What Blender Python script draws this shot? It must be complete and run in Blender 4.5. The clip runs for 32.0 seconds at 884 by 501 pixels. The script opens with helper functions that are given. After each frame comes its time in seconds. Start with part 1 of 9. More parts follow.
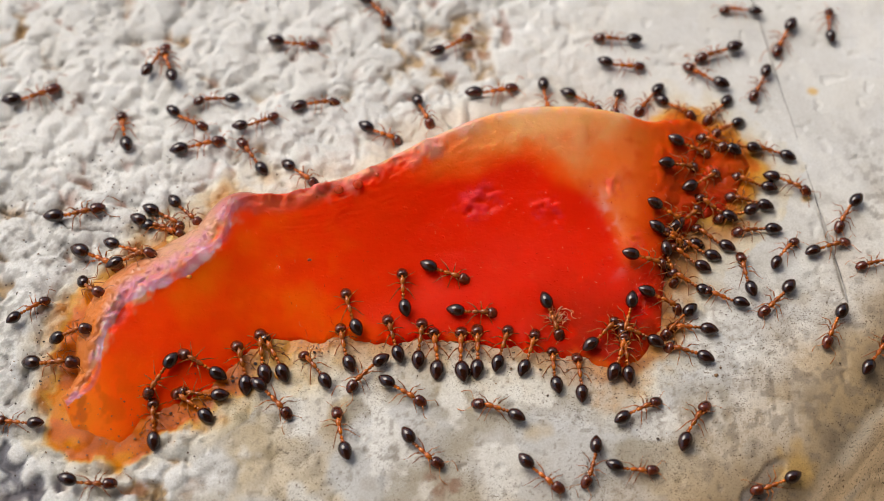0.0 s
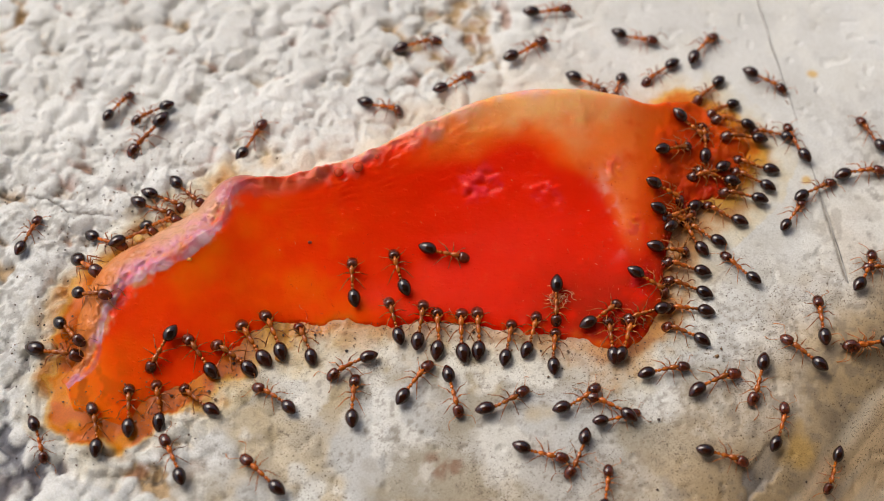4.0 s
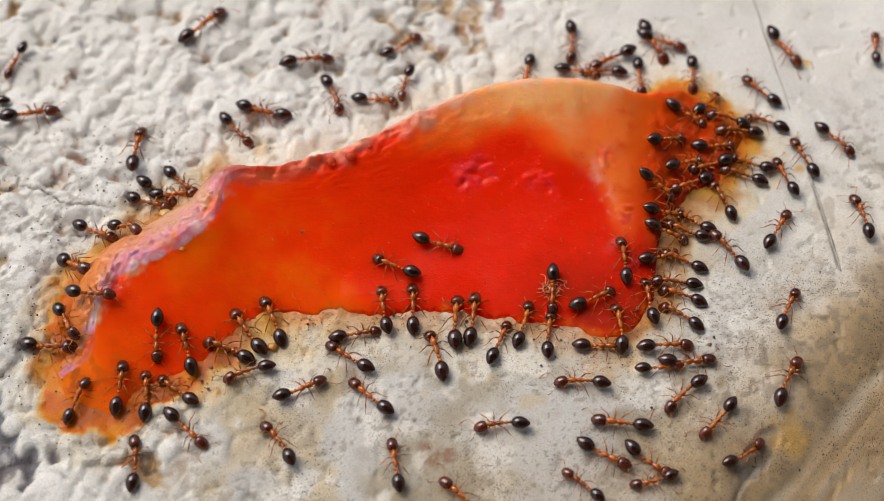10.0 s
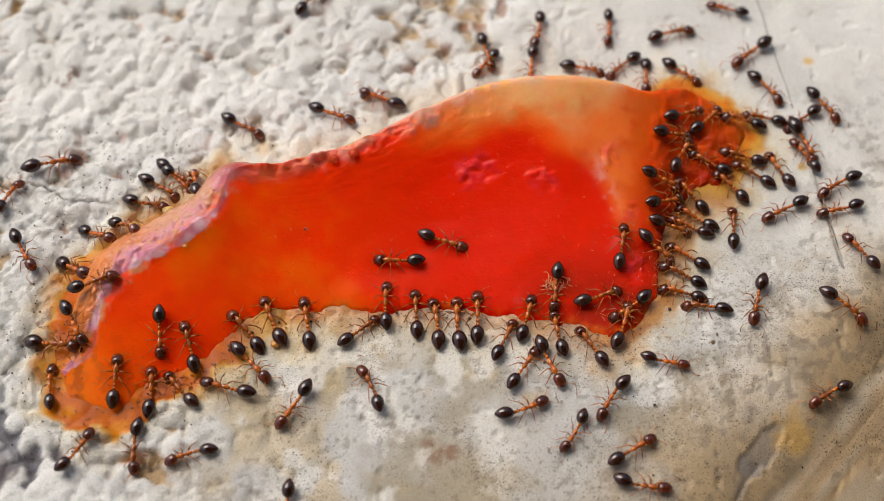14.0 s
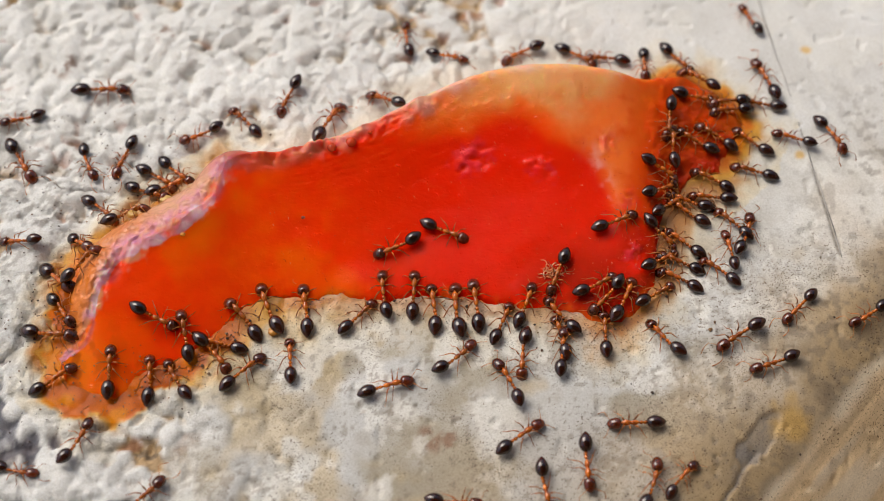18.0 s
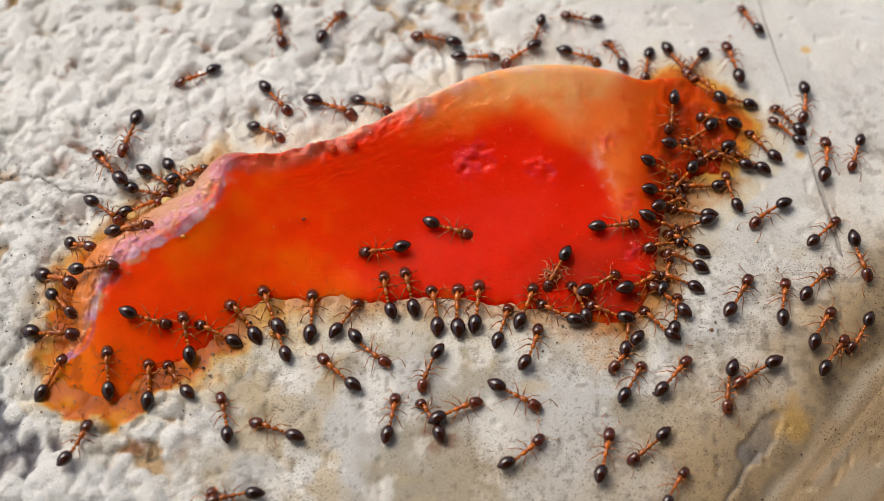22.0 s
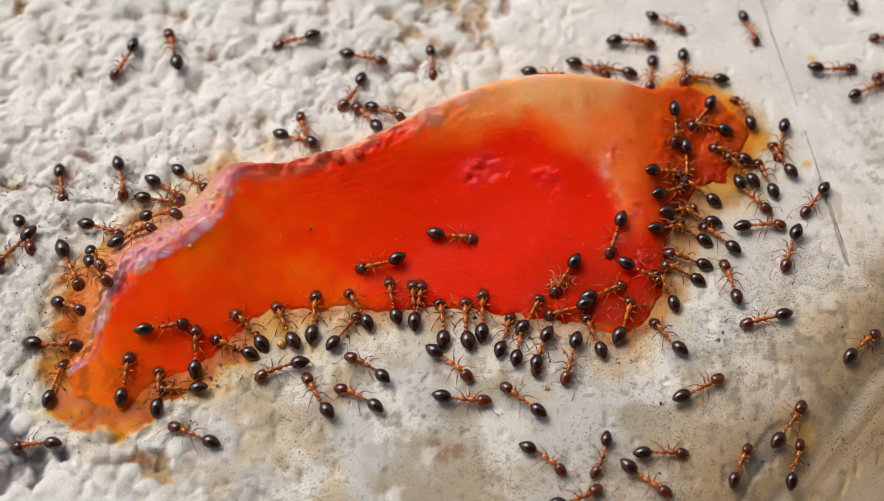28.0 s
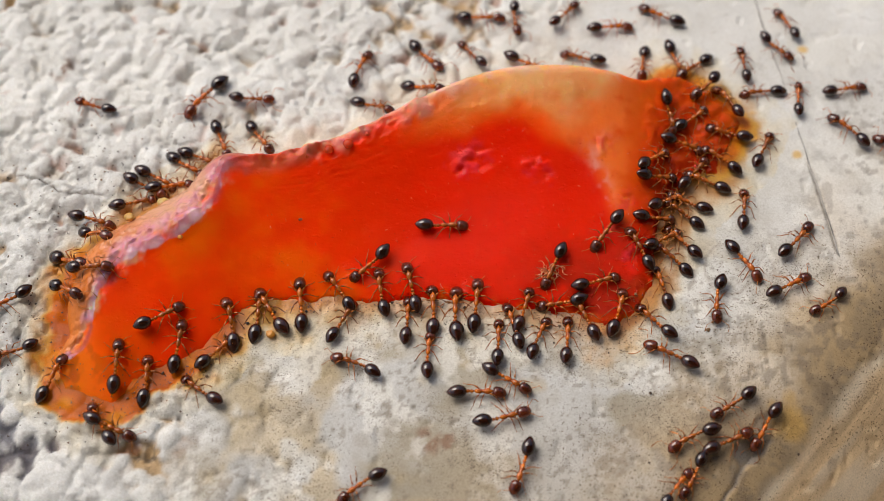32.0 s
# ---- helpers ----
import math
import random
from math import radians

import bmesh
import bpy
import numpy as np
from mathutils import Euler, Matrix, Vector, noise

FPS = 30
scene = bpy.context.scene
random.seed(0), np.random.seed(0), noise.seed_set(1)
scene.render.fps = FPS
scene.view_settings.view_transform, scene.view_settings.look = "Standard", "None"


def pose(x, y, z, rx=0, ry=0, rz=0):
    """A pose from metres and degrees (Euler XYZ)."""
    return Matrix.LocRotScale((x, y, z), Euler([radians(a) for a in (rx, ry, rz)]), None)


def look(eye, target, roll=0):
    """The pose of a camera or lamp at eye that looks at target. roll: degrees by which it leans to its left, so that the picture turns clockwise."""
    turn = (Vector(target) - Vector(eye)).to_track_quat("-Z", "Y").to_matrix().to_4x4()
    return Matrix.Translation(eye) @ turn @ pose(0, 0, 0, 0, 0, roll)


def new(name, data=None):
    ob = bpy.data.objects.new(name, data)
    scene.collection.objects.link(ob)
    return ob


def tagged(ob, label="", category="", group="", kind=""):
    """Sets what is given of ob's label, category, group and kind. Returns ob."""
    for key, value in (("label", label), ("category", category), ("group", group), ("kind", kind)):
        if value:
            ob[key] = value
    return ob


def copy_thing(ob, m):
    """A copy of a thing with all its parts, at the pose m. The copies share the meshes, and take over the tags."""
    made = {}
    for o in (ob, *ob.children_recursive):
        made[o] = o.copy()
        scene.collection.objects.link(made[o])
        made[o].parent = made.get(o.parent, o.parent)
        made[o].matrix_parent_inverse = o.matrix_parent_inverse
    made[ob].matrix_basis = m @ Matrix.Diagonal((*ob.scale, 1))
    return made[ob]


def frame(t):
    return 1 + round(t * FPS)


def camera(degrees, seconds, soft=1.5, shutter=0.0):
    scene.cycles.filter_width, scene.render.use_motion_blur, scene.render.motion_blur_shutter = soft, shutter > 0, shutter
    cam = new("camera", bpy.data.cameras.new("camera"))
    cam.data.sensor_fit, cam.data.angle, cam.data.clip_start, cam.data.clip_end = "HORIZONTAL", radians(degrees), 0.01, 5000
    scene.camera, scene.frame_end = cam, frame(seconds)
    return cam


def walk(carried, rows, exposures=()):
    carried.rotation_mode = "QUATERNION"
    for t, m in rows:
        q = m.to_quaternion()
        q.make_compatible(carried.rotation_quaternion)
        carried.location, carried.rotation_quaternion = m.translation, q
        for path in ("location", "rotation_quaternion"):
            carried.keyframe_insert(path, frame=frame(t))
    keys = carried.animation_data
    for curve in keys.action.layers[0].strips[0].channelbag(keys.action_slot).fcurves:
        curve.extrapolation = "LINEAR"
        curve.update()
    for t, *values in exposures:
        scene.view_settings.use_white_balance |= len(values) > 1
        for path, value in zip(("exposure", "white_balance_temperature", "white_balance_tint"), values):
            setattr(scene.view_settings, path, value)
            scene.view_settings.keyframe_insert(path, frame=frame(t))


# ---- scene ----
MM = 0.001
cam = camera(34.0, 32.0, soft=0.4)
cam.data.dof.use_dof, cam.data.dof.focus_distance, cam.data.dof.aperture_fstop = True, 0.0586, 46.0


def shot(dx, dy, roll):
    """The hand-held camera: 60 mm off, 60 degrees down, slid by dx and dy millimetres across its view and leaning a little."""
    r, up, eye = Vector((1, 0, 0)), Vector((0, 0.8660, 0.5)), Vector((0, -30.0, 51.962))
    e = eye + r * dx + up * dy
    return look(e * MM, (e - eye * 1.0) * MM, roll)


walk(cam, [
    (0, shot(-0.197, 1.186, 0.29)), (0.5, shot(-0.100, 0.923, 0.14)), (1, shot(-0.086, 0.835, 0.17)), (1.5, shot(-0.258, 0.336, 0.26)),
    (2, shot(-0.167, 0.241, 0.21)), (2.5, shot(-0.026, 0.220, 0.23)), (3, shot(-0.085, 0.378, 0.16)), (3.5, shot(-0.205, 0.434, 0.07)),
    (5.5, shot(-0.206, 0.539, 0.27)), (6, shot(-0.118, 0.469, 0.24)), (6.5, shot(-0.178, 0.553, 0.31)), (7, shot(-0.259, 0.394, 0.21)),
    (7.5, shot(-0.152, 0.266, 0.10)), (8, shot(-0.087, 0.146, 0.08)), (8.5, shot(-0.152, 0.131, 0.14)), (9, shot(-0.002, -0.006, -0.01)),
    (9.5, shot(0.164, 0.040, -0.04)), (10, shot(0.091, 0.013, -0.03)), (10.5, shot(0.095, -0.147, -0.07)), (11, shot(-0.034, -0.016, -0.07)),
    (11.5, shot(0.126, -0.402, -0.13)), (12, shot(0.127, -0.361, -0.06)), (12.5, shot(0.230, -0.478, -0.10)), (13, shot(0.233, -0.415, -0.08)),
    (13.5, shot(0.127, -0.366, -0.02)), (14, shot(-0.032, -0.099, 0.01)), (14.5, shot(0.240, -0.337, -0.09)), (16.5, shot(0.088, -0.513, -0.13)),
    (17, shot(0.133, -0.831, -0.22)), (17.5, shot(0.210, -0.927, -0.22)), (18, shot(0.067, -0.583, -0.07)), (18.5, shot(-0.113, -0.548, -0.07)),
    (19, shot(-0.027, -0.547, -0.09)), (19.5, shot(-0.045, -0.466, -0.07)), (20, shot(-0.149, -0.401, -0.08)), (20.5, shot(-0.071, -0.331, -0.17)),
    (21, shot(-0.055, -0.373, -0.20)), (21.5, shot(-0.015, -0.485, -0.21)), (22, shot(0.039, -0.535, -0.24)), (22.5, shot(0.036, -0.526, -0.25)),
    (23, shot(0.176, -0.678, -0.33)), (23.5, shot(0.051, -0.537, -0.24)), (24, shot(0.168, -0.565, -0.27)), (24.5, shot(0.026, -0.489, -0.23)),
    (26.5, shot(0.099, -0.387, -0.30)), (27, shot(-0.052, -0.315, -0.23)), (27.5, shot(-0.237, -0.002, -0.19)), (28, shot(-0.241, -0.137, -0.24)),
    (28.5, shot(-0.161, -0.253, -0.31)), (29, shot(-0.069, -0.245, -0.27)), (29.5, shot(-0.126, -0.353, -0.36)), (30, shot(-0.039, -0.418, -0.36)),
    (30.5, shot(0.058, -0.433, -0.36)), (31, shot(0.286, -0.825, -0.53)), (31.5, shot(0.175, -0.756, -0.41)), (32, shot(0.167, -0.525, -0.33))
], exposures=[(0, 0.54, 6600, 9), (32, 0.54, 6600, 9)])

# ---- light: soft daylight from the open side of an added, unseen roof ----
world = bpy.data.worlds.new("sky")
scene.world = world
world.use_nodes = True
wn = world.node_tree.nodes
sky = wn.new("ShaderNodeTexSky")
sky.sky_type, sky.sun_disc = "NISHITA", False
sky.sun_elevation, sky.sun_rotation, sky.dust_density = radians(54), radians(-50), 4.0
world.node_tree.links.new(sky.outputs[0], wn["Background"].inputs[0])
wn["Background"].inputs[1].default_value = 0.10
sun = new("sun", bpy.data.lights.new("sun", "SUN"))
sun.data.energy, sun.data.angle, sun.data.color = 1.10, radians(38), (1.0, 0.96, 0.90)
sun.matrix_world = look((-0.45, 0.38, 0.81), (0, 0, 0))

# ---- shape of the ground and of the fruit, in millimetres ----
def smooth(a, b, x):
    t = np.clip((x - a) / (b - a), 0, 1)
    return t * t * (3 - 2 * t)


def stone_base(x, y):
    """Height of the stone without its grain: a gently domed top that rolls over along one slanting edge."""
    x, y = np.asarray(x, float), np.asarray(y, float)
    s = np.maximum((x - 15.5) * 0.742 - (y + 7.2) * 0.67 + 3.2, 0)
    roll = np.where(s < 4.6, s * s / 13.0, 1.628 + (s - 4.6) * 0.708)
    fall = np.maximum(-y - 2.5, 0)
    return -roll - 0.007 * fall * fall * (fall < 12) - 1.008 * (fall >= 12) - 0.0012 * (x * x + y * y) * (x * x + y * y < 2500) - 3.0 * (x * x + y * y >= 2500)


def fractal(x, y, scale, octaves, seed):
    """Value noise on numpy grids, about -1 to 1."""
    rng = np.random.RandomState(seed)
    total, amp, norm = np.zeros_like(x), 1.0, 0.0
    for o in range(octaves):
        table = rng.rand(128, 128) * 2 - 1
        fx, fy = x / scale + 37.7, y / scale + 53.3
        i, j = np.floor(fx).astype(int), np.floor(fy).astype(int)
        a, b = fx - i, fy - j
        a, b = a * a * (3 - 2 * a), b * b * (3 - 2 * b)
        t = lambda p, q: table[p % 128, q % 128]
        total += amp * (t(i, j) * (1 - a) * (1 - b) + t(i + 1, j) * a * (1 - b) + t(i, j + 1) * (1 - a) * b + t(i + 1, j + 1) * a * b)
        norm += amp
        amp, scale = amp * 0.5, scale / 2.03
    return total / norm * 1.6


def roughness_of(x, y):
    """1 where the coat is lumpy roughcast, 0 where it is worn smooth."""
    edge = fractal(x, y, 6.0, 3, 5) * 2.5
    lumpy = smooth(3.0, -5.0, x - 0.62 * (y - 2.0) + edge * 0.8)
    front = smooth(-10.5, -7.0, x + edge * 0.5) * smooth(-1.0, -5.0, y + edge * 0.3)
    return np.clip(lumpy * (1 - 0.85 * front), 0.0, 1)


def chip(x, y):
    """A shallow flake missing from the coat near the rounded edge, and a hairline crack that runs from it."""
    w = fractal(x, y, 0.8, 3, 31) * 0.35
    a, b = (x - 12.5) * 0.62 + (y + 8.5) * 0.78, -(x - 12.5) * 0.78 + (y + 8.5) * 0.62
    flake = smooth(1.0, 0.75, np.hypot(a / 1.45, b / 0.50) + w)
    along = (x - 12.0) * 0.62 + (y + 9.6) * 0.78
    off = -(x - 12.0) * 0.78 + (y + 9.6) * 0.62 + w * 0.25
    line = np.exp(-(off / 0.07) ** 2) * smooth(-2.6, -2.2, along) * smooth(0.8, 0.4, along)
    tx = x - (14.53 + (14.08 - y) * 0.1416 + 0.02 * np.sin(y))
    hair = np.exp(-(tx / 0.06) ** 2) * smooth(4.2, 2.8, y) * smooth(-0.9, -0.5, y)
    return 0.10 * flake + 0.10 * line + 0.16 * hair + 0.20 * split(x, y)


def split(x, y):
    """A thin uneven crack across the lumpy coat."""
    off = y - 3.45 + 0.30 * (x + 18.5) + 0.25 * np.sin(1.9 * x) + 0.2 * fractal(x, y, 0.7, 2, 33)
    return np.exp(-(off / 0.05) ** 2) * smooth(-20.5, -19.5, x) * smooth(-13.8, -15.0, x)


def pebbled(x, y, size, seed):
    """Rounded blobs packed at random, 0 to 1."""
    rng = np.random.RandomState(seed)
    jx, jy, big = rng.rand(64, 64), rng.rand(64, 64), 0.55 + 0.5 * rng.rand(64, 64)
    fx, fy = x / size + 200.0, y / size + 200.0
    i, j = np.floor(fx).astype(int), np.floor(fy).astype(int)
    out = np.zeros_like(fx)
    for a in (-1, 0, 1):
        for b in (-1, 0, 1):
            p, q = (i + a) % 64, (j + b) % 64
            d = np.hypot(i + a + jx[p, q] - fx, j + b + jy[p, q] - fy) / big[p, q]
            out = np.maximum(out, np.sqrt(np.maximum(1 - d * d, 0)) * big[p, q])
    return out


def side_grain(x, y):
    """Long ridges along the rounded side, with a low lip where the coat ends."""
    s = (x - 15.5) * 0.742 - (y + 7.2) * 0.67 + 0.25 * fractal(x, y, 1.8, 2, 17)
    streak = fractal(x * 0.742 - y * 0.67, (x * 0.67 + y * 0.742) * 0.09, 0.7, 3, 15)
    return smooth(-0.1, 0.5, s) * (0.035 * streak - 0.06) + 0.02 * np.exp(-((s + 0.15) / 0.22) ** 2)


def relief(x, y):
    """Lumps and grain of the coat over the smooth shape of the stone."""
    r = roughness_of(x, y)
    wx, wy = x + 0.25 * fractal(x, y, 0.9, 2, 6), y + 0.25 * fractal(x, y, 0.9, 2, 7)
    lumps = fractal(x, y, 2.2, 3, 1)
    blobs = 0.42 * pebbled(wx, wy, 1.15, 41) + 0.24 * pebbled(wx, wy, 0.62, 42) + 0.07 * pebbled(wx, wy, 0.3, 43)
    pits = smooth(0.40, 0.85, fractal(x, y, 0.8, 3, 3))
    mounds = smooth(-1.5, -9.0, x) * smooth(-3.0, -5.5, y) * (0.42 * pebbled(wx, wy, 1.7, 44) + 0.16 * pebbled(wx, wy, 0.8, 45) - 0.22)
    swell = 0.035 * fractal(x, y, 1.5, 4, 1) + 0.06 * fractal(x, y, 3.6, 2, 46) - 0.06 * smooth(0.7, 0.95, fractal(x, y, 0.5, 2, 47))
    return r * (0.18 * lumps + blobs - 0.36 - 0.16 * pits) + (1 - r) * (swell + mounds) - chip(x, y) + side_grain(x, y)


# stations along the fruit: front foot x, y; crest x, y; crest height; width of the back flank
STATIONS = [
    (-14.6, -6.9, -15.0, -5.7, 0.3, 0.5), (-12.8, -7.5, -14.0, -4.7, 0.75, 0.9), (-11.6, -6.3, -13.5, -3.0, 1.6, 1.5),
    (-9.8, -5.7, -12.6, -1.6, 1.8, 1.9), (-8.6, -4.5, -10.9, -0.7, 2.0, 2.1), (-7.7, -3.5, -9.3, 0.6, 2.3, 1.9),
    (-6.4, -3.1, -8.5, 2.3, 2.6, 1.2), (-4.9, -3.0, -6.3, 2.8, 2.3, 1.2), (-2.8, -3.0, -3.4, 3.9, 2.4, 1.2),
    (-0.1, -3.05, -0.6, 5.4, 2.6, 1.2), (2.6, -3.25, 2.3, 6.6, 2.8, 1.2), (4.9, -3.8, 5.1, 6.9, 2.8, 1.2),
    (7.1, -4.15, 7.3, 6.9, 2.4, 1.0), (8.6, -2.6, 8.8, 7.0, 1.6, 0.8), (9.2, 0.7, 10.6, 7.6, 0.9, 0.6),
    (10.6, 2.7, 12.1, 6.7, 0.5, 0.5), (12.0, 3.5, 13.0, 5.6, 0.2, 0.4)]


def spline(values, u):
    """Catmull-Rom through evenly spaced values, at u from 0 to 1."""
    v = np.asarray(values, float)
    n = len(v) - 1
    k = np.clip((u * n).astype(int), 0, n - 1)
    t = u * n - k
    p0, p1, p2, p3 = v[np.maximum(k - 1, 0)], v[k], v[k + 1], v[np.minimum(k + 2, n)]
    return p1 + 0.5 * t * (p2 - p0 + t * (2 * p0 - 5 * p1 + 4 * p2 - p3 + t * (3 * (p1 - p2) + p3 - p0)))


def fruit_shape(u, v):
    """The fruit's skin: u runs along its length, v from the front foot over the crest (0.72) to the back foot."""
    fx, fy, cx, cy, h, w = (spline([s[i] for s in STATIONS], u) for i in range(6))
    e = 1e-3
    tx = spline([s[2] for s in STATIONS], np.minimum(u + e, 1)) - spline([s[2] for s in STATIONS], np.maximum(u - e, 0))
    ty = spline([s[3] for s in STATIONS], np.minimum(u + e, 1)) - spline([s[3] for s in STATIONS], np.maximum(u - e, 0))
    ln = np.hypot(tx, ty) + 1e-9
    bx, by = cx - ty / ln * w, cy + tx / ln * w
    s = np.clip(v / 0.72, 0, 1)
    b = np.clip((v - 0.72) / 0.28, 0, 1)
    lip = np.minimum(0.07, h * 0.3)
    ragged = fractal(fx, fy, 0.9, 4, 51) * 0.24 + fractal(fx, fy, 0.25, 2, 53) * 0.06 + fractal(fx, fy, 3.0, 2, 52) * 0.12
    bowl = smooth(0.42, 0.6, u) * (1 - smooth(0.72, 0.82, u))
    front = lip * (1 - np.exp(-s / 0.045)) + (h - lip) * (s ** 1.15) - 0.35 * bowl * np.sin(math.pi * s ** 1.3)
    edge = smooth(0.36, 0.42, u)
    z = np.where(v <= 0.72, front, h * (edge * (1 - b) ** 0.8 + (1 - edge) * np.cos(b * math.pi / 2) ** 0.9))
    k = edge * b + (1 - edge) * np.sin(b * math.pi / 2)
    x = fx + (cx - fx) * s + (bx - cx) * k
    y = fy + (cy - fy) * s + (by - cy) * k + ragged * smooth(0.25, 0.0, s)
    foot = np.minimum(smooth(0, 0.03, v), smooth(1.0, 0.97, v))
    return x, y, z + stone_base(x, y) - 0.12 * (1 - foot)


CELL, GX, GY = 0.1, -22.0, -16.0


def fruit_reach(x, y):
    """Distance from the fruit's foot over the ground, up to 2.4 mm; 9 beyond."""
    dist = np.where(FRUIT > -5, 0.0, 9.0)
    for _ in range(24):
        p = np.pad(dist, 1, mode="edge")
        dist = np.minimum(dist, np.minimum.reduce([p[:-2, 1:-1], p[2:, 1:-1], p[1:-1, :-2], p[1:-1, 2:]]) + CELL)
    gi, gj = ((x - GX) / CELL).astype(int), ((y - GY) / CELL).astype(int)
    ok = (gi >= 0) & (gi < 440) & (gj >= 0) & (gj < 340)
    return np.where(ok, dist[np.clip(gi, 0, 439), np.clip(gj, 0, 339)], 9.0)


def juice_film(x, y, d):
    """1 where thick juice has run out of the fruit's thin end and fills the grain of the coat."""
    pool = smooth(1.3, 0.5, d + 0.6 * fractal(x, y, 1.4, 3, 71)) * smooth(-5.0, -10.0, x) * smooth(1.5, -1.5, y)
    return np.maximum(pool, 0.8 * smooth(1.2, 0.1, d + 0.4 * fractal(x, y, 0.9, 3, 72)) * smooth(8.5, 10.0, x) * smooth(2.0, 4.0, y))


def fruit_map():
    """Height of the fruit over a fine grid, for whatever stands on it."""
    u, v = np.meshgrid(np.linspace(0, 1, 900), np.linspace(0, 1, 420), indexing="ij")
    x, y, z = fruit_shape(u, v)
    grid = np.full((440, 340), -9.0)
    np.maximum.at(grid, (((x - GX) / CELL).astype(int), ((y - GY) / CELL).astype(int)), z)
    return grid


def ground_map():
    """Height of the stone with its lumps, evened out over a step's length."""
    x, y = np.meshgrid(GX + CELL * (np.arange(440) + 0.5), GY + CELL * (np.arange(340) + 0.5), indexing="ij")
    film = juice_film(x, y, fruit_reach(x, y))
    g = relief(x, y) * (1 - 0.85 * film) + 0.08 * film
    for ax in (0, 1):
        g = sum(np.roll(g, k, ax) for k in range(-3, 4)) / 7
    return stone_base(x, y) + g + 0.02


FRUIT = fruit_map()
GROUND = ground_map()


def top(x, y):
    """Height of the ground or of the fruit, whichever is higher, at one place."""
    i, j = int((x - GX) / CELL), int((y - GY) / CELL)
    if 1 <= i < 438 and 1 <= j < 338:
        return max(float(GROUND[i, j]), float(FRUIT[i - 1:i + 2, j - 1:j + 2].max()))
    return float(stone_base(x, y))


# ---- materials ----
def material(name):
    m = bpy.data.materials.new(name)
    m.use_nodes = True
    return m, m.node_tree.nodes, m.node_tree.links, m.node_tree.nodes["Principled BSDF"]


def node(nodes, kind, **inputs):
    n = nodes.new(kind)
    for key, value in inputs.items():
        n.inputs[key.replace("_", " ")].default_value = value
    return n


def noise_at(nodes, links, scale, detail=4.0, rough=0.55, coords=None):
    n = node(nodes, "ShaderNodeTexNoise", Scale=scale, Detail=detail, Roughness=rough)
    links.new((coords or nodes.new("ShaderNodeTexCoord")).outputs["Object"], n.inputs["Vector"])
    return n


def ramp(nodes, links, source, stops):
    r = nodes.new("ShaderNodeValToRGB")
    while len(r.color_ramp.elements) < len(stops):
        r.color_ramp.elements.new(0.5)
    for e, (p, c) in zip(r.color_ramp.elements, stops):
        e.position, e.color = p, (*c, 1) if len(c) == 3 else c
    links.new(source, r.inputs[0])
    return r


def mix(nodes, links, factor, a, b, how="MIX"):
    n = nodes.new("ShaderNodeMix")
    n.data_type, n.blend_type = "RGBA", how
    for sock, val in ((n.inputs[0], factor), (n.inputs[6], a), (n.inputs[7], b)):
        if isinstance(val, (int, float)):
            sock.default_value = val
        elif isinstance(val, tuple):
            sock.default_value = (*val, 1)
        else:
            links.new(val, sock)
    return n.outputs[2]


def bump(nodes, links, bsdf, height, strength, distance):
    b = node(nodes, "ShaderNodeBump", Strength=strength, Distance=distance)
    links.new(height, b.inputs["Height"])
    links.new(b.outputs[0], bsdf.inputs["Normal"])
    return b


def math_node(nodes, links, op, a, b=0.0):
    n = nodes.new("ShaderNodeMath")
    n.operation = op
    for sock, val in zip(n.inputs, (a, b)):
        if isinstance(val, (int, float)):
            sock.default_value = val
        else:
            links.new(val, sock)
    return n.outputs[0]


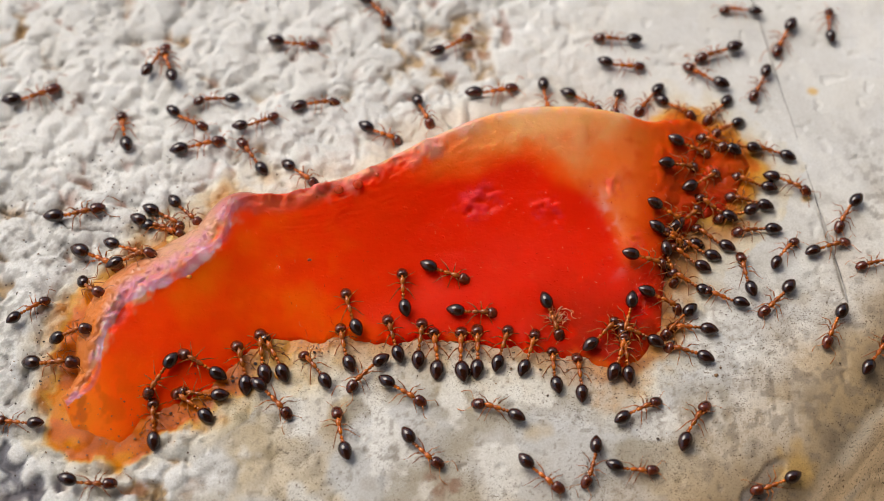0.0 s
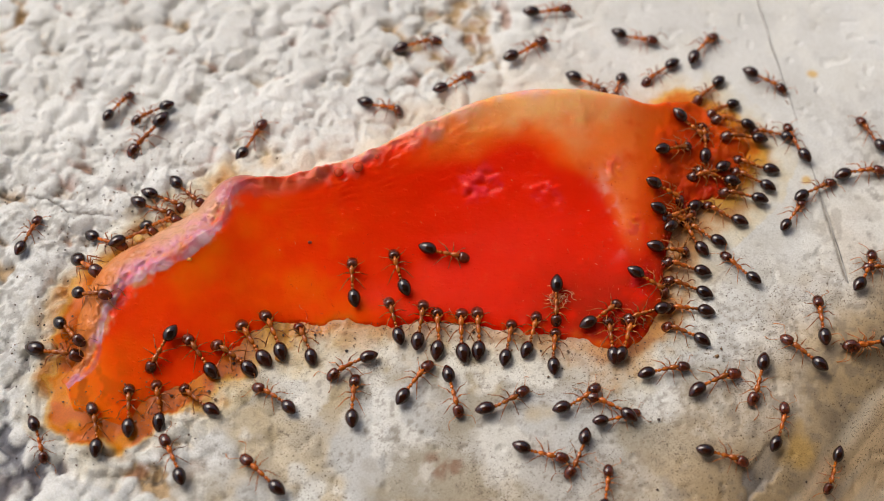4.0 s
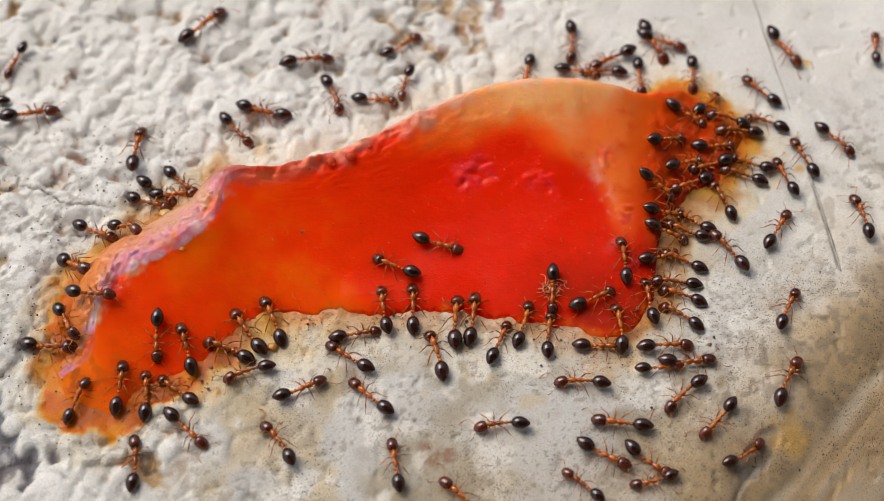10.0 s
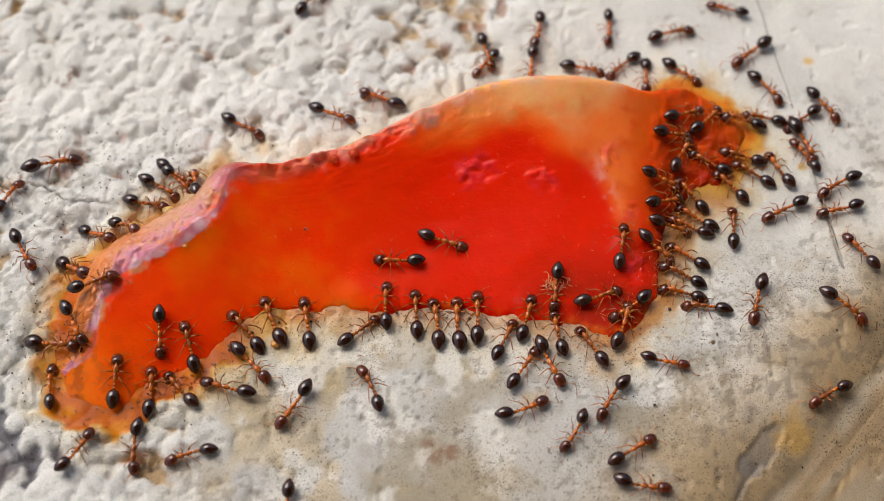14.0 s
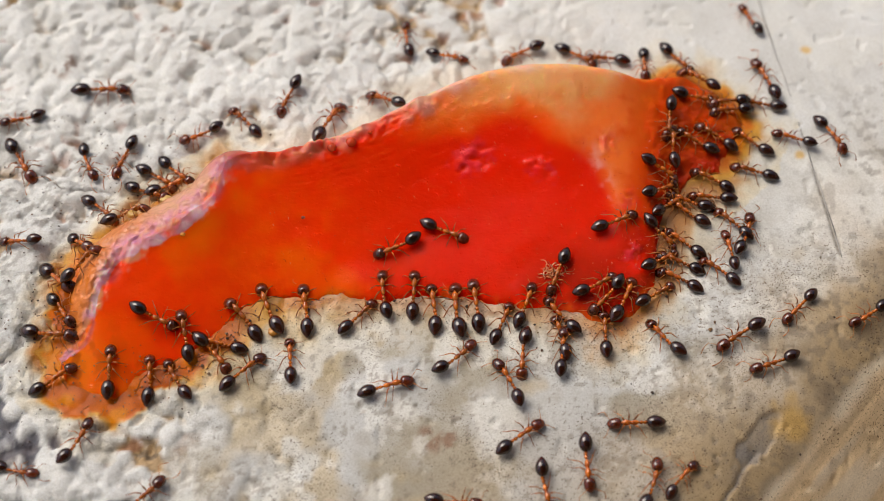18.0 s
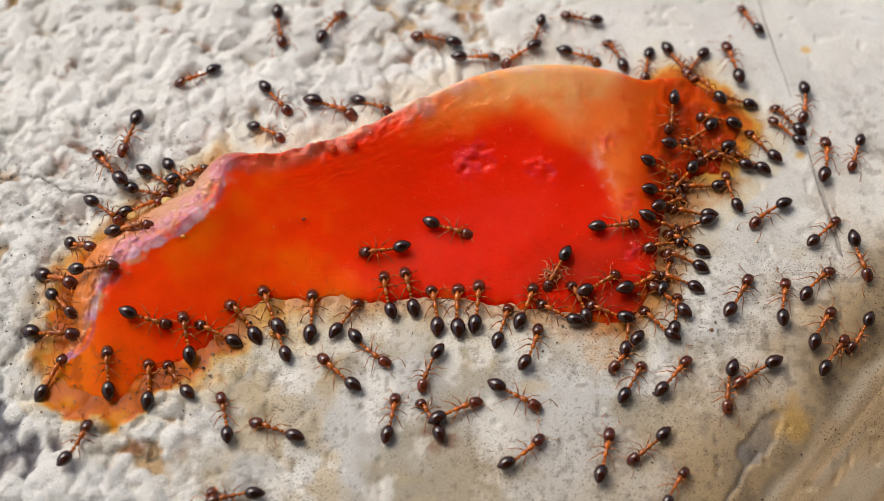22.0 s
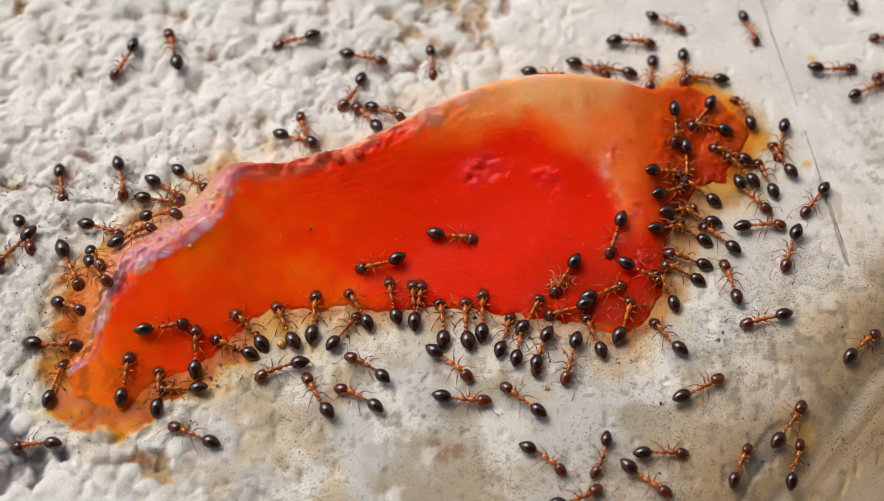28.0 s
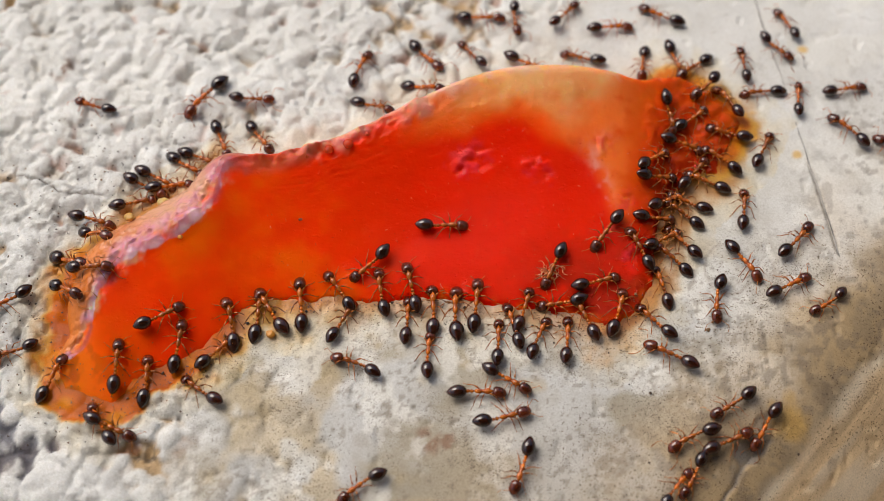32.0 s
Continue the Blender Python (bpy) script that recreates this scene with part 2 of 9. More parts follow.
def stone_material():
    """White limewash on cement; the colour layer marks where paint, dirt, juice and bare side lie, with some shade
    painted in.
    """
    m, n, l, p = material("painted_cement")
    tc = n.new("ShaderNodeTexCoord")
    dirt = n.new("ShaderNodeAttribute")
    dirt.attribute_name = "pigment"
    fine = noise_at(n, l, 10500, 3, 0.6, tc)
    mid = noise_at(n, l, 420, 5, 0.6, tc)
    big = noise_at(n, l, 90, 4, 0.55, tc)
    shade = ramp(n, l, big.outputs[0], [(0.3, (0.80, 0.80, 0.80)), (0.62, (1, 1, 1))])
    grain = ramp(n, l, mid.outputs[0], [(0.30, (0.82, 0.80, 0.76)), (0.55, (1, 1, 1))])
    c = mix(n, l, 0.7, dirt.outputs["Color"], shade.outputs[0], "MULTIPLY")
    c = mix(n, l, 0.6, c, grain.outputs[0], "MULTIPLY")
    flecks = ramp(n, l, fine.outputs[0], [(0.35, (0.26, 0.20, 0.14)), (0.41, (1, 1, 1))])
    lumpy = n.new("ShaderNodeAttribute")
    lumpy.attribute_name = "lumpiness"
    dusty = ramp(n, l, noise_at(n, l, 230, 4, 0.6, tc).outputs[0], [(0.40, (0.08, 0.08, 0.08)), (0.58, (1, 1, 1))])
    dust_at = n.new("ShaderNodeAttribute")
    dust_at.attribute_name = "dust"
    c = mix(n, l, math_node(n, l, "MULTIPLY", dusty.outputs[0], dust_at.outputs["Fac"]), c, mix(n, l, 1.0, c, flecks.outputs[0], "MULTIPLY"))
    grit = ramp(n, l, noise_at(n, l, 13000, 2, 0.6, tc).outputs[0], [(0.36, (0.90, 0.89, 0.86)), (0.62, (1.04, 1.04, 1.04))])
    c = mix(n, l, 1.0, c, grit.outputs[0], "MULTIPLY")
    pepper = noise_at(n, l, 10500, 2, 0.5, tc)
    gate = ramp(n, l, mid.outputs[0], [(0.48, (0, 0, 0)), (0.66, (1, 1, 1))])
    dust = ramp(n, l, pepper.outputs[0], [(0.57, (1, 1, 1)), (0.64, (0.20, 0.15, 0.10))])
    c = mix(n, l, math_node(n, l, "MULTIPLY", gate.outputs[0], math_node(n, l, "MULTIPLY", dust_at.outputs["Fac"], 0.75)), c, mix(n, l, 1.0, c, dust.outputs[0], "MULTIPLY"))
    l.new(c, p.inputs["Base Color"])
    juice = n.new("ShaderNodeAttribute")
    juice.attribute_name = "juice"
    l.new(math_node(n, l, "SUBTRACT", 0.5, math_node(n, l, "MULTIPLY", juice.outputs["Fac"], 0.42)), p.inputs["Specular IOR Level"])
    wet = math_node(n, l, "MULTIPLY", dirt.outputs["Alpha"], -0.45)
    l.new(math_node(n, l, "ADD", 0.62, wet), p.inputs["Roughness"])
    both = math_node(n, l, "ADD", mid.outputs[0], math_node(n, l, "MULTIPLY", fine.outputs[0], 0.7))
    b = bump(n, l, p, both, 1.0, 0.00028)
    l.new(math_node(n, l, "ADD", 0.11, math_node(n, l, "MULTIPLY", lumpy.outputs["Fac"], 0.36)), b.inputs["Strength"])
    return m


def fruit_material(name, sss, grain, shine=0.12):
    """Wet translucent flesh; the colour layer holds red flesh, orange rim and pink skin, with highlights painted in."""
    m, n, l, p = material(name)
    tc = n.new("ShaderNodeTexCoord")
    pig = n.new("ShaderNodeAttribute")
    pig.attribute_name = "pigment"
    fibre = noise_at(n, l, 900, 6, 0.7, tc)
    blot = noise_at(n, l, 260, 4, 0.6, tc)
    c = mix(n, l, 0.3, pig.outputs["Color"], ramp(n, l, blot.outputs[0], [(0.3, (0.7, 0.5, 0.5)), (0.6, (1, 1, 1))]).outputs[0], "MULTIPLY")
    pale = ramp(n, l, fibre.outputs[0], [(0.62, (0, 0, 0)), (0.74, (1, 1, 1))])
    c = mix(n, l, math_node(n, l, "MULTIPLY", pale.outputs[0], 0.16), c, (0.9, 0.16, 0.05))
    l.new(c, p.inputs["Base Color"])
    p.inputs["Subsurface Weight"].default_value = sss
    p.inputs["Subsurface Radius"].default_value = (1.0, 0.14, 0.03)
    p.inputs["Specular IOR Level"].default_value = shine
    p.inputs["Subsurface Scale"].default_value = 0.00045
    l.new(math_node(n, l, "ADD", 0.08, math_node(n, l, "MULTIPLY", pig.outputs["Alpha"], 0.16)), p.inputs["Roughness"])
    spark = noise_at(n, l, 6500, 2, 0.5, tc)
    both = math_node(n, l, "ADD", blot.outputs[0], math_node(n, l, "MULTIPLY", fibre.outputs[0], 0.6))
    peaks = ramp(n, l, spark.outputs[0], [(0.63, (0, 0, 0)), (0.76, (1, 1, 1))])
    rough_spots = ramp(n, l, noise_at(n, l, 170, 3, 0.5, tc).outputs[0], [(0.54, (0, 0, 0)), (0.70, (1, 1, 1))])
    glint = math_node(n, l, "MULTIPLY", peaks.outputs[0], math_node(n, l, "ADD", grain, rough_spots.outputs[0]))
    both = math_node(n, l, "ADD", math_node(n, l, "MULTIPLY", both, 0.34), math_node(n, l, "MULTIPLY", glint, 0.45))
    both = math_node(n, l, "ADD", both, math_node(n, l, "MULTIPLY", noise_at(n, l, 2300, 4, 0.65, tc).outputs[0], grain * 0.35))
    fibres = node(n, "ShaderNodeMapping", Scale=(1.0, 2.2, 1.0), Rotation=(0, 0, 0.5))
    l.new(tc.outputs["Object"], fibres.inputs["Vector"])
    weave = node(n, "ShaderNodeTexNoise", Scale=4300, Detail=3.0, Roughness=0.6, Distortion=0.6)
    l.new(fibres.outputs[0], weave.inputs["Vector"])
    both = math_node(n, l, "ADD", both, math_node(n, l, "MULTIPLY", weave.outputs[0], math_node(n, l, "ADD", 0.13, math_node(n, l, "MULTIPLY", rough_spots.outputs[0], 0.20))))
    bump(n, l, p, both, 0.55, 0.00020)
    return m


def shell_material(name, dark, light, rough, gloss=0.0, scale=3000):
    m, n, l, p = material(name)
    tc = n.new("ShaderNodeTexCoord")
    info = n.new("ShaderNodeObjectInfo")
    t = noise_at(n, l, scale, 4, 0.6, tc)
    c = ramp(n, l, t.outputs[0], [(0.35, dark), (0.7, light)]).outputs[0]
    v = ramp(n, l, info.outputs["Random"], [(0.0, (0.65, 0.65, 0.65)), (1.0, (1.25, 1.2, 1.15))])
    l.new(mix(n, l, 1.0, c, v.outputs[0], "MULTIPLY"), p.inputs["Base Color"])
    p.inputs["Roughness"].default_value = rough
    p.inputs["Specular IOR Level"].default_value = 0.5
    p.inputs["Coat Weight"].default_value = gloss
    p.inputs["Coat Roughness"].default_value, p.inputs["Coat IOR"].default_value = 0.05, 1.55
    bump(n, l, p, t.outputs[0], 0.10, 0.00002)
    return m


STONE, FLESH, RIND = stone_material(), fruit_material("ripe_fruit_flesh", 0.7, 0.34), fruit_material("fruit_rind", 0.0, 1.1, 0.45)
PULP = fruit_material("mashed_pulp", 0.45, 0.5)
GASTER = shell_material("dark_glossy_gaster", (0.008, 0.002, 0.001), (0.050, 0.010, 0.004), 0.09, 0.5)
HEAD = shell_material("brown_black_head", (0.026, 0.006, 0.002), (0.17, 0.028, 0.006), 0.11, 0.45)
AMBER = shell_material("amber_thorax", (0.24, 0.034, 0.003), (0.78, 0.23, 0.018), 0.18, 0.3)
LIMB = shell_material("orange_brown_limb", (0.30, 0.075, 0.008), (0.68, 0.25, 0.04), 0.28)


# ---- mesh helpers ----
def mesh_object(name, verts, faces, mat, parent=None, label="", flat=False):
    me = bpy.data.meshes.new(name)
    me.from_pydata([(x * MM, y * MM, z * MM) for x, y, z in verts], [], faces)
    me.materials.append(mat)
    if not flat:
        me.polygons.foreach_set("use_smooth", [True] * len(me.polygons))
    me.update()
    ob = new(name, me)
    ob.parent = parent
    if label:
        ob["label"] = label
    return ob


def tube(points, radii, sides=6):
    """A closed tapering tube through points."""
    pts = [Vector(p) for p in points]
    verts, faces = [], []
    for i, p in enumerate(pts):
        d = (pts[min(i + 1, len(pts) - 1)] - pts[max(i - 1, 0)]).normalized()
        a = d.orthogonal().normalized()
        b = d.cross(a)
        for k in range(sides):
            w = 2 * math.pi * k / sides
            verts.append(p + (a * math.cos(w) + b * math.sin(w)) * radii[i])
    for i in range(len(pts) - 1):
        for k in range(sides):
            q = (k + 1) % sides
            faces.append((i * sides + k, i * sides + q, (i + 1) * sides + q, (i + 1) * sides + k))
    faces += [tuple(range(sides - 1, -1, -1)), tuple(range((len(pts) - 1) * sides, len(pts) * sides))]
    return [tuple(v) for v in verts], faces


def join(*shells):
    verts, faces = [], []
    for v, f in shells:
        k = len(verts)
        verts += v
        faces += [tuple(i + k for i in q) for q in f]
    return verts, faces


def lathe(profile, sides=14, squash=1.0, wide=1.0, turn=0.0, at=(0, 0, 0), pitch=0.0):
    """Rings round the x axis from (x, radius) pairs, turned about z and y, then moved."""
    m = Matrix.Translation(at) @ pose(0, 0, 0, 0, pitch, turn)
    verts, faces = [], []
    for x, r in profile:
        for k in range(sides):
            w = 2 * math.pi * k / sides
            verts.append(tuple(m @ Vector((x, r * wide * math.cos(w), r * squash * math.sin(w)))))
    for i in range(len(profile) - 1):
        for k in range(sides):
            q = (k + 1) % sides
            faces.append((i * sides + k, i * sides + q, (i + 1) * sides + q, (i + 1) * sides + k))
    faces += [tuple(range(sides - 1, -1, -1)), tuple(range((len(profile) - 1) * sides, len(profile) * sides))]
    return verts, faces


# ---- the stone ----
def axis(lo, hi, step, far):
    fine = list(np.arange(lo, hi + step / 2, step))
    out = [0.4, 1.0, 2.0, 3.5, 6, 10, 16, 25, 40]
    return np.array([lo - o for o in reversed(out) if lo - o > -far] + fine + [hi + o for o in out if hi + o < far])


def build_stone():
    xs, ys = axis(-22, 20, 0.085, 90), axis(-13.5, 17, 0.085, 90)
    x, y = np.meshgrid(xs, ys, indexing="ij")
    r = roughness_of(x, y)
    hollow = -relief(x, y)
    d = fruit_reach(x, y)
    film = juice_film(x, y, d)
    near = (np.abs(x) < 24) * (y < 19) * (y > -16)
    z = stone_base(x, y) + near * (relief(x, y) * (1 - 0.85 * film) + 0.08 * film)
    away = np.maximum(np.hypot(x, y) - 45, 0)
    z = np.maximum(z - away * 1.4, -62)
    nx, ny = len(xs), len(ys)
    me = bpy.data.meshes.new("ground")
    co = np.stack([x, y, z], -1).reshape(-1, 3) * MM
    i, j = np.meshgrid(np.arange(nx - 1), np.arange(ny - 1), indexing="ij")
    a = (i * ny + j).ravel()
    quads = np.stack([a, a + ny, a + ny + 1, a + 1], -1)
    me.vertices.add(len(co))
    me.vertices.foreach_set("co", co.ravel())
    me.loops.add(quads.size)
    me.loops.foreach_set("vertex_index", quads.ravel())
    me.polygons.add(len(quads))
    me.polygons.foreach_set("loop_start", np.arange(len(quads)) * 4)
    me.polygons.foreach_set("use_smooth", [True] * len(quads))
    me.update(calc_edges=True)
    me.materials.append(STONE)
    # paint, dirt and juice, with some shade and a highlight painted in
    paint = np.array([0.80, 0.80, 0.775])
    col = np.ones((nx, ny, 4)) * np.append(paint, 0.0)

    def lay(colour, amount):
        k = np.clip(amount, 0, 1)[..., None]
        col[..., :3] = col[..., :3] * (1 - k) + np.array(colour) * k

    n1, n2, n3 = fractal(x, y, 3.0, 4, 11), fractal(x, y, 0.9, 3, 12), fractal(x, y, 8.0, 3, 13)
    n4 = fractal(x, y, 1.3, 3, 73)
    lay((0.50, 0.38, 0.24), r * smooth(0.06, 0.34, hollow + 0.16 * n1) * 0.75)
    lay((0.40, 0.20, 0.09), r * smooth(0.45, 0.75, fractal(x, y, 2.6, 3, 20)) * smooth(0.0, 0.25, hollow) * 0.6)
    lay((0.52, 0.33, 0.14), r * smooth(0.12, 0.5, n1 + 0.3 * n2) * smooth(-0.10, 0.12, hollow) * 0.85)
    lay((0.34, 0.13, 0.06), r * smooth(0.62, 0.85, fractal(x, y, 1.1, 2, 75)) * smooth(-0.15, 0.10, hollow) * 0.7)
    lay((0.14, 0.11, 0.08), smooth(0.30, 0.5, fractal(x, y, 0.25, 2, 76) + 0.35 * n1) * smooth(-9.5, -12.0, x) * smooth(6.5, 3.5, y) * smooth(-8.0, -4.0, y) * 0.4)
    lay((0.12, 0.10, 0.08), r * smooth(0.55, 0.75, fractal(x, y, 0.30, 2, 28) + 0.3 * n1) * smooth(-0.1, 0.2, hollow) * 0.7)
    # blue-grey shade between the near left lumps, put into the colour
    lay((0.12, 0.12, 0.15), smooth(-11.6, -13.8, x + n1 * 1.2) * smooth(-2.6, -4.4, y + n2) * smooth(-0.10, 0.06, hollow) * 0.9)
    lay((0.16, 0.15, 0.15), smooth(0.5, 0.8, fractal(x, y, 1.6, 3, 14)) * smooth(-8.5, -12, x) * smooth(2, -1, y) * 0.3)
    s = (x - 15.5) * 0.742 - (y + 7.2) * 0.67 + 0.25 * fractal(x, y, 1.8, 2, 17)
    front = smooth(2.0, -3.0, y)
    cloud, patch = fractal(x, y, 2.4, 4, 61), fractal(x, y, 1.5, 4, 62)
    lay((0.44, 0.36, 0.22), (1 - r) * (0.30 + 0.40 * front) * smooth(-0.35, 0.35, cloud + 0.4 * n3))
    # smooth front darkened in the colour, as it leans away from the daylight
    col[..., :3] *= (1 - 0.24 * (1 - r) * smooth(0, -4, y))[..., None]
    lay((0.74, 0.74, 0.72), (1 - r) * smooth(-1, 6, y) * (0.5 + 0.3 * smooth(-0.4, 0.5, n3)))
    # smooth coat greyer towards the right
    lay((0.58, 0.57, 0.53), (1 - r) * smooth(8.5, 13.0, x + n3) * smooth(7.0, 2.0, y) * 0.45)
    lay((0.58, 0.45, 0.25), (1 - r) * front * smooth(0.15, 0.75, fractal(x, y, 3.2, 3, 63) + 0.3 * n2) * 0.68)
    lay((0.40, 0.35, 0.28), (1 - r) * front * smooth(0.15, 0.7, fractal(x, y, 1.1, 4, 64)) * 0.40)
    lay((0.83, 0.82, 0.77), (1 - r) * smooth(0.05, 0.40, patch + 0.3 * n3) * (0.5 + 0.25 * front))
    lay((0.46, 0.36, 0.22), smooth(-6.5, -10.5, y + 1.2 * n1) * smooth(-4, 3, x + n3 * 2) * (0.4 + 0.6 * smooth(-0.3, 0.5, cloud)) * 0.65)
    lay((0.24, 0.19, 0.14), smooth(0.60, 0.74, fractal(x, y, 0.20, 2, 18) + 0.4 * n1) * (1 - r) * (0.05 + 0.45 * front))
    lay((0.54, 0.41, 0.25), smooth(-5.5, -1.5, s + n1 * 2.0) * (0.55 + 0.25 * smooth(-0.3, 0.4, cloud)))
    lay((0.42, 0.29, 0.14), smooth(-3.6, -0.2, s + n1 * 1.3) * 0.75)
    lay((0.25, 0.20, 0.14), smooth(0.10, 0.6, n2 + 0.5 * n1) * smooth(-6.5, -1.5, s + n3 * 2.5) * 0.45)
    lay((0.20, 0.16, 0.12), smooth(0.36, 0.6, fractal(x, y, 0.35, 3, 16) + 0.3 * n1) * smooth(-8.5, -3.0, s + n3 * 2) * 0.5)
    streak = fractal(x * 0.742 - y * 0.67, (x * 0.67 + y * 0.742) * 0.09, 0.7, 3, 15)
    lay((0.85, 0.63, 0.37), smooth(-0.1, 0.4, s))
    lay((0.90, 0.76, 0.56), smooth(0.05, 0.5, streak) * smooth(0.0, 0.5, s) * 0.8)
    lay((0.50, 0.35, 0.20), smooth(0.10, 0.6, -streak) * smooth(0.0, 0.5, s) * 0.75)
    # pale rim highlight along the rounded edge, put into the colour
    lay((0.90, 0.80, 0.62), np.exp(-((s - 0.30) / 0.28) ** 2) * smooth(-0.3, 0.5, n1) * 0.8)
    # broken dark band just inside that rim
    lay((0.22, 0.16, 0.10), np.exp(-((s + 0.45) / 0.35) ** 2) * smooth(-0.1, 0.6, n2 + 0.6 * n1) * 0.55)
    flake = chip(x, y)
    lay((0.25, 0.22, 0.19), smooth(0.02, 0.10, flake) * (0.75 + 0.3 * n2))
    lay((0.62, 0.38, 0.10), smooth(1.1, 0.2, np.hypot((x - 13.9) / 0.75, (y + 7.9) / 0.8) + 0.7 * n2 + 0.4 * n1) * 0.75)
    lay((0.12, 0.09, 0.07), split(x, y) * 0.8)
    for sx, sy, sr in ((-0.34, -9.1, 0.6), (-12.46, 10.65, 0.4), (-16.6, 9.3, 0.6), (0.3, -9.0, 0.35)):
        lay((0.26, 0.13, 0.07), smooth(1.2, 0.4, np.hypot((x - sx) / sr, (y - sy) / sr) + 0.7 * n2) * smooth(-0.2, 0.5, fractal(x, y, 0.28, 2, 29)) * 0.75)
    for sx, sy, sr in ((15.53, 4.26, 0.24), (16.53, 10.03, 0.26)):
        lay((0.76, 0.47, 0.10), smooth(1.2, 0.5, np.hypot((x - sx) / sr, (y - sy) / sr) + 0.5 * n2) * 0.8)
    ring = np.abs(np.hypot((x - 11.9) / 1.0, (y + 1.5) / 1.25) - 0.95 + 0.10 * n1)
    lay((0.45, 0.40, 0.34), smooth(0.07, 0.01, ring) * smooth(-0.4, 0.2, n1 - n3) * 0.7)
    # juice that has run out round the fruit
    wet = smooth(1.7, 0.0, d + 0.8 * n2 + 0.5 * n1) * (0.45 + 0.55 * smooth(4, -4, x)) * (1 - 0.7 * smooth(-8.5, -6.5, x) * smooth(0, 2, y))
    bare = 1 - 0.65 * smooth(-6.0, -3.0, x) * smooth(8.0, 5.5, x) * smooth(1, -1, y)
    wet = wet * bare
    lay((0.72, 0.56, 0.24), bare * smooth(3.0, 0.3, d + 0.9 * n2 + 1.1 * n1) * 0.45 * (1 - 0.75 * smooth(-9.5, -7.5, x) * smooth(10, 8.5, x) * smooth(0, 2, y)))
    lay((0.68, 0.40, 0.09), wet * 0.75)
    lay((0.64, 0.38, 0.10), smooth(1.0, 0.0, d + 0.7 * n2 + 0.4 * n1) * smooth(1.0, -1.5, y) * 0.4 * bare)
    lay((0.56, 0.26, 0.05), smooth(1.6, 0.2, d + 0.6 * n2 + 0.5 * n1) * smooth(5.0, 7.0, x) * smooth(7, 4, y) * 0.85)
    lay((0.30, 0.09, 0.02), smooth(0.9, 0.2, d + 0.6 * n2 + 0.3 * n1) * smooth(0.0, 0.5, n2 + 0.3 * n1) * smooth(5.0, 7.0, x) * smooth(7, 4, y) * 0.8)
    lay((0.62, 0.34, 0.08), smooth(1.7, 0.1, d + 0.6 * n2 + 0.5 * n1) * smooth(-11, -10, x) * smooth(-5.0, -7.5, x) * smooth(-1, -2.5, y) * 0.5)
    lay((0.50, 0.17, 0.015), smooth(1.5, 0.1, d + 0.6 * n2 + 0.4 * n1) * smooth(-7.5, -10.5, x) * 0.95)
    lay((0.60, 0.22, 0.008), smooth(0.95, 0.0, d + 0.7 * n2 + 0.35 * n1) * smooth(2.0, -1.0, y) * (0.3 + 0.6 * smooth(-0.3, 0.4, n2 + 0.5 * n1)) * (1 - 0.5 * smooth(-5, -1, x)))
    lay((0.30, 0.13, 0.05), smooth(0.5, 0.1, d + 0.5 * n2) * smooth(0.0, 0.5, n2) * 0.6)
    lay((0.44, 0.18, 0.04), smooth(1.5, 0.1, d + 0.6 * n2 + 0.3 * n1) * smooth(8.0, 10.0, x) * 0.8)
    lay((0.62, 0.17, 0.006), smooth(0.4, 0.0, d + 0.35 * n2) * smooth(1.0, -1.0, y) * (0.75 - 0.55 * smooth(-6, -3, x)))
    dots = smooth(0.25, 0.5, fractal(x, y, 0.22, 2, 74) + 0.3 * n2)
    lay((0.26, 0.09, 0.03), dots * smooth(1.8, 0.0, d + 0.5 * n2) * smooth(1.5, -1.0, y) * (0.3 + 0.45 * smooth(-2, -7, x)))
    lay((0.70, 0.38, 0.05), smooth(0.0, 0.45, film) * 0.85)
    lay((0.64, 0.13, 0.003), smooth(0.35, 0.9, film) * 0.95)
    lay((0.36, 0.06, 0.003), smooth(0.3, 0.9, film) * smooth(-0.1, 0.6, n4 + 0.5 * n2) * 0.6)
    lay((0.82, 0.34, 0.010), film * smooth(0.1, 0.6, -n4 - 0.4 * n2) * 0.45)
    col[..., 3] = np.maximum(wet * (1 - film), 0.95 * film)
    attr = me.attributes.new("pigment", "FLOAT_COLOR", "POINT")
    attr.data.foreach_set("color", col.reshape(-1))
    juice = me.attributes.new("juice", "FLOAT", "POINT")
    juice.data.foreach_set("value", film.reshape(-1))
    dust = me.attributes.new("dust", "FLOAT", "POINT")
    dust.data.foreach_set("value", (0.12 + 0.88 * (1 - r) * smooth(3.0, -2.0, y + 0.5 * n3) * (1 - film)).reshape(-1))
    lumpy = me.attributes.new("lumpiness", "FLOAT", "POINT")
    lumpy.data.foreach_set("value", (r * (1 - film) - 0.5 * film).reshape(-1))
    return tagged(new("ground", me), "white limewashed cement block, lumpy and dirty, with a rounded edge", "stone", kind="structure")


def build_floor():
    m, n, l, p = material("tan_floor")
    tc = n.new("ShaderNodeTexCoord")
    t = noise_at(n, l, 30, 6, 0.6, tc)
    l.new(ramp(n, l, t.outputs[0], [(0.3, (0.20, 0.15, 0.10)), (0.7, (0.36, 0.28, 0.19))]).outputs[0], p.inputs["Base Color"])
    p.inputs["Roughness"].default_value = 0.7
    bump(n, l, p, t.outputs[0], 0.3, 0.001)
    s = 4000
    ob = mesh_object("floor", [(-s, -s, -60), (s, -s, -60), (s, s, -60), (-s, s, -60)], [(0, 1, 2, 3)], m)
    return tagged(ob, "tan dusty cement floor under the painted block", "floor", kind="structure")


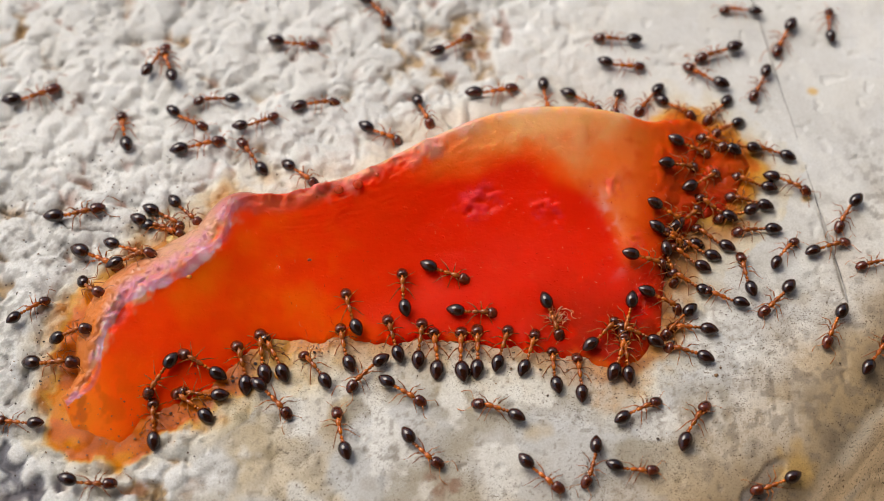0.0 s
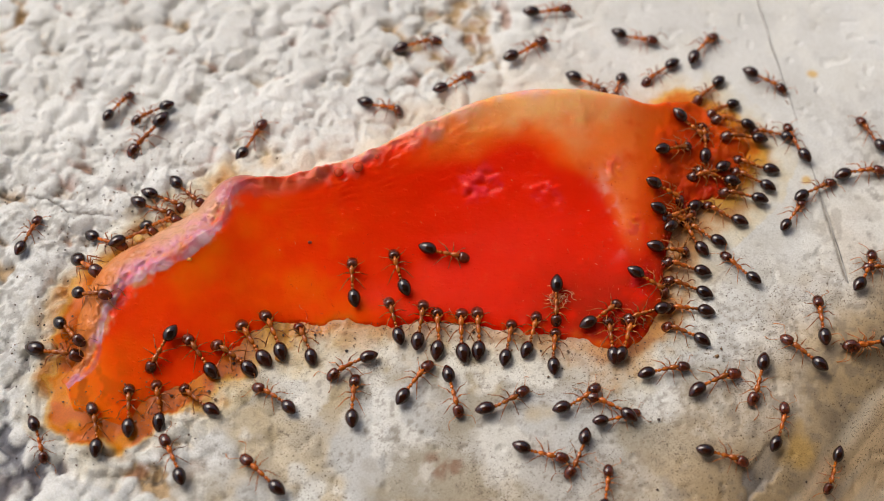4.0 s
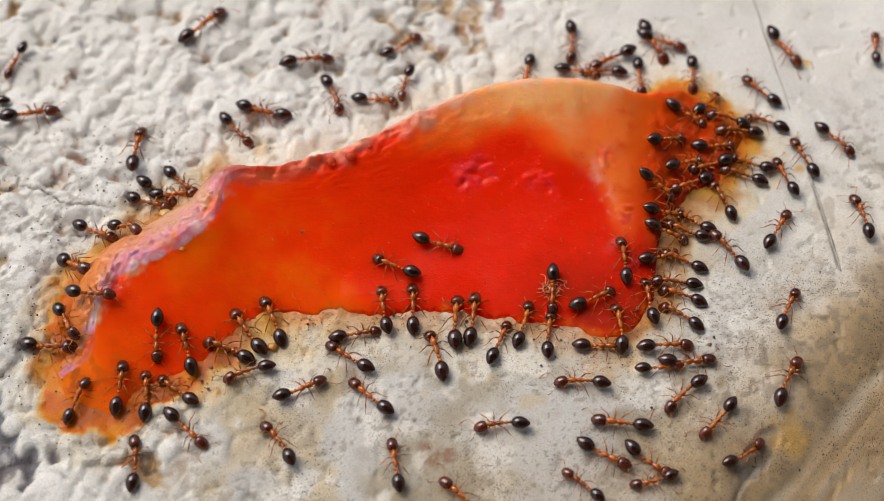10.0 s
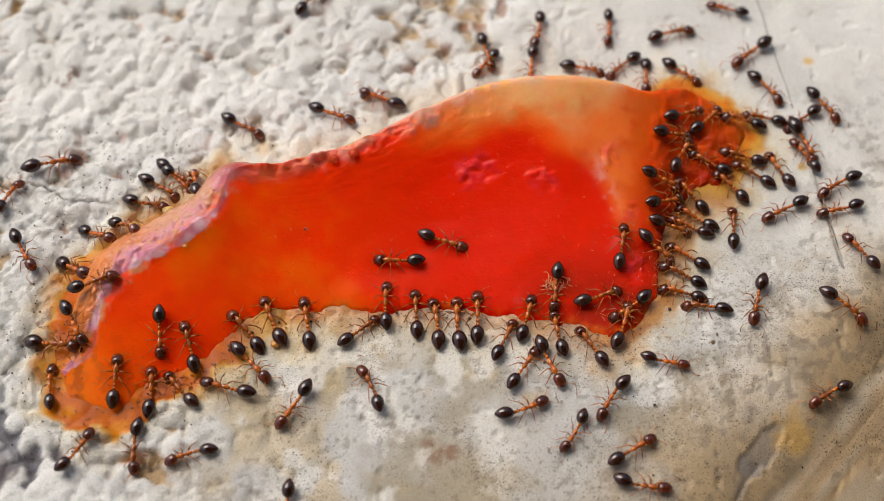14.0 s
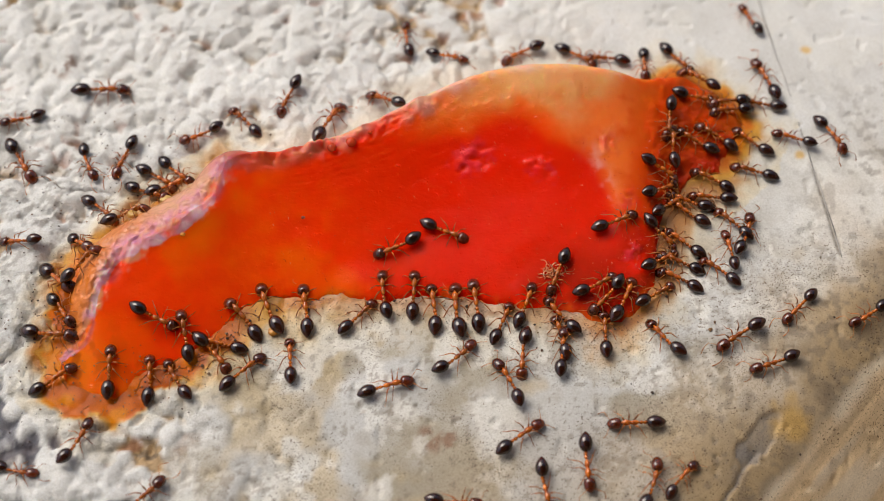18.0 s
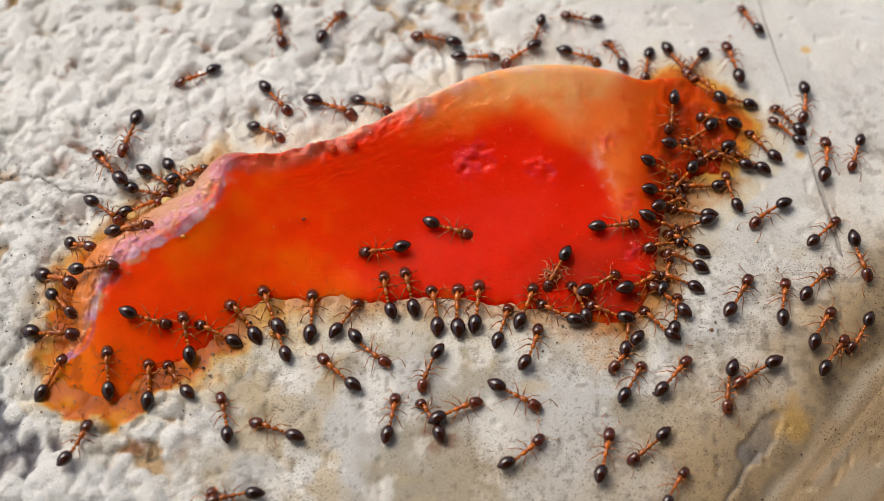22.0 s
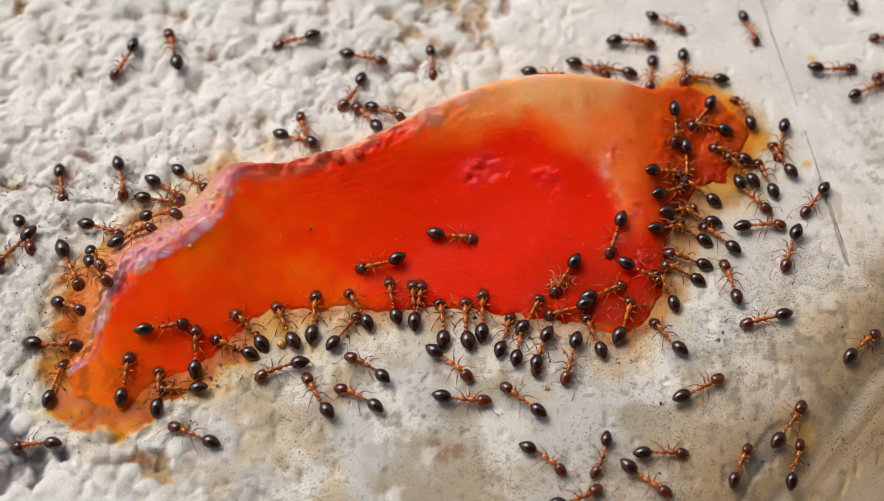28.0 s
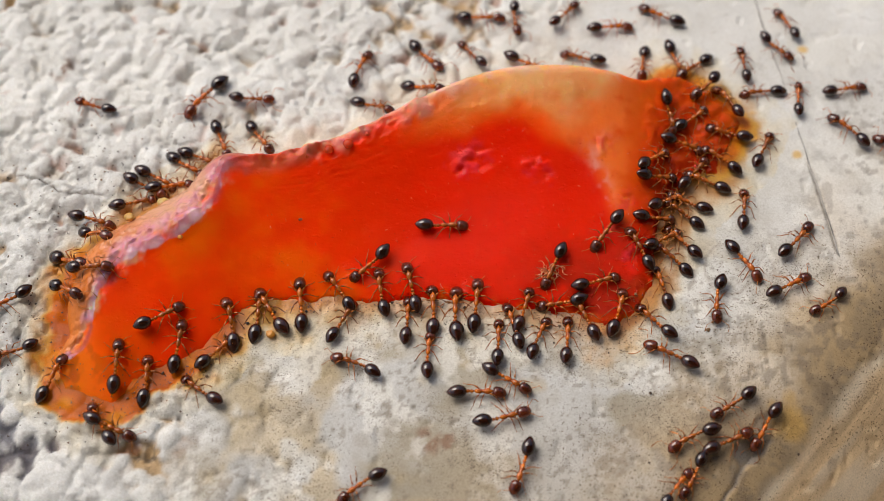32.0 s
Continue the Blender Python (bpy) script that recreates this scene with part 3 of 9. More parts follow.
def build_sky_blockers():
    """Unseen roof and walls added to block sky; daylight enters on the open side."""
    m, n, l, p = material("beige_plaster")
    t = noise_at(n, l, 6, 5)
    l.new(ramp(n, l, t.outputs[0], [(0.3, (0.30, 0.25, 0.19)), (0.7, (0.40, 0.34, 0.27))]).outputs[0], p.inputs["Base Color"])
    p.inputs["Roughness"].default_value = 0.9
    bump(n, l, p, t.outputs[0], 0.2, 0.004)

    def slab(name, a, b, label):
        v = [(x, y, z) for x in (a[0], b[0]) for y in (a[1], b[1]) for z in (a[2], b[2])]
        f = [(0, 1, 3, 2), (4, 6, 7, 5), (0, 4, 5, 1), (2, 3, 7, 6), (0, 2, 6, 4), (1, 5, 7, 3)]
        tagged(mesh_object(name, v, f, m, flat=True), label, name.split("_")[0], kind="structure")

    slab("ceiling", (-1300, -2500, 2200), (3000, 250, 2320), "plain beige ceiling, added unseen to block overhead sky")
    slab("wall_south", (-3000, -2620, -60), (3000, -2500, 2320), "plain beige wall, added unseen to block sky on near side")
    slab("wall_east", (2400, -2500, -60), (2520, 3000, 1700), "plain beige wall, added unseen to block low sky at side")
    slab("wall_north", (-3000, 3000, -60), (2520, 3120, 1300), "low plain beige wall, added unseen to block sky near horizon")


# puckered places on the flesh: u, v, size, strength
PATCHES = ((0.666, 0.435, 0.022, 1.6), (0.603, 0.472, 0.026, 1.3), (0.741, 0.515, 0.02, 1.2), (0.771, 0.351, 0.02, 1.4), (0.780, 0.181, 0.02, 1.0))


def build_fruit():
    nu, nv = 520, 230
    u, v = np.meshgrid(np.linspace(0, 1, nu), np.linspace(0, 1, nv), indexing="ij")
    x, y, z = fruit_shape(u, v)
    n1, n2, n3 = fractal(x, y, 2.2, 3, 21), fractal(x, y, 0.5, 3, 22), fractal(x, y, 5.0, 2, 23)
    n4, n5, n6 = fractal(x, y, 1.1, 3, 24), fractal(x, y, 0.22, 2, 25), fractal(x, y, 0.15, 2, 34)
    left = smooth(0.42, 0.30, u)
    crest = np.exp(-((v - 0.72) / 0.07) ** 2)
    live = np.minimum(smooth(0, 0.05, v), smooth(1.0, 0.95, v))
    z = z + live * (0.05 * n1 + 0.010 * n2 + left * (crest * (0.06 * n2 + 0.03 * n6 + 0.10 * n4 + 0.12 * n1) + smooth(0.70, 0.76, v) * (0.04 * n2 + 0.035 * n6 + 0.05 * n4)) + smooth(0.78, 0.84, u) * (0.08 * n2 + 0.12 * n4) + np.exp(-((v - 0.71) / 0.05) ** 2) * smooth(0.36, 0.42, u) * smooth(0.64, 0.54, u) * (0.16 * n2 + 0.08 * n5 + 0.12 * n4))
    z = z + live * np.exp(-((v - 0.66) / 0.07) ** 2) * smooth(0.42, 0.50, u) * smooth(0.76, 0.70, u) * (0.02 * n2 + 0.025 * n5)
    fold = fractal(u * 46 + 0.8 * n4, v * 46 + 0.9 * n1, 1.2, 3, 27)
    z = z + 0.022 * (0.5 - np.abs(fold)) * smooth(0.38, 0.44, u) * smooth(0.72, 0.64, u) * smooth(0.40, 0.56, v) * smooth(0.72, 0.68, v)
    for pu, pv, pr, pa in PATCHES:
        k = smooth(1.0, 0.2, np.hypot((u - pu) / pr, (v - pv) / (pr * 2.2)) + 0.25 * n1)
        z = z + k * (0.045 * n2 + 0.07 * n5 + 0.02 * n4) * pa
    col = np.ones((nu, nv, 4)) * np.array([0.80, 0.015, 0.001, 0.0])

    def lay(colour, amount):
        k = np.clip(amount, 0, 1)[..., None]
        col[..., :3] = col[..., :3] * (1 - k) + np.array(colour) * k

    w = v + 0.05 * n3 + 0.03 * n1
    q = u + 0.03 * n3
    back = smooth(0.40, 0.36, u)
    flank = smooth(0.66, 0.60, v)
    lay((0.99, 0.058, 0.002), smooth(0.60, 0.32, q))
    # yellower clouds and patches: the flesh's glow put into the orange colour
    lay((1.0, 0.115, 0.002), smooth(0.44, 0.34, q) * smooth(0.08, 0.2, q) * smooth(-0.3, 0.7, n1 + 0.4 * n3) * 0.8)
    lay((1.0, 0.20, 0.003), smooth(-0.2, 1.0, 0.5 * n4 + 0.9 * n1) * smooth(0.54, 0.40, q) * smooth(0.15, 0.25, q) * flank * 0.5)
    lay((0.84, 0.022, 0.001), smooth(0.1, 0.7, 0.3 * n2 - n4 - 0.5 * n1) * flank * 0.25)
    lay((0.86, 0.20, 0.006), smooth(0.15, 0.04, q) * smooth(-0.8, 0.2, n1))
    lay((0.46, 0.09, 0.006), smooth(0.16, 0.03, q) * smooth(-0.1, 0.5, n2 + 0.5 * n4) * 0.75)
    lay((0.96, 0.15, 0.006), smooth(0.53, 0.63, w) * smooth(0.48, 0.60, q) * 0.8)
    lay((0.90, 0.37, 0.10), smooth(0.57, 0.72, w + 0.02 * n4) * smooth(0.53, 0.63, q) * smooth(0.84, 0.79, q))
    lay((0.93, 0.52, 0.22), smooth(0.62, 0.72, w + 0.03 * n4) * smooth(0.58, 0.66, q) * smooth(0.80, 0.74, q) * 0.8)
    lay((0.92, 0.20, 0.03), smooth(0.735, 0.77, q + 0.015 * n1) * smooth(0.81, 0.785, q) * smooth(0.18, 0.45, w))
    # pinkish-white gloss streak of the right ridge, put into the colour
    lay((0.88, 0.46, 0.40), np.exp(-((q - 0.757 + 0.008 * n2 - 0.03 * (w - 0.4)) / 0.012) ** 2) * smooth(0.22, 0.35, w) * smooth(0.62, 0.5, w) * smooth(-0.5, 0.5, n4 + n2) * 0.6)
    lay((0.72, 0.062, 0.002), smooth(0.765, 0.83, q + 0.03 * n1 + 0.03 * n4 + 0.02 * n2))
    lay((0.62, 0.12, 0.003), smooth(0.80, 0.86, q) * smooth(0.50, 0.8, w + 0.1 * n4) * 0.8)
    lay((0.40, 0.06, 0.004), smooth(0.86, 0.98, q + 0.06 * n4) * 0.7)
    lay((0.42, 0.035, 0.003), smooth(0.15, 0.6, n4 + 0.4 * n2) * smooth(0.80, 0.84, q) * 0.6)
    lay((0.40, 0.016, 0.003), smooth(0.60, 0.71, q) * smooth(0.34, 0.10, w + 0.06 * n4) * smooth(-0.9, 0.3, n4 + 0.5 * n2) * 0.8)
    lay((0.78, 0.30, 0.14), smooth(0.65, 0.72, v + 0.06 * n2 + 0.05 * n4) * back * smooth(0.02, 0.08, u))
    lay((0.66, 0.34, 0.20), smooth(0.73, 0.80, v + 0.03 * n2) * back)
    lay((0.56, 0.18, 0.10), smooth(0.1, 0.7, 0.3 * n5 + 0.7 * n2 + 0.6 * n4) * smooth(0.72, 0.76, v) * back * 0.7)
    lay((0.72, 0.30, 0.03), smooth(0.84, 0.95, v + 0.05 * n4 + 0.03 * n2) * back * 0.85)
    ridge = smooth(0.665, 0.685, v + 0.03 * n1 + 0.025 * n2) * smooth(0.81, 0.74, v + 0.05 * n4 + 0.03 * n2) * back
    lay((0.66, 0.26, 0.32), ridge * smooth(-0.9, 0.1, n5 * 0.3 + 0.7 * n4))
    # lilac-white highlights on the skin's ridge, painted in as colour
    lay((0.88, 0.66, 0.72), ridge * smooth(-0.1, 0.6, n5 * 0.12 + 0.5 * n2 + 0.8 * n4) * 0.75)
    lay((0.36, 0.07, 0.09), smooth(0.1, 0.6, -n4) * np.exp(-((v - 0.68) / 0.035) ** 2) * back * 0.6)
    lay((0.42, 0.06, 0.07), np.exp(-((u - 0.385) / 0.03) ** 2) * smooth(0.62, 0.70, v + 0.03 * n2) * 0.8)
    lay((0.64, 0.12, 0.05), smooth(0.63, 0.70, w) * smooth(0.36, 0.42, u) * smooth(0.62, 0.52, u) * 0.8)
    lay((0.62, 0.30, 0.20), smooth(0.72, 0.78, v + 0.03 * n2) * smooth(0.36, 0.40, u) * smooth(0.56, 0.48, u) * 0.8)
    lay((0.82, 0.42, 0.30), smooth(0.64, 0.72, v + 0.03 * n2 + 0.03 * n4) * smooth(0.43, 0.50, u) * smooth(0.64, 0.57, u) * 0.85)
    lay((0.85, 0.22, 0.16), smooth(0.15, 0.6, n4 + 0.4 * n2) * np.exp(-((v - 0.71) / 0.04) ** 2) * smooth(0.37, 0.42, u) * smooth(0.62, 0.54, u) * 0.8)
    lay((0.80, 0.16, 0.01), smooth(0.05, 0.0, v + 0.03 * n2) * smooth(-0.2, 0.5, n4) * 0.6)
    col[..., 3] = np.maximum(smooth(0.66, 0.74, v) * smooth(0.45, 0.36, u), 0.8 * smooth(0.78, 0.84, u + 0.04 * n4))
    # pink sheen of the sky on the puckers, put into the colour
    for pu, pv, pr, pa in PATCHES:
        lay((0.76, 0.04, 0.06), smooth(1.0, 0.2, np.hypot((u - pu) / pr, (v - pv) / (pr * 2.2)) + 0.3 * n1 + 0.5 * n2) * smooth(-0.5, 0.4, n5) * 0.5)
    lay((0.86, 0.13, 0.006), np.exp(-((q - 0.80) / 0.02) ** 2) * smooth(0.25, 0.6, w) * 0.8)
    lay((0.68, 0.17, 0.004), smooth(0.26, 0.14, u + 0.03 * n4) * smooth(0.74, 0.80, v + 0.03 * n2) * 0.85)
    lay((0.78, 0.50, 0.38), smooth(0.69, 0.74, v + 0.02 * n2 + 0.015 * n4) * smooth(0.42, 0.50, u) * smooth(0.80, 0.76, u) * smooth(-0.9, 0.3, n4 + 0.4 * n2) * 0.8)
    col[..., 3] = np.maximum(col[..., 3], smooth(0.60, 0.70, v) * 0.9)
    verts = np.stack([x, y, z], -1)
    soft = verts.copy()
    soft[:, 8:-8] = sum(verts[:, 8 + k:nv - 8 + k] for k in range(-6, 7)) / 13
    near_crest = (np.exp(-((v - 0.72) / 0.06) ** 2) * smooth(0.50, 0.60, u))[..., None]
    verts = verts * (1 - near_crest) + soft * near_crest
    dx, dy = np.gradient(verts, axis=0), np.gradient(verts, axis=1)
    nrm = np.cross(dx, dy)
    nrm /= np.linalg.norm(nrm, axis=-1, keepdims=True) + 1e-12
    thing = tagged(new("fruit_piece"), "wet scrap of ripe red-orange fruit flesh with pink skin rim", "fruit")
    u0, v0, u1 = int(nu * 0.40), int(nv * 0.74), int(nu * 0.86)

    def piece(name, label, iu, iv, mat, rise, closed=False):
        """A part of the skin grid between rows iu and iv, lifted off by rise; a closed one gets an underside."""
        a, m = iu[1] - iu[0], iv[1] - iv[0]
        part_nrm = nrm[iu[0]:iu[1], iv[0]:iv[1]]
        edge = np.ones((a, m))
        if rise:
            for k in range(6):
                f = k / 6
                edge[k], edge[-1 - k] = np.minimum(edge[k], f), np.minimum(edge[-1 - k], f)
                edge[:, k], edge[:, -1 - k] = np.minimum(edge[:, k], f), np.minimum(edge[:, -1 - k], f)
        sub = (verts[iu[0]:iu[1], iv[0]:iv[1]] + part_nrm * ((edge * 1.4 - 0.4) * rise)[..., None]).reshape(-1, 3)
        p, q = np.meshgrid(np.arange(a - 1), np.arange(m - 1), indexing="ij")
        k = (p * m + q).ravel()
        faces = np.stack([k, k + m, k + m + 1, k + 1], -1).tolist()
        if closed:
            faces += [(r * m, r * m + m - 1, r * m + 2 * m - 1, r * m + m) for r in range(a - 1)]
            faces += [tuple(range(m)), tuple(range(a * m - 1, a * m - m - 1, -1))]
        ob = mesh_object(name, sub.tolist(), faces, mat, thing, label)
        attr = ob.data.attributes.new("pigment", "FLOAT_COLOR", "POINT")
        attr.data.foreach_set("color", col[iu[0]:iu[1], iv[0]:iv[1]].reshape(-1))

    piece("flesh", "glossy red flesh, orange at one end, pale orange rim", (0, nu), (0, nv), FLESH, 0.0, True)
    piece("skin", "rough pinkish brown skin", (4, u0 + 1), (v0, nv - 4), RIND, 0.02)
    piece("pulp", "brown-orange mashed pulp", (u1, nu - 4), (6, nv - 4), PULP, 0.02)
    return thing


# ---- ants ----
def leg_shell(side, rank):
    """One leg from its hip: coxa, femur up and out, tibia down, tarsus along the ground. rank 0 front, 1 middle, 2 hind."""
    hip = Vector(((0.30, 0.10, -0.12)[rank], 0.10 * side, 0.27))
    fan = radians((52, 96, 138)[rank])
    d = Vector((math.cos(fan), math.sin(fan) * side, 0))
    reach = (0.66, 0.62, 0.80)[rank]
    knee = hip + d * reach * 0.42 + Vector((0, 0, 0.22))
    ankle = hip + d * reach * 0.86
    ankle.z = 0.10
    toe = hip + d * reach * 1.14
    toe.z = 0.015
    mid = hip.lerp(knee, 0.5) + Vector((0, 0, 0.03))
    shin = knee.lerp(ankle, 0.5) + d * 0.02
    return hip, tube([(p - hip) for p in (hip, mid, knee, shin, ankle, ankle.lerp(toe, 0.5), toe)], [0.034, 0.044, 0.024, 0.028, 0.017, 0.012, 0.009], 6)


def antenna_shell(side):
    p = [Vector(q) for q in ((0.0, 0, 0), (0.16, 0.20 * side, 0.10), (0.30, 0.40 * side, 0.12), (0.48, 0.44 * side, -0.02), (0.68, 0.40 * side, -0.16), (0.82, 0.34 * side, -0.24))]
    return tube(p, [0.018, 0.015, 0.016, 0.017, 0.026, 0.020], 6)


def build_ant(bend=0.0, nod=0.0, lift=0.0):
    """bend: degrees by which head and tail turn to one side; nod: how far the head is lowered; lift: how far the gaster is raised."""
    ant = new("ant")
    thorax = join(
        lathe([(-0.40, 0.03), (-0.36, 0.08), (-0.27, 0.118), (-0.14, 0.120), (-0.05, 0.098), (0.0, 0.082), (0.04, 0.10), (0.12, 0.138), (0.24, 0.156), (0.34, 0.132), (0.42, 0.075), (0.50, 0.045)], 12, 1.1, 0.95, 0, (0, 0, 0.33)))
    mesh_object("thorax", *thorax, AMBER, ant, "amber-orange thorax")
    turn = -bend
    hx = Matrix.Translation((0.46, 0, 0.34)) @ pose(0, 0, 0, 0, 14 + nod, bend)
    head = mesh_object("head", *lathe([(0.0, 0.06), (0.02, 0.16), (0.09, 0.235), (0.24, 0.268), (0.42, 0.262), (0.55, 0.225), (0.63, 0.165), (0.69, 0.10), (0.72, 0.05)], 16, 0.88, 1.08), HEAD, ant, "dark brown rounded head")
    head.matrix_local = pose(hx.translation.x * MM, 0, hx.translation.z * MM, 0, 14 + nod, bend)
    for side in (1, -1):
        a = mesh_object("antenna", *antenna_shell(side), LIMB, head)
        a.location = (0.50 * MM, 0.12 * side * MM, 0.10 * MM)
    knot = join(lathe([(-0.62, 0.03), (-0.58, 0.08), (-0.52, 0.10), (-0.47, 0.07), (-0.40, 0.035)], 10, 1.2, 1.0, 0, (0, 0, 0.30)),
                lathe([(-0.80, 0.03), (-0.76, 0.08), (-0.70, 0.095), (-0.64, 0.07), (-0.60, 0.03)], 10, 1.1, 1.0, 0, (0, 0, 0.30)))
    mesh_object("petiole", *knot, AMBER, ant)
    g = [(0.0, 0.05), (0.02, 0.11), (0.06, 0.172), (0.12, 0.225), (0.20, 0.268), (0.30, 0.300), (0.40, 0.314), (0.50, 0.312), (0.60, 0.293), (0.70, 0.258), (0.79, 0.212), (0.87, 0.158), (0.93, 0.108), (0.975, 0.060), (1.0, 0.015)]
    gaster = mesh_object("gaster", *lathe([(-0.96 * a, 0.93 * b) for a, b in reversed(g)], 18, 1.0, 1.13), GASTER, ant, "glossy near-black pointed gaster")
    gaster.matrix_local = pose(-0.76 * MM, 0, (0.34 + 0.02) * MM, 0, lift, turn)
    for rank in range(3):
        for side in (1, -1):
            hip, shell = leg_shell(side, rank)
            leg = mesh_object("leg", *shell, LIMB, ant)
            leg.location = hip * MM
    return tagged(ant, "small ant with amber thorax, dark head and glossy black gaster", "ant", "ants at the fruit")


def stand(x, y, heading, rise=0.0):
    """The pose of an ant at x, y millimetres on whatever lies there, facing heading degrees from the x axis."""
    a = radians(heading)
    f, s = Vector((math.cos(a), math.sin(a), 0)), Vector((-math.sin(a), math.cos(a), 0))
    up = [top(x + f.x * d, y + f.y * d) for d in (-1.0, 0.8)]
    out = [top(x + s.x * d, y + s.y * d) for d in (-0.45, 0.45)]
    pitch = max(-0.8, min(0.8, (up[1] - up[0]) / 1.8))
    tilt = max(-0.6, min(0.6, (out[1] - out[0]) / 0.9))
    fx = Vector((f.x, f.y, pitch)).normalized()
    sy = Vector((s.x, s.y, tilt))
    zz = fx.cross(sy).normalized()
    sy = zz.cross(fx)
    z = max(top(x, y), (up[0] + up[1]) / 2 - 0.1) + rise
    m = Matrix((fx, sy, zz)).transposed().to_4x4()
    m.translation = (x * MM, y * MM, z * MM)
    return m


build_stone()
build_floor()
build_sky_blockers()
build_fruit()


# ---- small things on the stone and the fruit ----
def build_thread():
    """A thin pale fibre lying across the smooth part of the stone."""
    m, n, l, p = material("pale_fibre")
    t = noise_at(n, l, 900, 3)
    l.new(ramp(n, l, t.outputs[0], [(0.4, (0.10, 0.09, 0.08)), (0.6, (0.42, 0.40, 0.37))]).outputs[0], p.inputs["Base Color"])
    p.inputs["Roughness"].default_value = 0.4
    pts = []
    for k in range(70):
        y = 19.0 - k * 0.287
        x = 14.53 + (14.08 - y) * 0.1416 + 0.02 * math.sin(y) + 0.015 * math.sin(3.1 * y)
        pts.append((x, y, float(stone_base(x, y)) + 0.03))
    ob = mesh_object("fibre", *tube(pts, [0.026] * len(pts), 6), m)
    return tagged(ob, "thin grey fibre lying across the smooth stone", "fibre")


def pebble(c, r, rnd):
    """A small uneven grain."""
    verts = []
    for x, y, z in ((1, 0, 0), (-1, 0, 0), (0, 1, 0), (0, -1, 0), (0, 0, 1), (0, 0, -1), (.6, .6, .6), (-.6, .6, .6), (.6, -.6, .6), (-.6, -.6, .6)):
        k = r * rnd.uniform(0.7, 1.25)
        verts.append((c[0] + x * k, c[1] + y * k, c[2] + z * k * 0.7))
    faces = [(0, 6, 8), (0, 2, 6), (2, 7, 6), (2, 1, 7), (1, 9, 7), (1, 3, 9), (3, 8, 9), (3, 0, 8), (6, 7, 4), (7, 9, 4), (9, 8, 4), (8, 6, 4), (0, 5, 2), (2, 5, 1), (1, 5, 3), (3, 5, 0)]
    return verts, faces


def build_grit():
    m, n, l, p = material("dark_grit")
    g = n.new("ShaderNodeNewGeometry")
    l.new(ramp(n, l, g.outputs["Random Per Island"], [(0, (0.02, 0.015, 0.012)), (0.6, (0.09, 0.05, 0.03)), (1, (0.30, 0.16, 0.06))]).outputs[0], p.inputs["Base Color"])
    p.inputs["Roughness"].default_value = 0.6
    rnd = random.Random(8)
    shells = []

    def drop(x, y, r):
        shells.append(pebble((x, y, top(x, y) + r * 0.3), r, rnd))

    for _ in range(520):  # along the front foot of the fruit
        u = rnd.random() ** 1.4
        fx, fy = (float(spline([s[i] for s in STATIONS], np.array([0.10 + 0.72 * u]))[0]) for i in (0, 1))
        drop(fx + rnd.gauss(0, 0.35), fy - abs(rnd.gauss(0, 0.75)) + 0.1, rnd.uniform(0.012, 0.035) if rnd.random() < 0.95 else rnd.uniform(0.05, 0.08))
    for _ in range(900):  # the worn front of the stone
        x, y = rnd.uniform(-3, 17), rnd.uniform(-11.5, 0)
        s = (x - 14.6) * 0.742 - (y + 7.2) * 0.67
        if s < 1.5 and rnd.random() < smooth(-10, -3, s) + 0.12:
            drop(x, y, rnd.uniform(0.008, 0.024) if rnd.random() < 0.97 else rnd.uniform(0.03, 0.07))
    for _ in range(520):  # the lumpy side
        x, y = rnd.gauss(-14.5, 2.6), rnd.uniform(-9, 6.5)
        if abs(top(x, y) - float(stone_base(x, y))) < 0.6:
            drop(x, y, rnd.uniform(0.015, 0.05))
    drop(10.81, -4.29, 0.09)
    ob = mesh_object("grit", *join(*shells), m, flat=True)
    return tagged(ob, "scattered dark grains of grit and dry crumbs", "grit", kind="stuff")


def build_shreds():
    """Pale shreds of flesh that the feeding ants have frayed from the fruit."""
    m, n, l, p = material("frayed_flesh")
    g = n.new("ShaderNodeNewGeometry")
    l.new(ramp(n, l, g.outputs["Random Per Island"], [(0, (0.60, 0.02, 0.008)), (0.75, (0.74, 0.08, 0.03)), (1, (0.85, 0.36, 0.22))]).outputs[0], p.inputs["Base Color"])
    p.inputs["Roughness"].default_value = 0.25
    rnd = random.Random(21)
    shells = []
    for _ in range(480):
        u = rnd.choice((rnd.uniform(0.40, 0.8), rnd.uniform(0.60, 0.85), rnd.uniform(0.72, 0.9)))
        v = min(rnd.uniform(0.40, 0.54), abs(rnd.gauss(0.05, 0.24)) + 0.02)
        x, y = (float(q[0]) for q in fruit_shape(np.array([u]), np.array([v]))[:2])
        a, ln, r = rnd.uniform(0, 6.28), rnd.uniform(0.04, 0.15) * (1 + (v < 0.12)), rnd.uniform(0.005, 0.016)
        bow = rnd.uniform(-1.2, 1.2)
        pts = []
        for k in range(4):
            d = (k / 3 - 0.5) * ln
            px, py = x + math.cos(a + bow * k / 3) * d, y + math.sin(a + bow * k / 3) * d
            pts.append((px, py, top(px, py) - 0.02 + 0.02 * k * (rnd.random() < 0.3)))
        shells.append(tube(pts, [r * 0.5, r, r, r * 0.4], 5))
    ob = mesh_object("frayed_shreds", *join(*shells), m)
    return tagged(ob, "thin frayed shreds of fruit flesh on the fruit", "shreds", kind="stuff")


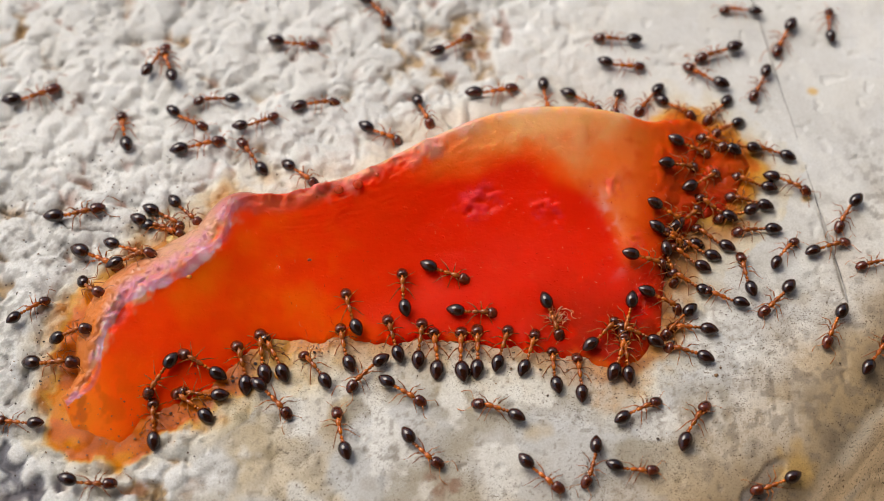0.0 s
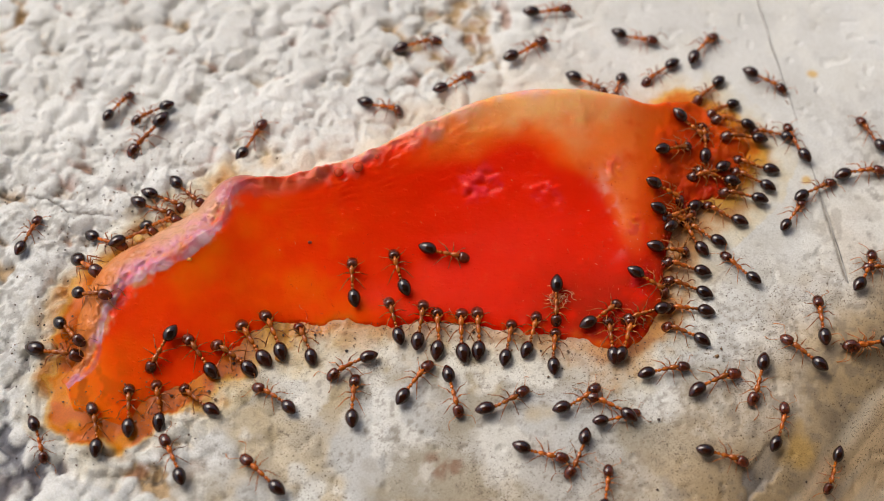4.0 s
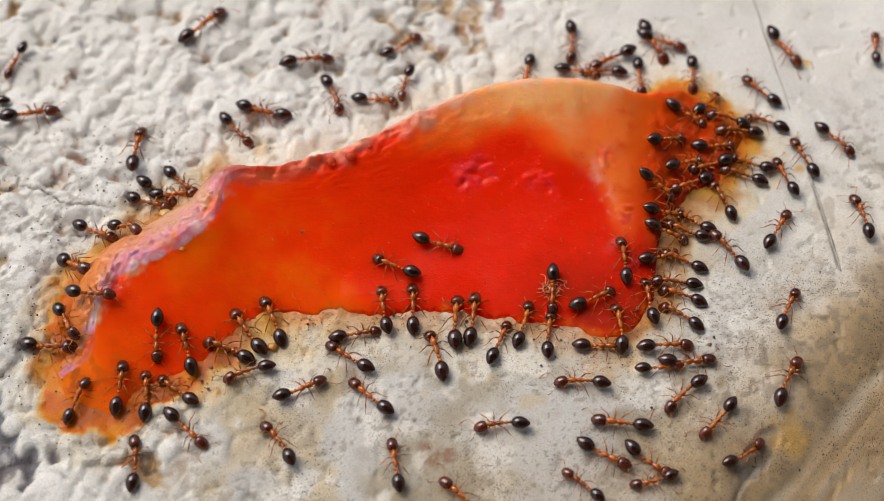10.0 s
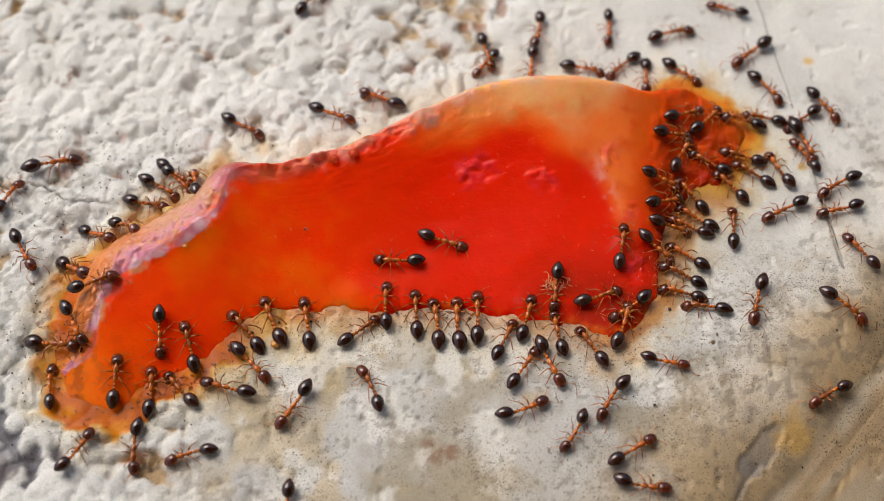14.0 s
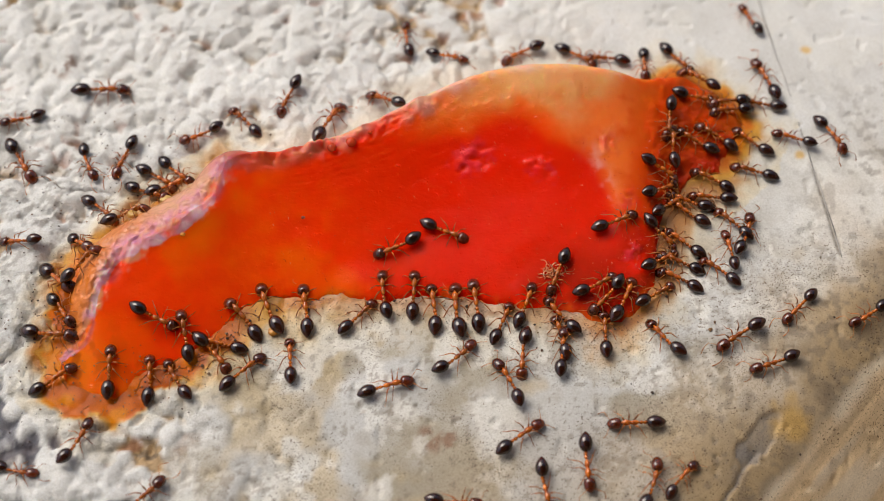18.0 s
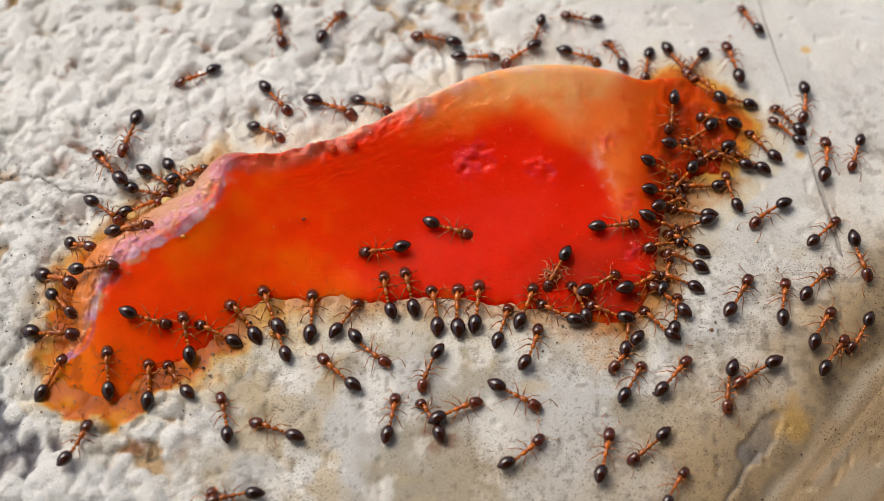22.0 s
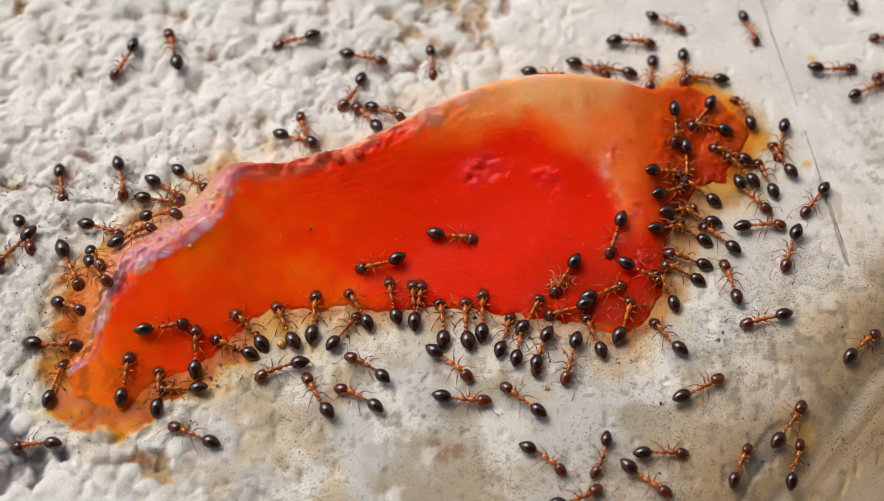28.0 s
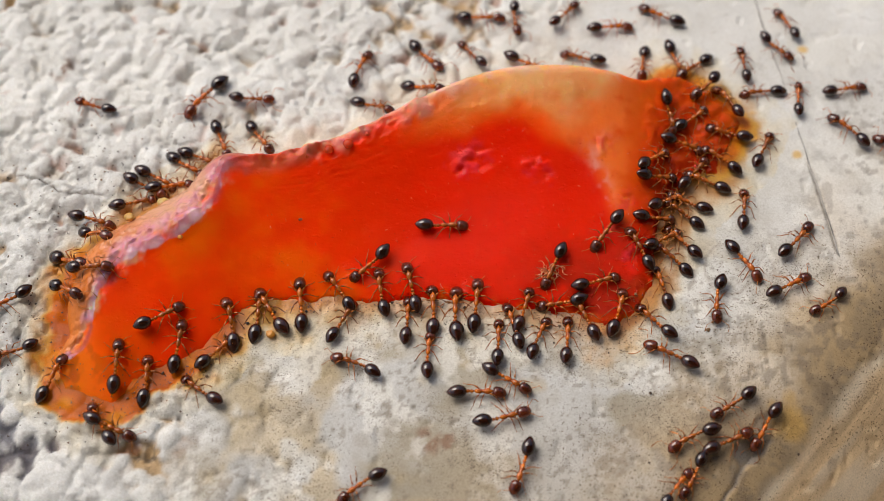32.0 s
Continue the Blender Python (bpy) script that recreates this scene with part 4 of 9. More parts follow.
def build_crumb(x, y, r, seed, colour, label, sit=0.3):
    m, n, l, p = material("crumb")
    t = noise_at(n, l, 4000, 3)
    l.new(ramp(n, l, t.outputs[0], [(0.35, tuple(c * 0.6 for c in colour)), (0.65, colour)]).outputs[0], p.inputs["Base Color"])
    p.inputs["Roughness"].default_value = 0.35
    bm = bmesh.new()
    bmesh.ops.create_icosphere(bm, subdivisions=3, radius=1)
    for v in bm.verts:
        k = 1 + 0.28 * noise.noise(v.co * 1.7 + Vector((seed, 0, 0)))
        v.co = Vector((v.co.x * k * r, v.co.y * k * r * 0.8, v.co.z * k * r * 0.55))
    me = bpy.data.meshes.new("crumb")
    bm.transform(Matrix.Scale(MM, 4))
    bm.to_mesh(me)
    bm.free()
    me.polygons.foreach_set("use_smooth", [True] * len(me.polygons))
    me.materials.append(m)
    ob = new("crumb", me)
    ob.location = (x * MM, y * MM, (top(x, y) + r * sit) * MM)
    return tagged(ob, label, "crumb", "crumbs by the fruit")


build_thread()
build_grit()
build_shreds()
build_crumb(-11.55, 1.75, 0.26, 1, (0.80, 0.55, 0.18), "pale yellow crumb beside the fruit's skin")
build_crumb(-12.6, 0.35, 0.22, 2, (0.75, 0.42, 0.10), "small golden crumb beside the fruit's skin")
build_crumb(-6.7, -4.45, 0.20, 3, (0.78, 0.33, 0.05), "small orange crumb of flesh on the stone")
build_crumb(-5.61, 0.21, 0.08, 4, (0.25, 0.03, 0.01), "tiny dark crumb stuck on the red flesh", -0.5)
build_crumb(-10.35, -0.9, 0.11, 5, (0.95, 0.35, 0.03), "tiny orange crumb stuck on the orange flesh", -0.5)


def build_drop(x, y, r):
    """A bead of clear red juice standing on the wrinkled crest of the fruit."""
    m, n, l, p = material("red_juice")
    t = noise_at(n, l, 2500, 2)
    l.new(ramp(n, l, t.outputs[0], [(0.3, (0.80, 0.05, 0.01)), (0.7, (0.92, 0.16, 0.04))]).outputs[0], p.inputs["Base Color"])
    p.inputs["Roughness"].default_value, p.inputs["IOR"].default_value, p.inputs["Transmission Weight"].default_value = 0.03, 1.36, 0.5
    ball = [(-1.0, 0.02), (-0.92, 0.38), (-0.71, 0.70), (-0.38, 0.92), (0.0, 1.0), (0.38, 0.92), (0.71, 0.70), (0.92, 0.38), (1.0, 0.02)]
    ob = mesh_object("juice_drop", *lathe([(a * r, b * r) for a, b in ball], 16, 0.8, 1.0), m)
    ob.location = (x * MM, y * MM, (top(x, y) - r * 0.25) * MM)
    return tagged(ob, "clear bead of red juice on the fruit's crest", "juice drop", "juice drops on the fruit")


for spot in ((-4.47, 3.0, 0.20), (-3.69, 3.28, 0.23), (-5.35, 2.7, 0.08), (-2.9, 3.7, 0.09)):
    build_drop(*spot)


def build_clump(cx, cy):
    """A loose tangle of pale strands on the flesh, standing in for a pale ant."""
    m, n, l, p = material("pale_shred")
    g = n.new("ShaderNodeNewGeometry")
    l.new(ramp(n, l, g.outputs["Random Per Island"], [(0, (0.80, 0.22, 0.06)), (0.6, (0.86, 0.42, 0.20)), (1, (0.88, 0.62, 0.42))]).outputs[0], p.inputs["Base Color"])
    p.inputs["Roughness"].default_value = 0.25
    rnd = random.Random(33)
    shells = []
    for _ in range(46):
        x, y = cx + rnd.gauss(0, 0.26), cy + rnd.gauss(0, 0.24)
        a, ln, r, bow = rnd.uniform(0, 6.28), rnd.uniform(0.15, 0.5), rnd.uniform(0.010, 0.026), rnd.uniform(-2, 2)
        z, rise = top(x, y) - 0.02, rnd.uniform(0.0, 0.16)
        pts = [(x + math.cos(a + bow * k / 4) * ln * (k / 4 - 0.5), y + math.sin(a + bow * k / 4) * ln * (k / 4 - 0.5), z + rise * math.sin(math.pi * k / 4)) for k in range(5)]
        shells.append(tube(pts, [r * 0.5, r, r * 0.9, r, r * 0.4], 5))
    return tagged(mesh_object("shred_tangle", *join(*shells), m), "loose tangle of pale orange strands standing in for an ant", "shreds")


build_clump(4.46, -1.87)


# ---- the ants and their ways: seconds, x and y in millimetres, heading in degrees ----
FEEDING = [build_ant(b, n, l) for b, n, l in ((0, 30, 2), (9, 38, -3), (-9, 32, 5), (4, 24, 0))]
ROAMING = [build_ant(b, n, l) for b, n, l in ((0, 4, 0), (13, 2, 3), (-13, 6, -4), (5, 0, 6), (-6, 8, 2))]
unused = set(FEEDING + ROAMING)


def ant_of(kind, i):
    """The next ant: feeding ones hold their heads down, roaming ones are straight or bent."""
    model = kind[i % len(kind)]
    if model in unused:
        unused.discard(model)
        a = model
    else:
        a = copy_thing(model, pose(0, 0, 0))
    return a


def trail(ant, size, rows, rise=0.0):
    """Sets an ant's size and sends it over the ground or the fruit by rows of seconds, x, y and heading."""
    ant.scale = (size, size, size)
    way = [rows[0]]
    for p, q in zip(rows, rows[1:]):
        n = max(1, math.ceil(math.hypot(q[1] - p[1], q[2] - p[2]) / 1.5))
        way += [tuple(a + (b - a) * k / n for a, b in zip(p, q)) for k in range(1, n + 1)]
    walk(ant, [(t, stand(x, y, a, rise)) for t, x, y, a in way])


def gait(ant, beat, swing):
    """Keys the six legs of one walking ant in the tripod step."""
    legs = [p for p in ant.children if p.name.startswith("leg")]
    for n, leg in enumerate(legs):
        first = (n // 2 + n % 2) % 2
        at = leg.location.copy()
        side = 1 if n % 2 == 0 else -1
        rows = []
        for k in range(int(32 / beat) + 2):
            fore = swing if (k + first) % 2 else -swing
            rows.append((min(k * beat, 32.0), Matrix.LocRotScale(at, Euler((radians(6 * side * ((k + first) % 2)), 0, radians(-fore * side))), None)))
        walk(leg, rows)
    return legs


def same_keys(part, source):
    part.rotation_mode = "QUATERNION"
    part.animation_data_create()
    part.animation_data.action = source.animation_data.action
    part.animation_data.action_slot = source.animation_data.action_slot


def same_gait(ant, legs):
    """Lets the legs of another ant step as these do."""
    mine = [p for p in ant.children if p.name.startswith("leg")]
    for leg, source in zip(mine, legs):
        same_keys(leg, source)


def feelers(ant):
    head = next(p for p in ant.children if p.name.startswith("head"))
    return [p for p in head.children if p.name.startswith("antenna")]


def nibbling(ant):
    """The parts of a feeding ant that stir: head, antennae and gaster."""
    return [p for kind in ("head", "gaster") for p in ant.children if p.name.startswith(kind)] + feelers(ant)


def stir(part, beat, swing, tilt, seed):
    """Keys small uneven turns of one part about its resting pose."""
    rnd = random.Random(seed)
    rest = part.matrix_basis.copy()
    walk(part, [(min(k * beat, 32.0), rest @ pose(0, 0, 0, 0, rnd.uniform(-tilt, tilt), rnd.uniform(-swing, swing))) for k in range(int(32 / beat) + 2)])


feeders = [ant_of(FEEDING, i) for i in range(107)]
walkers = [ant_of(ROAMING, i) for i in range(113)]
idlers = [ant_of(ROAMING, i + 1) for i in range(23)]
for a in walkers:
    tagged(a, "amber ant with dark head and black gaster, walking over stone")
for a in idlers:
    tagged(a, "amber ant with dark head and black gaster, pausing on stone")
for a in feeders:
    tagged(a, "amber ant with dark head and black gaster, feeding at fruit")


def motions():
    steps = [gait(walkers[i], beat, 17) for i, beat in enumerate((0.13, 0.15, 0.12, 0.14))]
    for i, a in enumerate(walkers[4:]):
        same_gait(a, steps[i % 4])
    for i, a in enumerate(feeders):
        for k, p in enumerate(nibbling(a)):
            if i < len(FEEDING):
                stir(p, (0.45, 0.8, 0.22, 0.25)[k], (4, 3, 16, 16)[k], (4, 3, 12, 12)[k], 10 * i + k)
            else:
                same_keys(p, nibbling(feeders[i % len(FEEDING)])[k])
    for i, a in enumerate(walkers + idlers):
        for k, p in enumerate(feelers(a)):
            if i < 3:
                stir(p, 0.2 + 0.03 * i, 20, 14, 90 + 2 * i + k)
            else:
                same_keys(p, feelers(walkers[i % 3])[k])
    trail(feeders[0], 0.80, [(0, 8.41, 0.61, -7), (0.25, 8.41, 0.61, 43), (0.5, 8.41, 0.61, 93), (0.75, 8.26, 0.63, 133), (1, 8.11, 0.65, 173), (1.3, 8.46, 0.21, 246), (3.4, 10.38, -13.96, 278), (32, 10.38, -13.96, 278)], -0.06)
    trail(feeders[1], 0.80, [(0, 1.35, -1.73, -1), (0.25, 1.35, -1.73, 49), (0.5, 1.35, -1.73, 99), (1, 1.05, -1.73, 179), (1.3, 1.24, -2.11, 232), (3, -2.00, -13.64, 254), (32, -2.06, -13.86, 254)], -0.06)
    trail(feeders[2], 0.84, [(0, -4.18, -2.93, 104), (0.25, -4.18, -2.93, 154), (0.5, -4.18, -2.93, 204), (0.75, -4.15, -3.07, 244), (1, -4.11, -3.22, 284), (1.3, -4.09, -3.31, 284), (2.9, -1.43, -14.36, 284), (32, -1.39, -14.49, 284)], -0.06)
    trail(feeders[3], 0.80, [(0, 5.31, -4.19, 96), (0.25, 5.31, -4.19, 146), (0.5, 5.31, -4.19, 196), (0.75, 5.33, -4.33, 236), (1, 5.35, -4.48, 276), (1.3, 5.36, -4.58, 276), (2.6, 6.41, -13.92, 276), (32, 6.41, -13.92, 276)], -0.06)
    trail(feeders[4], 0.80, [(0, 10.40, 8.67, -36), (0.25, 10.40, 8.67, 14), (0.5, 10.40, 8.67, 64), (0.75, 10.28, 8.75, 104), (1, 10.16, 8.84, 144), (1.3, 10.24, 9.03, 123), (3, 5.31, 19.94, 114), (32, 5.22, 20.15, 114)], -0.06)
    trail(feeders[5], 0.80, [(0, 4.41, 8.99, -80), (0.25, 4.41, 8.99, -30), (0.5, 4.41, 8.99, 20), (0.75, 4.39, 9.14, 60), (1, 4.36, 9.29, 100), (1.3, 4.35, 9.39, 100), (2.9, 2.47, 20.60, 100), (32, 2.45, 20.73, 100)], -0.06)
    trail(feeders[6], 0.80, [(0, 7.29, -2.13, -108), (0.25, 7.29, -2.13, -58), (0.5, 7.29, -2.13, -8), (0.75, 7.34, -1.98, 32), (1, 7.39, -1.84, 72), (1.3, 7.69, -2.04, 30), (3.5, 22.36, 1.05, 12), (32, 22.36, 1.05, 12)], -0.06)
    trail(feeders[7], 0.80, [(0, -0.97, 8.12, -67), (0.25, -0.97, 8.12, -17), (0.5, -0.97, 8.12, 33), (0.75, -1.02, 8.25, 73), (1, -1.08, 8.39, 113), (1.3, -1.12, 8.49, 113), (3.1, -5.94, 20.11, 113), (32, -6.06, 20.40, 113)], -0.06)
    trail(feeders[8], 0.80, [(0, -6.11, 4.88, -42), (0.25, -6.11, 4.88, 8), (0.5, -6.11, 4.88, 58), (0.75, -6.22, 4.98, 98), (1, -6.34, 5.08, 138), (1.3, -6.24, 5.26, 117), (3.6, -11.21, 20.15, 108), (32, -11.21, 20.15, 108)], -0.06)
    trail(feeders[9], 0.80, [(0, -5.40, -3.95, 130), (6, -5.83, -3.47, 112), (6.25, -5.83, -3.47, 162), (6.5, -5.83, -3.47, 212), (6.75, -5.78, -3.61, 252), (7, -5.72, -3.75, 292), (7.3, -5.69, -3.84, 292), (8.9, -1.45, -14.38, 292), (32, -1.40, -14.51, 292)], -0.06)
    trail(feeders[10], 0.80, [(0, 10.97, 2.23, 143), (6, 11.58, 2.56, 158), (6.25, 11.58, 2.56, 208), (6.5, 11.58, 2.56, 258), (6.75, 11.72, 2.51, 298), (7, 11.86, 2.45, 338), (7.3, 11.96, 2.41, 338), (8.8, 21.95, -1.56, 338), (32, 21.99, -1.57, 338)], -0.06)
    trail(feeders[11], 0.95, [(0, 22.70, 1.52, 144), (6.4, 22.70, 1.52, 144), (8.7, 9.99, 10.74, 135), (9, 9.66, 10.97, 114), (9.25, 9.66, 10.97, 164), (9.5, 9.66, 10.97, 214), (10, 9.78, 10.70, 294), (10.3, 9.99, 10.74, 315), (12.6, 22.70, 1.52, 324), (32, 22.70, 1.52, 324)], -0.06)
    trail(feeders[12], 0.85, [(0, -24.38, 11.49, -15), (6.2, -24.23, 11.45, -15), (8.7, -7.87, 7.04, -15), (9, -7.48, 6.94, -15), (9.25, -7.48, 6.94, 35), (9.5, -7.48, 6.94, 85), (9.75, -7.63, 6.98, 125), (10, -7.77, 7.02, 165), (10.3, -7.87, 7.04, 165), (12.8, -24.23, 11.45, 165), (32, -24.38, 11.49, 165)], -0.06)
    trail(feeders[13], 0.80, [(0, -2.67, 7.17, -19), (6, -2.67, 7.82, -2), (9, -2.59, 7.66, 4), (13, -2.62, 7.51, -16), (13.25, -2.62, 7.51, 34), (13.5, -2.62, 7.51, 84), (13.75, -2.77, 7.56, 124), (14, -2.91, 7.60, 164), (14.3, -2.82, 7.86, 132), (16.1, -8.88, 18.89, 119), (32, -9.03, 19.17, 119)], -0.06)
    trail(feeders[14], 0.95, [(0, 22.74, -0.37, 141), (11.5, 22.74, -0.37, 141), (12.7, 16.01, 5.14, 132), (13, 15.70, 5.40, 111), (13.25, 15.70, 5.40, 161), (13.5, 15.70, 5.40, 211), (13.75, 15.76, 5.25, 251), (14, 15.81, 5.11, 291), (14.3, 15.94, 5.07, 301), (15.7, 21.83, -3.13, 306), (32, 21.83, -3.13, 306)], -0.06)
    trail(feeders[15], 0.80, [(0, 6.61, 18.80, 241), (11.4, 6.61, 18.80, 241), (12.7, 2.11, 10.55, 201), (12.85, 2.01, 10.37, 154), (13, 1.91, 10.19, 106), (13.25, 1.91, 10.19, 156), (13.5, 1.91, 10.19, 206), (13.75, 1.96, 10.05, 246), (14, 2.00, 9.91, 286), (14.15, 2.05, 10.23, 334), (14.3, 2.11, 10.55, 381), (15.7, 6.94, 19.41, 421), (32, 6.94, 19.41, 421)], -0.06)
    trail(feeders[16], 0.80, [(0, -22.30, 1.08, 21), (14.3, -22.24, 1.10, 21), (16.7, -6.95, 6.85, 34), (17, -6.58, 6.99, 66), (17.25, -6.58, 6.99, 116), (17.5, -6.58, 6.99, 166), (17.75, -6.64, 6.85, 206), (18, -6.70, 6.72, 246), (18.3, -6.90, 6.76, 225), (21, -21.68, -3.82, 216), (32, -21.95, -4.01, 216)], -0.06)
    trail(feeders[17], 0.85, [(0, 2.28, -15.86, 85), (15.3, 2.28, -15.86, 85), (16.7, 3.23, -5.81, 85), (17, 3.27, -5.41, 85), (17.25, 3.27, -5.41, 135), (17.5, 3.27, -5.41, 185), (18, 3.24, -5.71, 265), (18.3, 3.23, -5.81, 265), (19.7, 2.28, -15.86, 265), (32, 2.28, -15.86, 265)], -0.06)
    trail(feeders[18], 0.85, [(0, -3.67, -15.97, 117), (15.1, -3.73, -15.85, 117), (16.7, -8.83, -5.70, 121), (17, -9.01, -5.34, 132), (17.25, -9.01, -5.34, 182), (17.5, -9.01, -5.34, 232), (17.75, -8.91, -5.45, 272), (18, -8.81, -5.56, 312), (18.3, -8.83, -5.70, 301), (19.8, -4.01, -15.31, 297), (32, -3.98, -15.35, 297)], -0.06)
    trail(feeders[19], 0.80, [(0, -13.22, 19.55, -72), (3.6, -13.22, 19.55, -72), (5.7, -8.69, 5.99, -72), (6, -8.57, 5.61, -72), (9, -8.78, 5.84, -57), (13, -8.57, 6.12, -23), (17, -8.48, 5.86, -46), (17.25, -8.48, 5.86, 4), (17.5, -8.48, 5.86, 54), (17.75, -8.58, 5.96, 94), (18, -8.68, 6.07, 134), (18.3, -8.67, 6.21, 123), (20.4, -15.52, 18.76, 119), (32, -15.52, 18.76, 119)], -0.06)
    trail(feeders[20], 0.80, [(0, 0.79, -15.56, 59), (14.5, 0.79, -15.56, 59), (16.7, 8.50, -2.69, 59), (17, 8.71, -2.35, 59), (18.5, 9.12, -2.89, 10), (20, 9.53, -3.43, -38), (21, 9.51, -3.41, 21), (22, 9.48, -3.38, 80), (23, 9.45, -3.36, 139), (23.25, 9.45, -3.36, 189), (23.5, 9.45, -3.36, 239), (24, 9.68, -3.56, 319), (24.3, 9.81, -3.53, 329), (26, 20.56, -8.81, 334), (32, 20.76, -8.91, 334)], -0.06)
    trail(feeders[21], 0.80, [(0, 12.14, 7.51, -142), (6, 11.87, 7.58, -144), (7.5, 11.89, 7.67, -222), (9, 11.92, 7.76, -301), (13, 11.72, 6.29, -316), (17, 11.32, 6.80, -305), (18, 11.27, 6.66, -363), (19, 11.22, 6.52, -420), (20, 11.17, 6.38, -478), (21, 11.32, 6.85, -534), (22, 11.47, 7.32, -590), (23, 11.63, 7.79, -646), (23.25, 11.63, 7.79, -596), (23.5, 11.63, 7.79, -546), (23.75, 11.58, 7.64, -506), (24, 11.54, 7.50, -466), (24.3, 11.97, 7.58, -413), (26.1, 22.79, 1.15, -391), (32, 23.06, 0.99, -391)], -0.06)
    trail(feeders[22], 0.80, [(0, 12.07, 3.15, -164), (6, 10.50, 4.63, -153), (7.5, 10.58, 4.39, -80), (9, 10.65, 4.16, -7), (13, 10.46, 4.66, 44), (17, 9.68, 4.52, 100), (20, 10.32, 4.24, 24), (23, 10.54, 4.13, -10), (23.25, 10.54, 4.13, 40), (23.5, 10.54, 4.13, 90), (23.75, 10.39, 4.16, 130), (24, 10.24, 4.19, 170), (24.15, 10.51, 3.99, 217), (24.3, 10.77, 3.80, 264), (26.8, 20.38, -10.16, 304), (32, 20.46, -10.28, 305)], -0.06)
    trail(feeders[23], 0.80, [(0, 9.29, -2.10, -132), (6, 9.70, -0.86, -210), (9, 9.41, -1.51, -179), (13, 9.57, -1.14, -206), (17, 9.60, -1.12, -204), (20, 9.53, -1.35, -191), (21.5, 9.31, -1.53, -256), (23, 9.09, -1.71, -321), (23.25, 9.09, -1.71, -271), (23.5, 9.09, -1.71, -221), (23.75, 8.97, -1.80, -181), (24, 8.85, -1.89, -141), (24.3, 8.94, -2.08, -120), (26.4, 3.79, -15.42, -111), (32, 3.79, -15.42, -111)], -0.06)
    trail(feeders[24], 0.80, [(0, -5.23, -15.90, 94), (15.3, -5.23, -15.90, 94), (16.7, -5.98, -5.83, 94), (17, -6.01, -5.43, 94), (20, -5.75, -5.30, 101), (23, -6.82, -4.17, 122), (23.25, -6.82, -4.17, 172), (23.5, -6.82, -4.17, 222), (23.75, -6.74, -4.29, 262), (24, -6.66, -4.42, 302), (24.3, -6.61, -4.51, 302), (26.1, -0.01, -15.23, 302), (32, 0.15, -15.49, 302)], -0.06)
    trail(feeders[25], 0.80, [(0, -9.10, -15.71, 85), (21.4, -9.10, -15.71, 85), (22.7, -8.29, -6.34, 85), (23, -8.26, -5.95, 85), (23.25, -8.26, -5.95, 135), (23.5, -8.26, -5.95, 185), (23.75, -8.27, -6.09, 225), (24, -8.28, -6.24, 265), (24.3, -8.29, -6.34, 265), (25.6, -9.10, -15.71, 265), (32, -9.10, -15.71, 265)], -0.06)
    trail(feeders[26], 0.95, [(0, 0.41, 17.92, 247), (14.9, 0.28, 17.63, 246), (16.7, -4.61, 6.03, 211), (16.85, -4.68, 5.85, 169), (17, -4.76, 5.67, 127), (18.5, -4.63, 5.93, 50), (20, -4.49, 6.19, -26), (23, -4.45, 6.31, -14), (23.25, -4.45, 6.31, 36), (23.5, -4.45, 6.31, 86), (23.75, -4.60, 6.35, 126), (24, -4.74, 6.38, 166), (24.3, -4.66, 6.65, 134), (26.3, -11.65, 18.32, 121), (32, -11.65, 18.32, 121)], -0.06)
    trail(feeders[27], 0.95, [(0, -15.52, -4.02, -4), (6, -15.32, -4.46, -14), (9, -15.34, -4.49, -8), (13, -15.22, -4.54, -10), (17, -15.27, -4.65, -11), (20, -15.28, -4.50, -8), (23, -15.27, -4.50, -9), (28, -15.47, -4.50, -7), (28.25, -15.47, -4.50, 43), (28.5, -15.47, -4.50, 93), (28.75, -15.62, -4.48, 133), (29, -15.77, -4.46, 173), (29.3, -15.87, -4.45, 173), (30, -21.60, -3.78, 173), (32, -21.73, -3.77, 173)], -0.06)
    trail(feeders[28], 0.83, [(0, -24.32, 7.53, -30), (26.5, -24.32, 7.53, -30), (27.7, -16.77, 3.21, -43), (28, -16.42, 3.01, -75), (28.25, -16.42, 3.01, -25), (28.5, -16.42, 3.01, 25), (28.75, -16.46, 3.15, 65), (29, -16.50, 3.30, 105), (29.3, -16.77, 3.21, 137), (30.4, -23.71, 7.18, 150), (32, -23.71, 7.18, 150)], -0.06)
    trail(feeders[29], 0.80, [(0, -11.77, 2.24, -15), (6, -11.78, 1.68, 12), (9, -11.06, 2.44, 10), (13, -11.06, 3.17, -43), (17, -11.04, 3.11, -37), (20, -11.02, 2.95, -45), (23, -10.95, 3.05, -45), (28, -10.75, 3.23, -34), (32, -10.54, 3.45, -31)], -0.06)
    trail(feeders[30], 0.80, [(0, -17.06, 18.89, -78), (25.4, -17.06, 18.89, -78), (27.7, -13.92, 3.51, -78), (28, -13.83, 3.12, -78), (32, -11.71, 2.91, -30)], -0.06)
    trail(feeders[31], 0.80, [(0, -10.94, 3.05, -43), (6, -10.85, 3.17, -42), (9, -10.84, 3.09, -42), (13, -11.02, 3.75, -41), (17, -12.04, 2.05, -18), (20, -12.15, 2.23, -22), (23, -12.19, 2.22, -11), (28, -11.94, 2.27, -10), (32, -12.16, 2.48, -26)], -0.06)
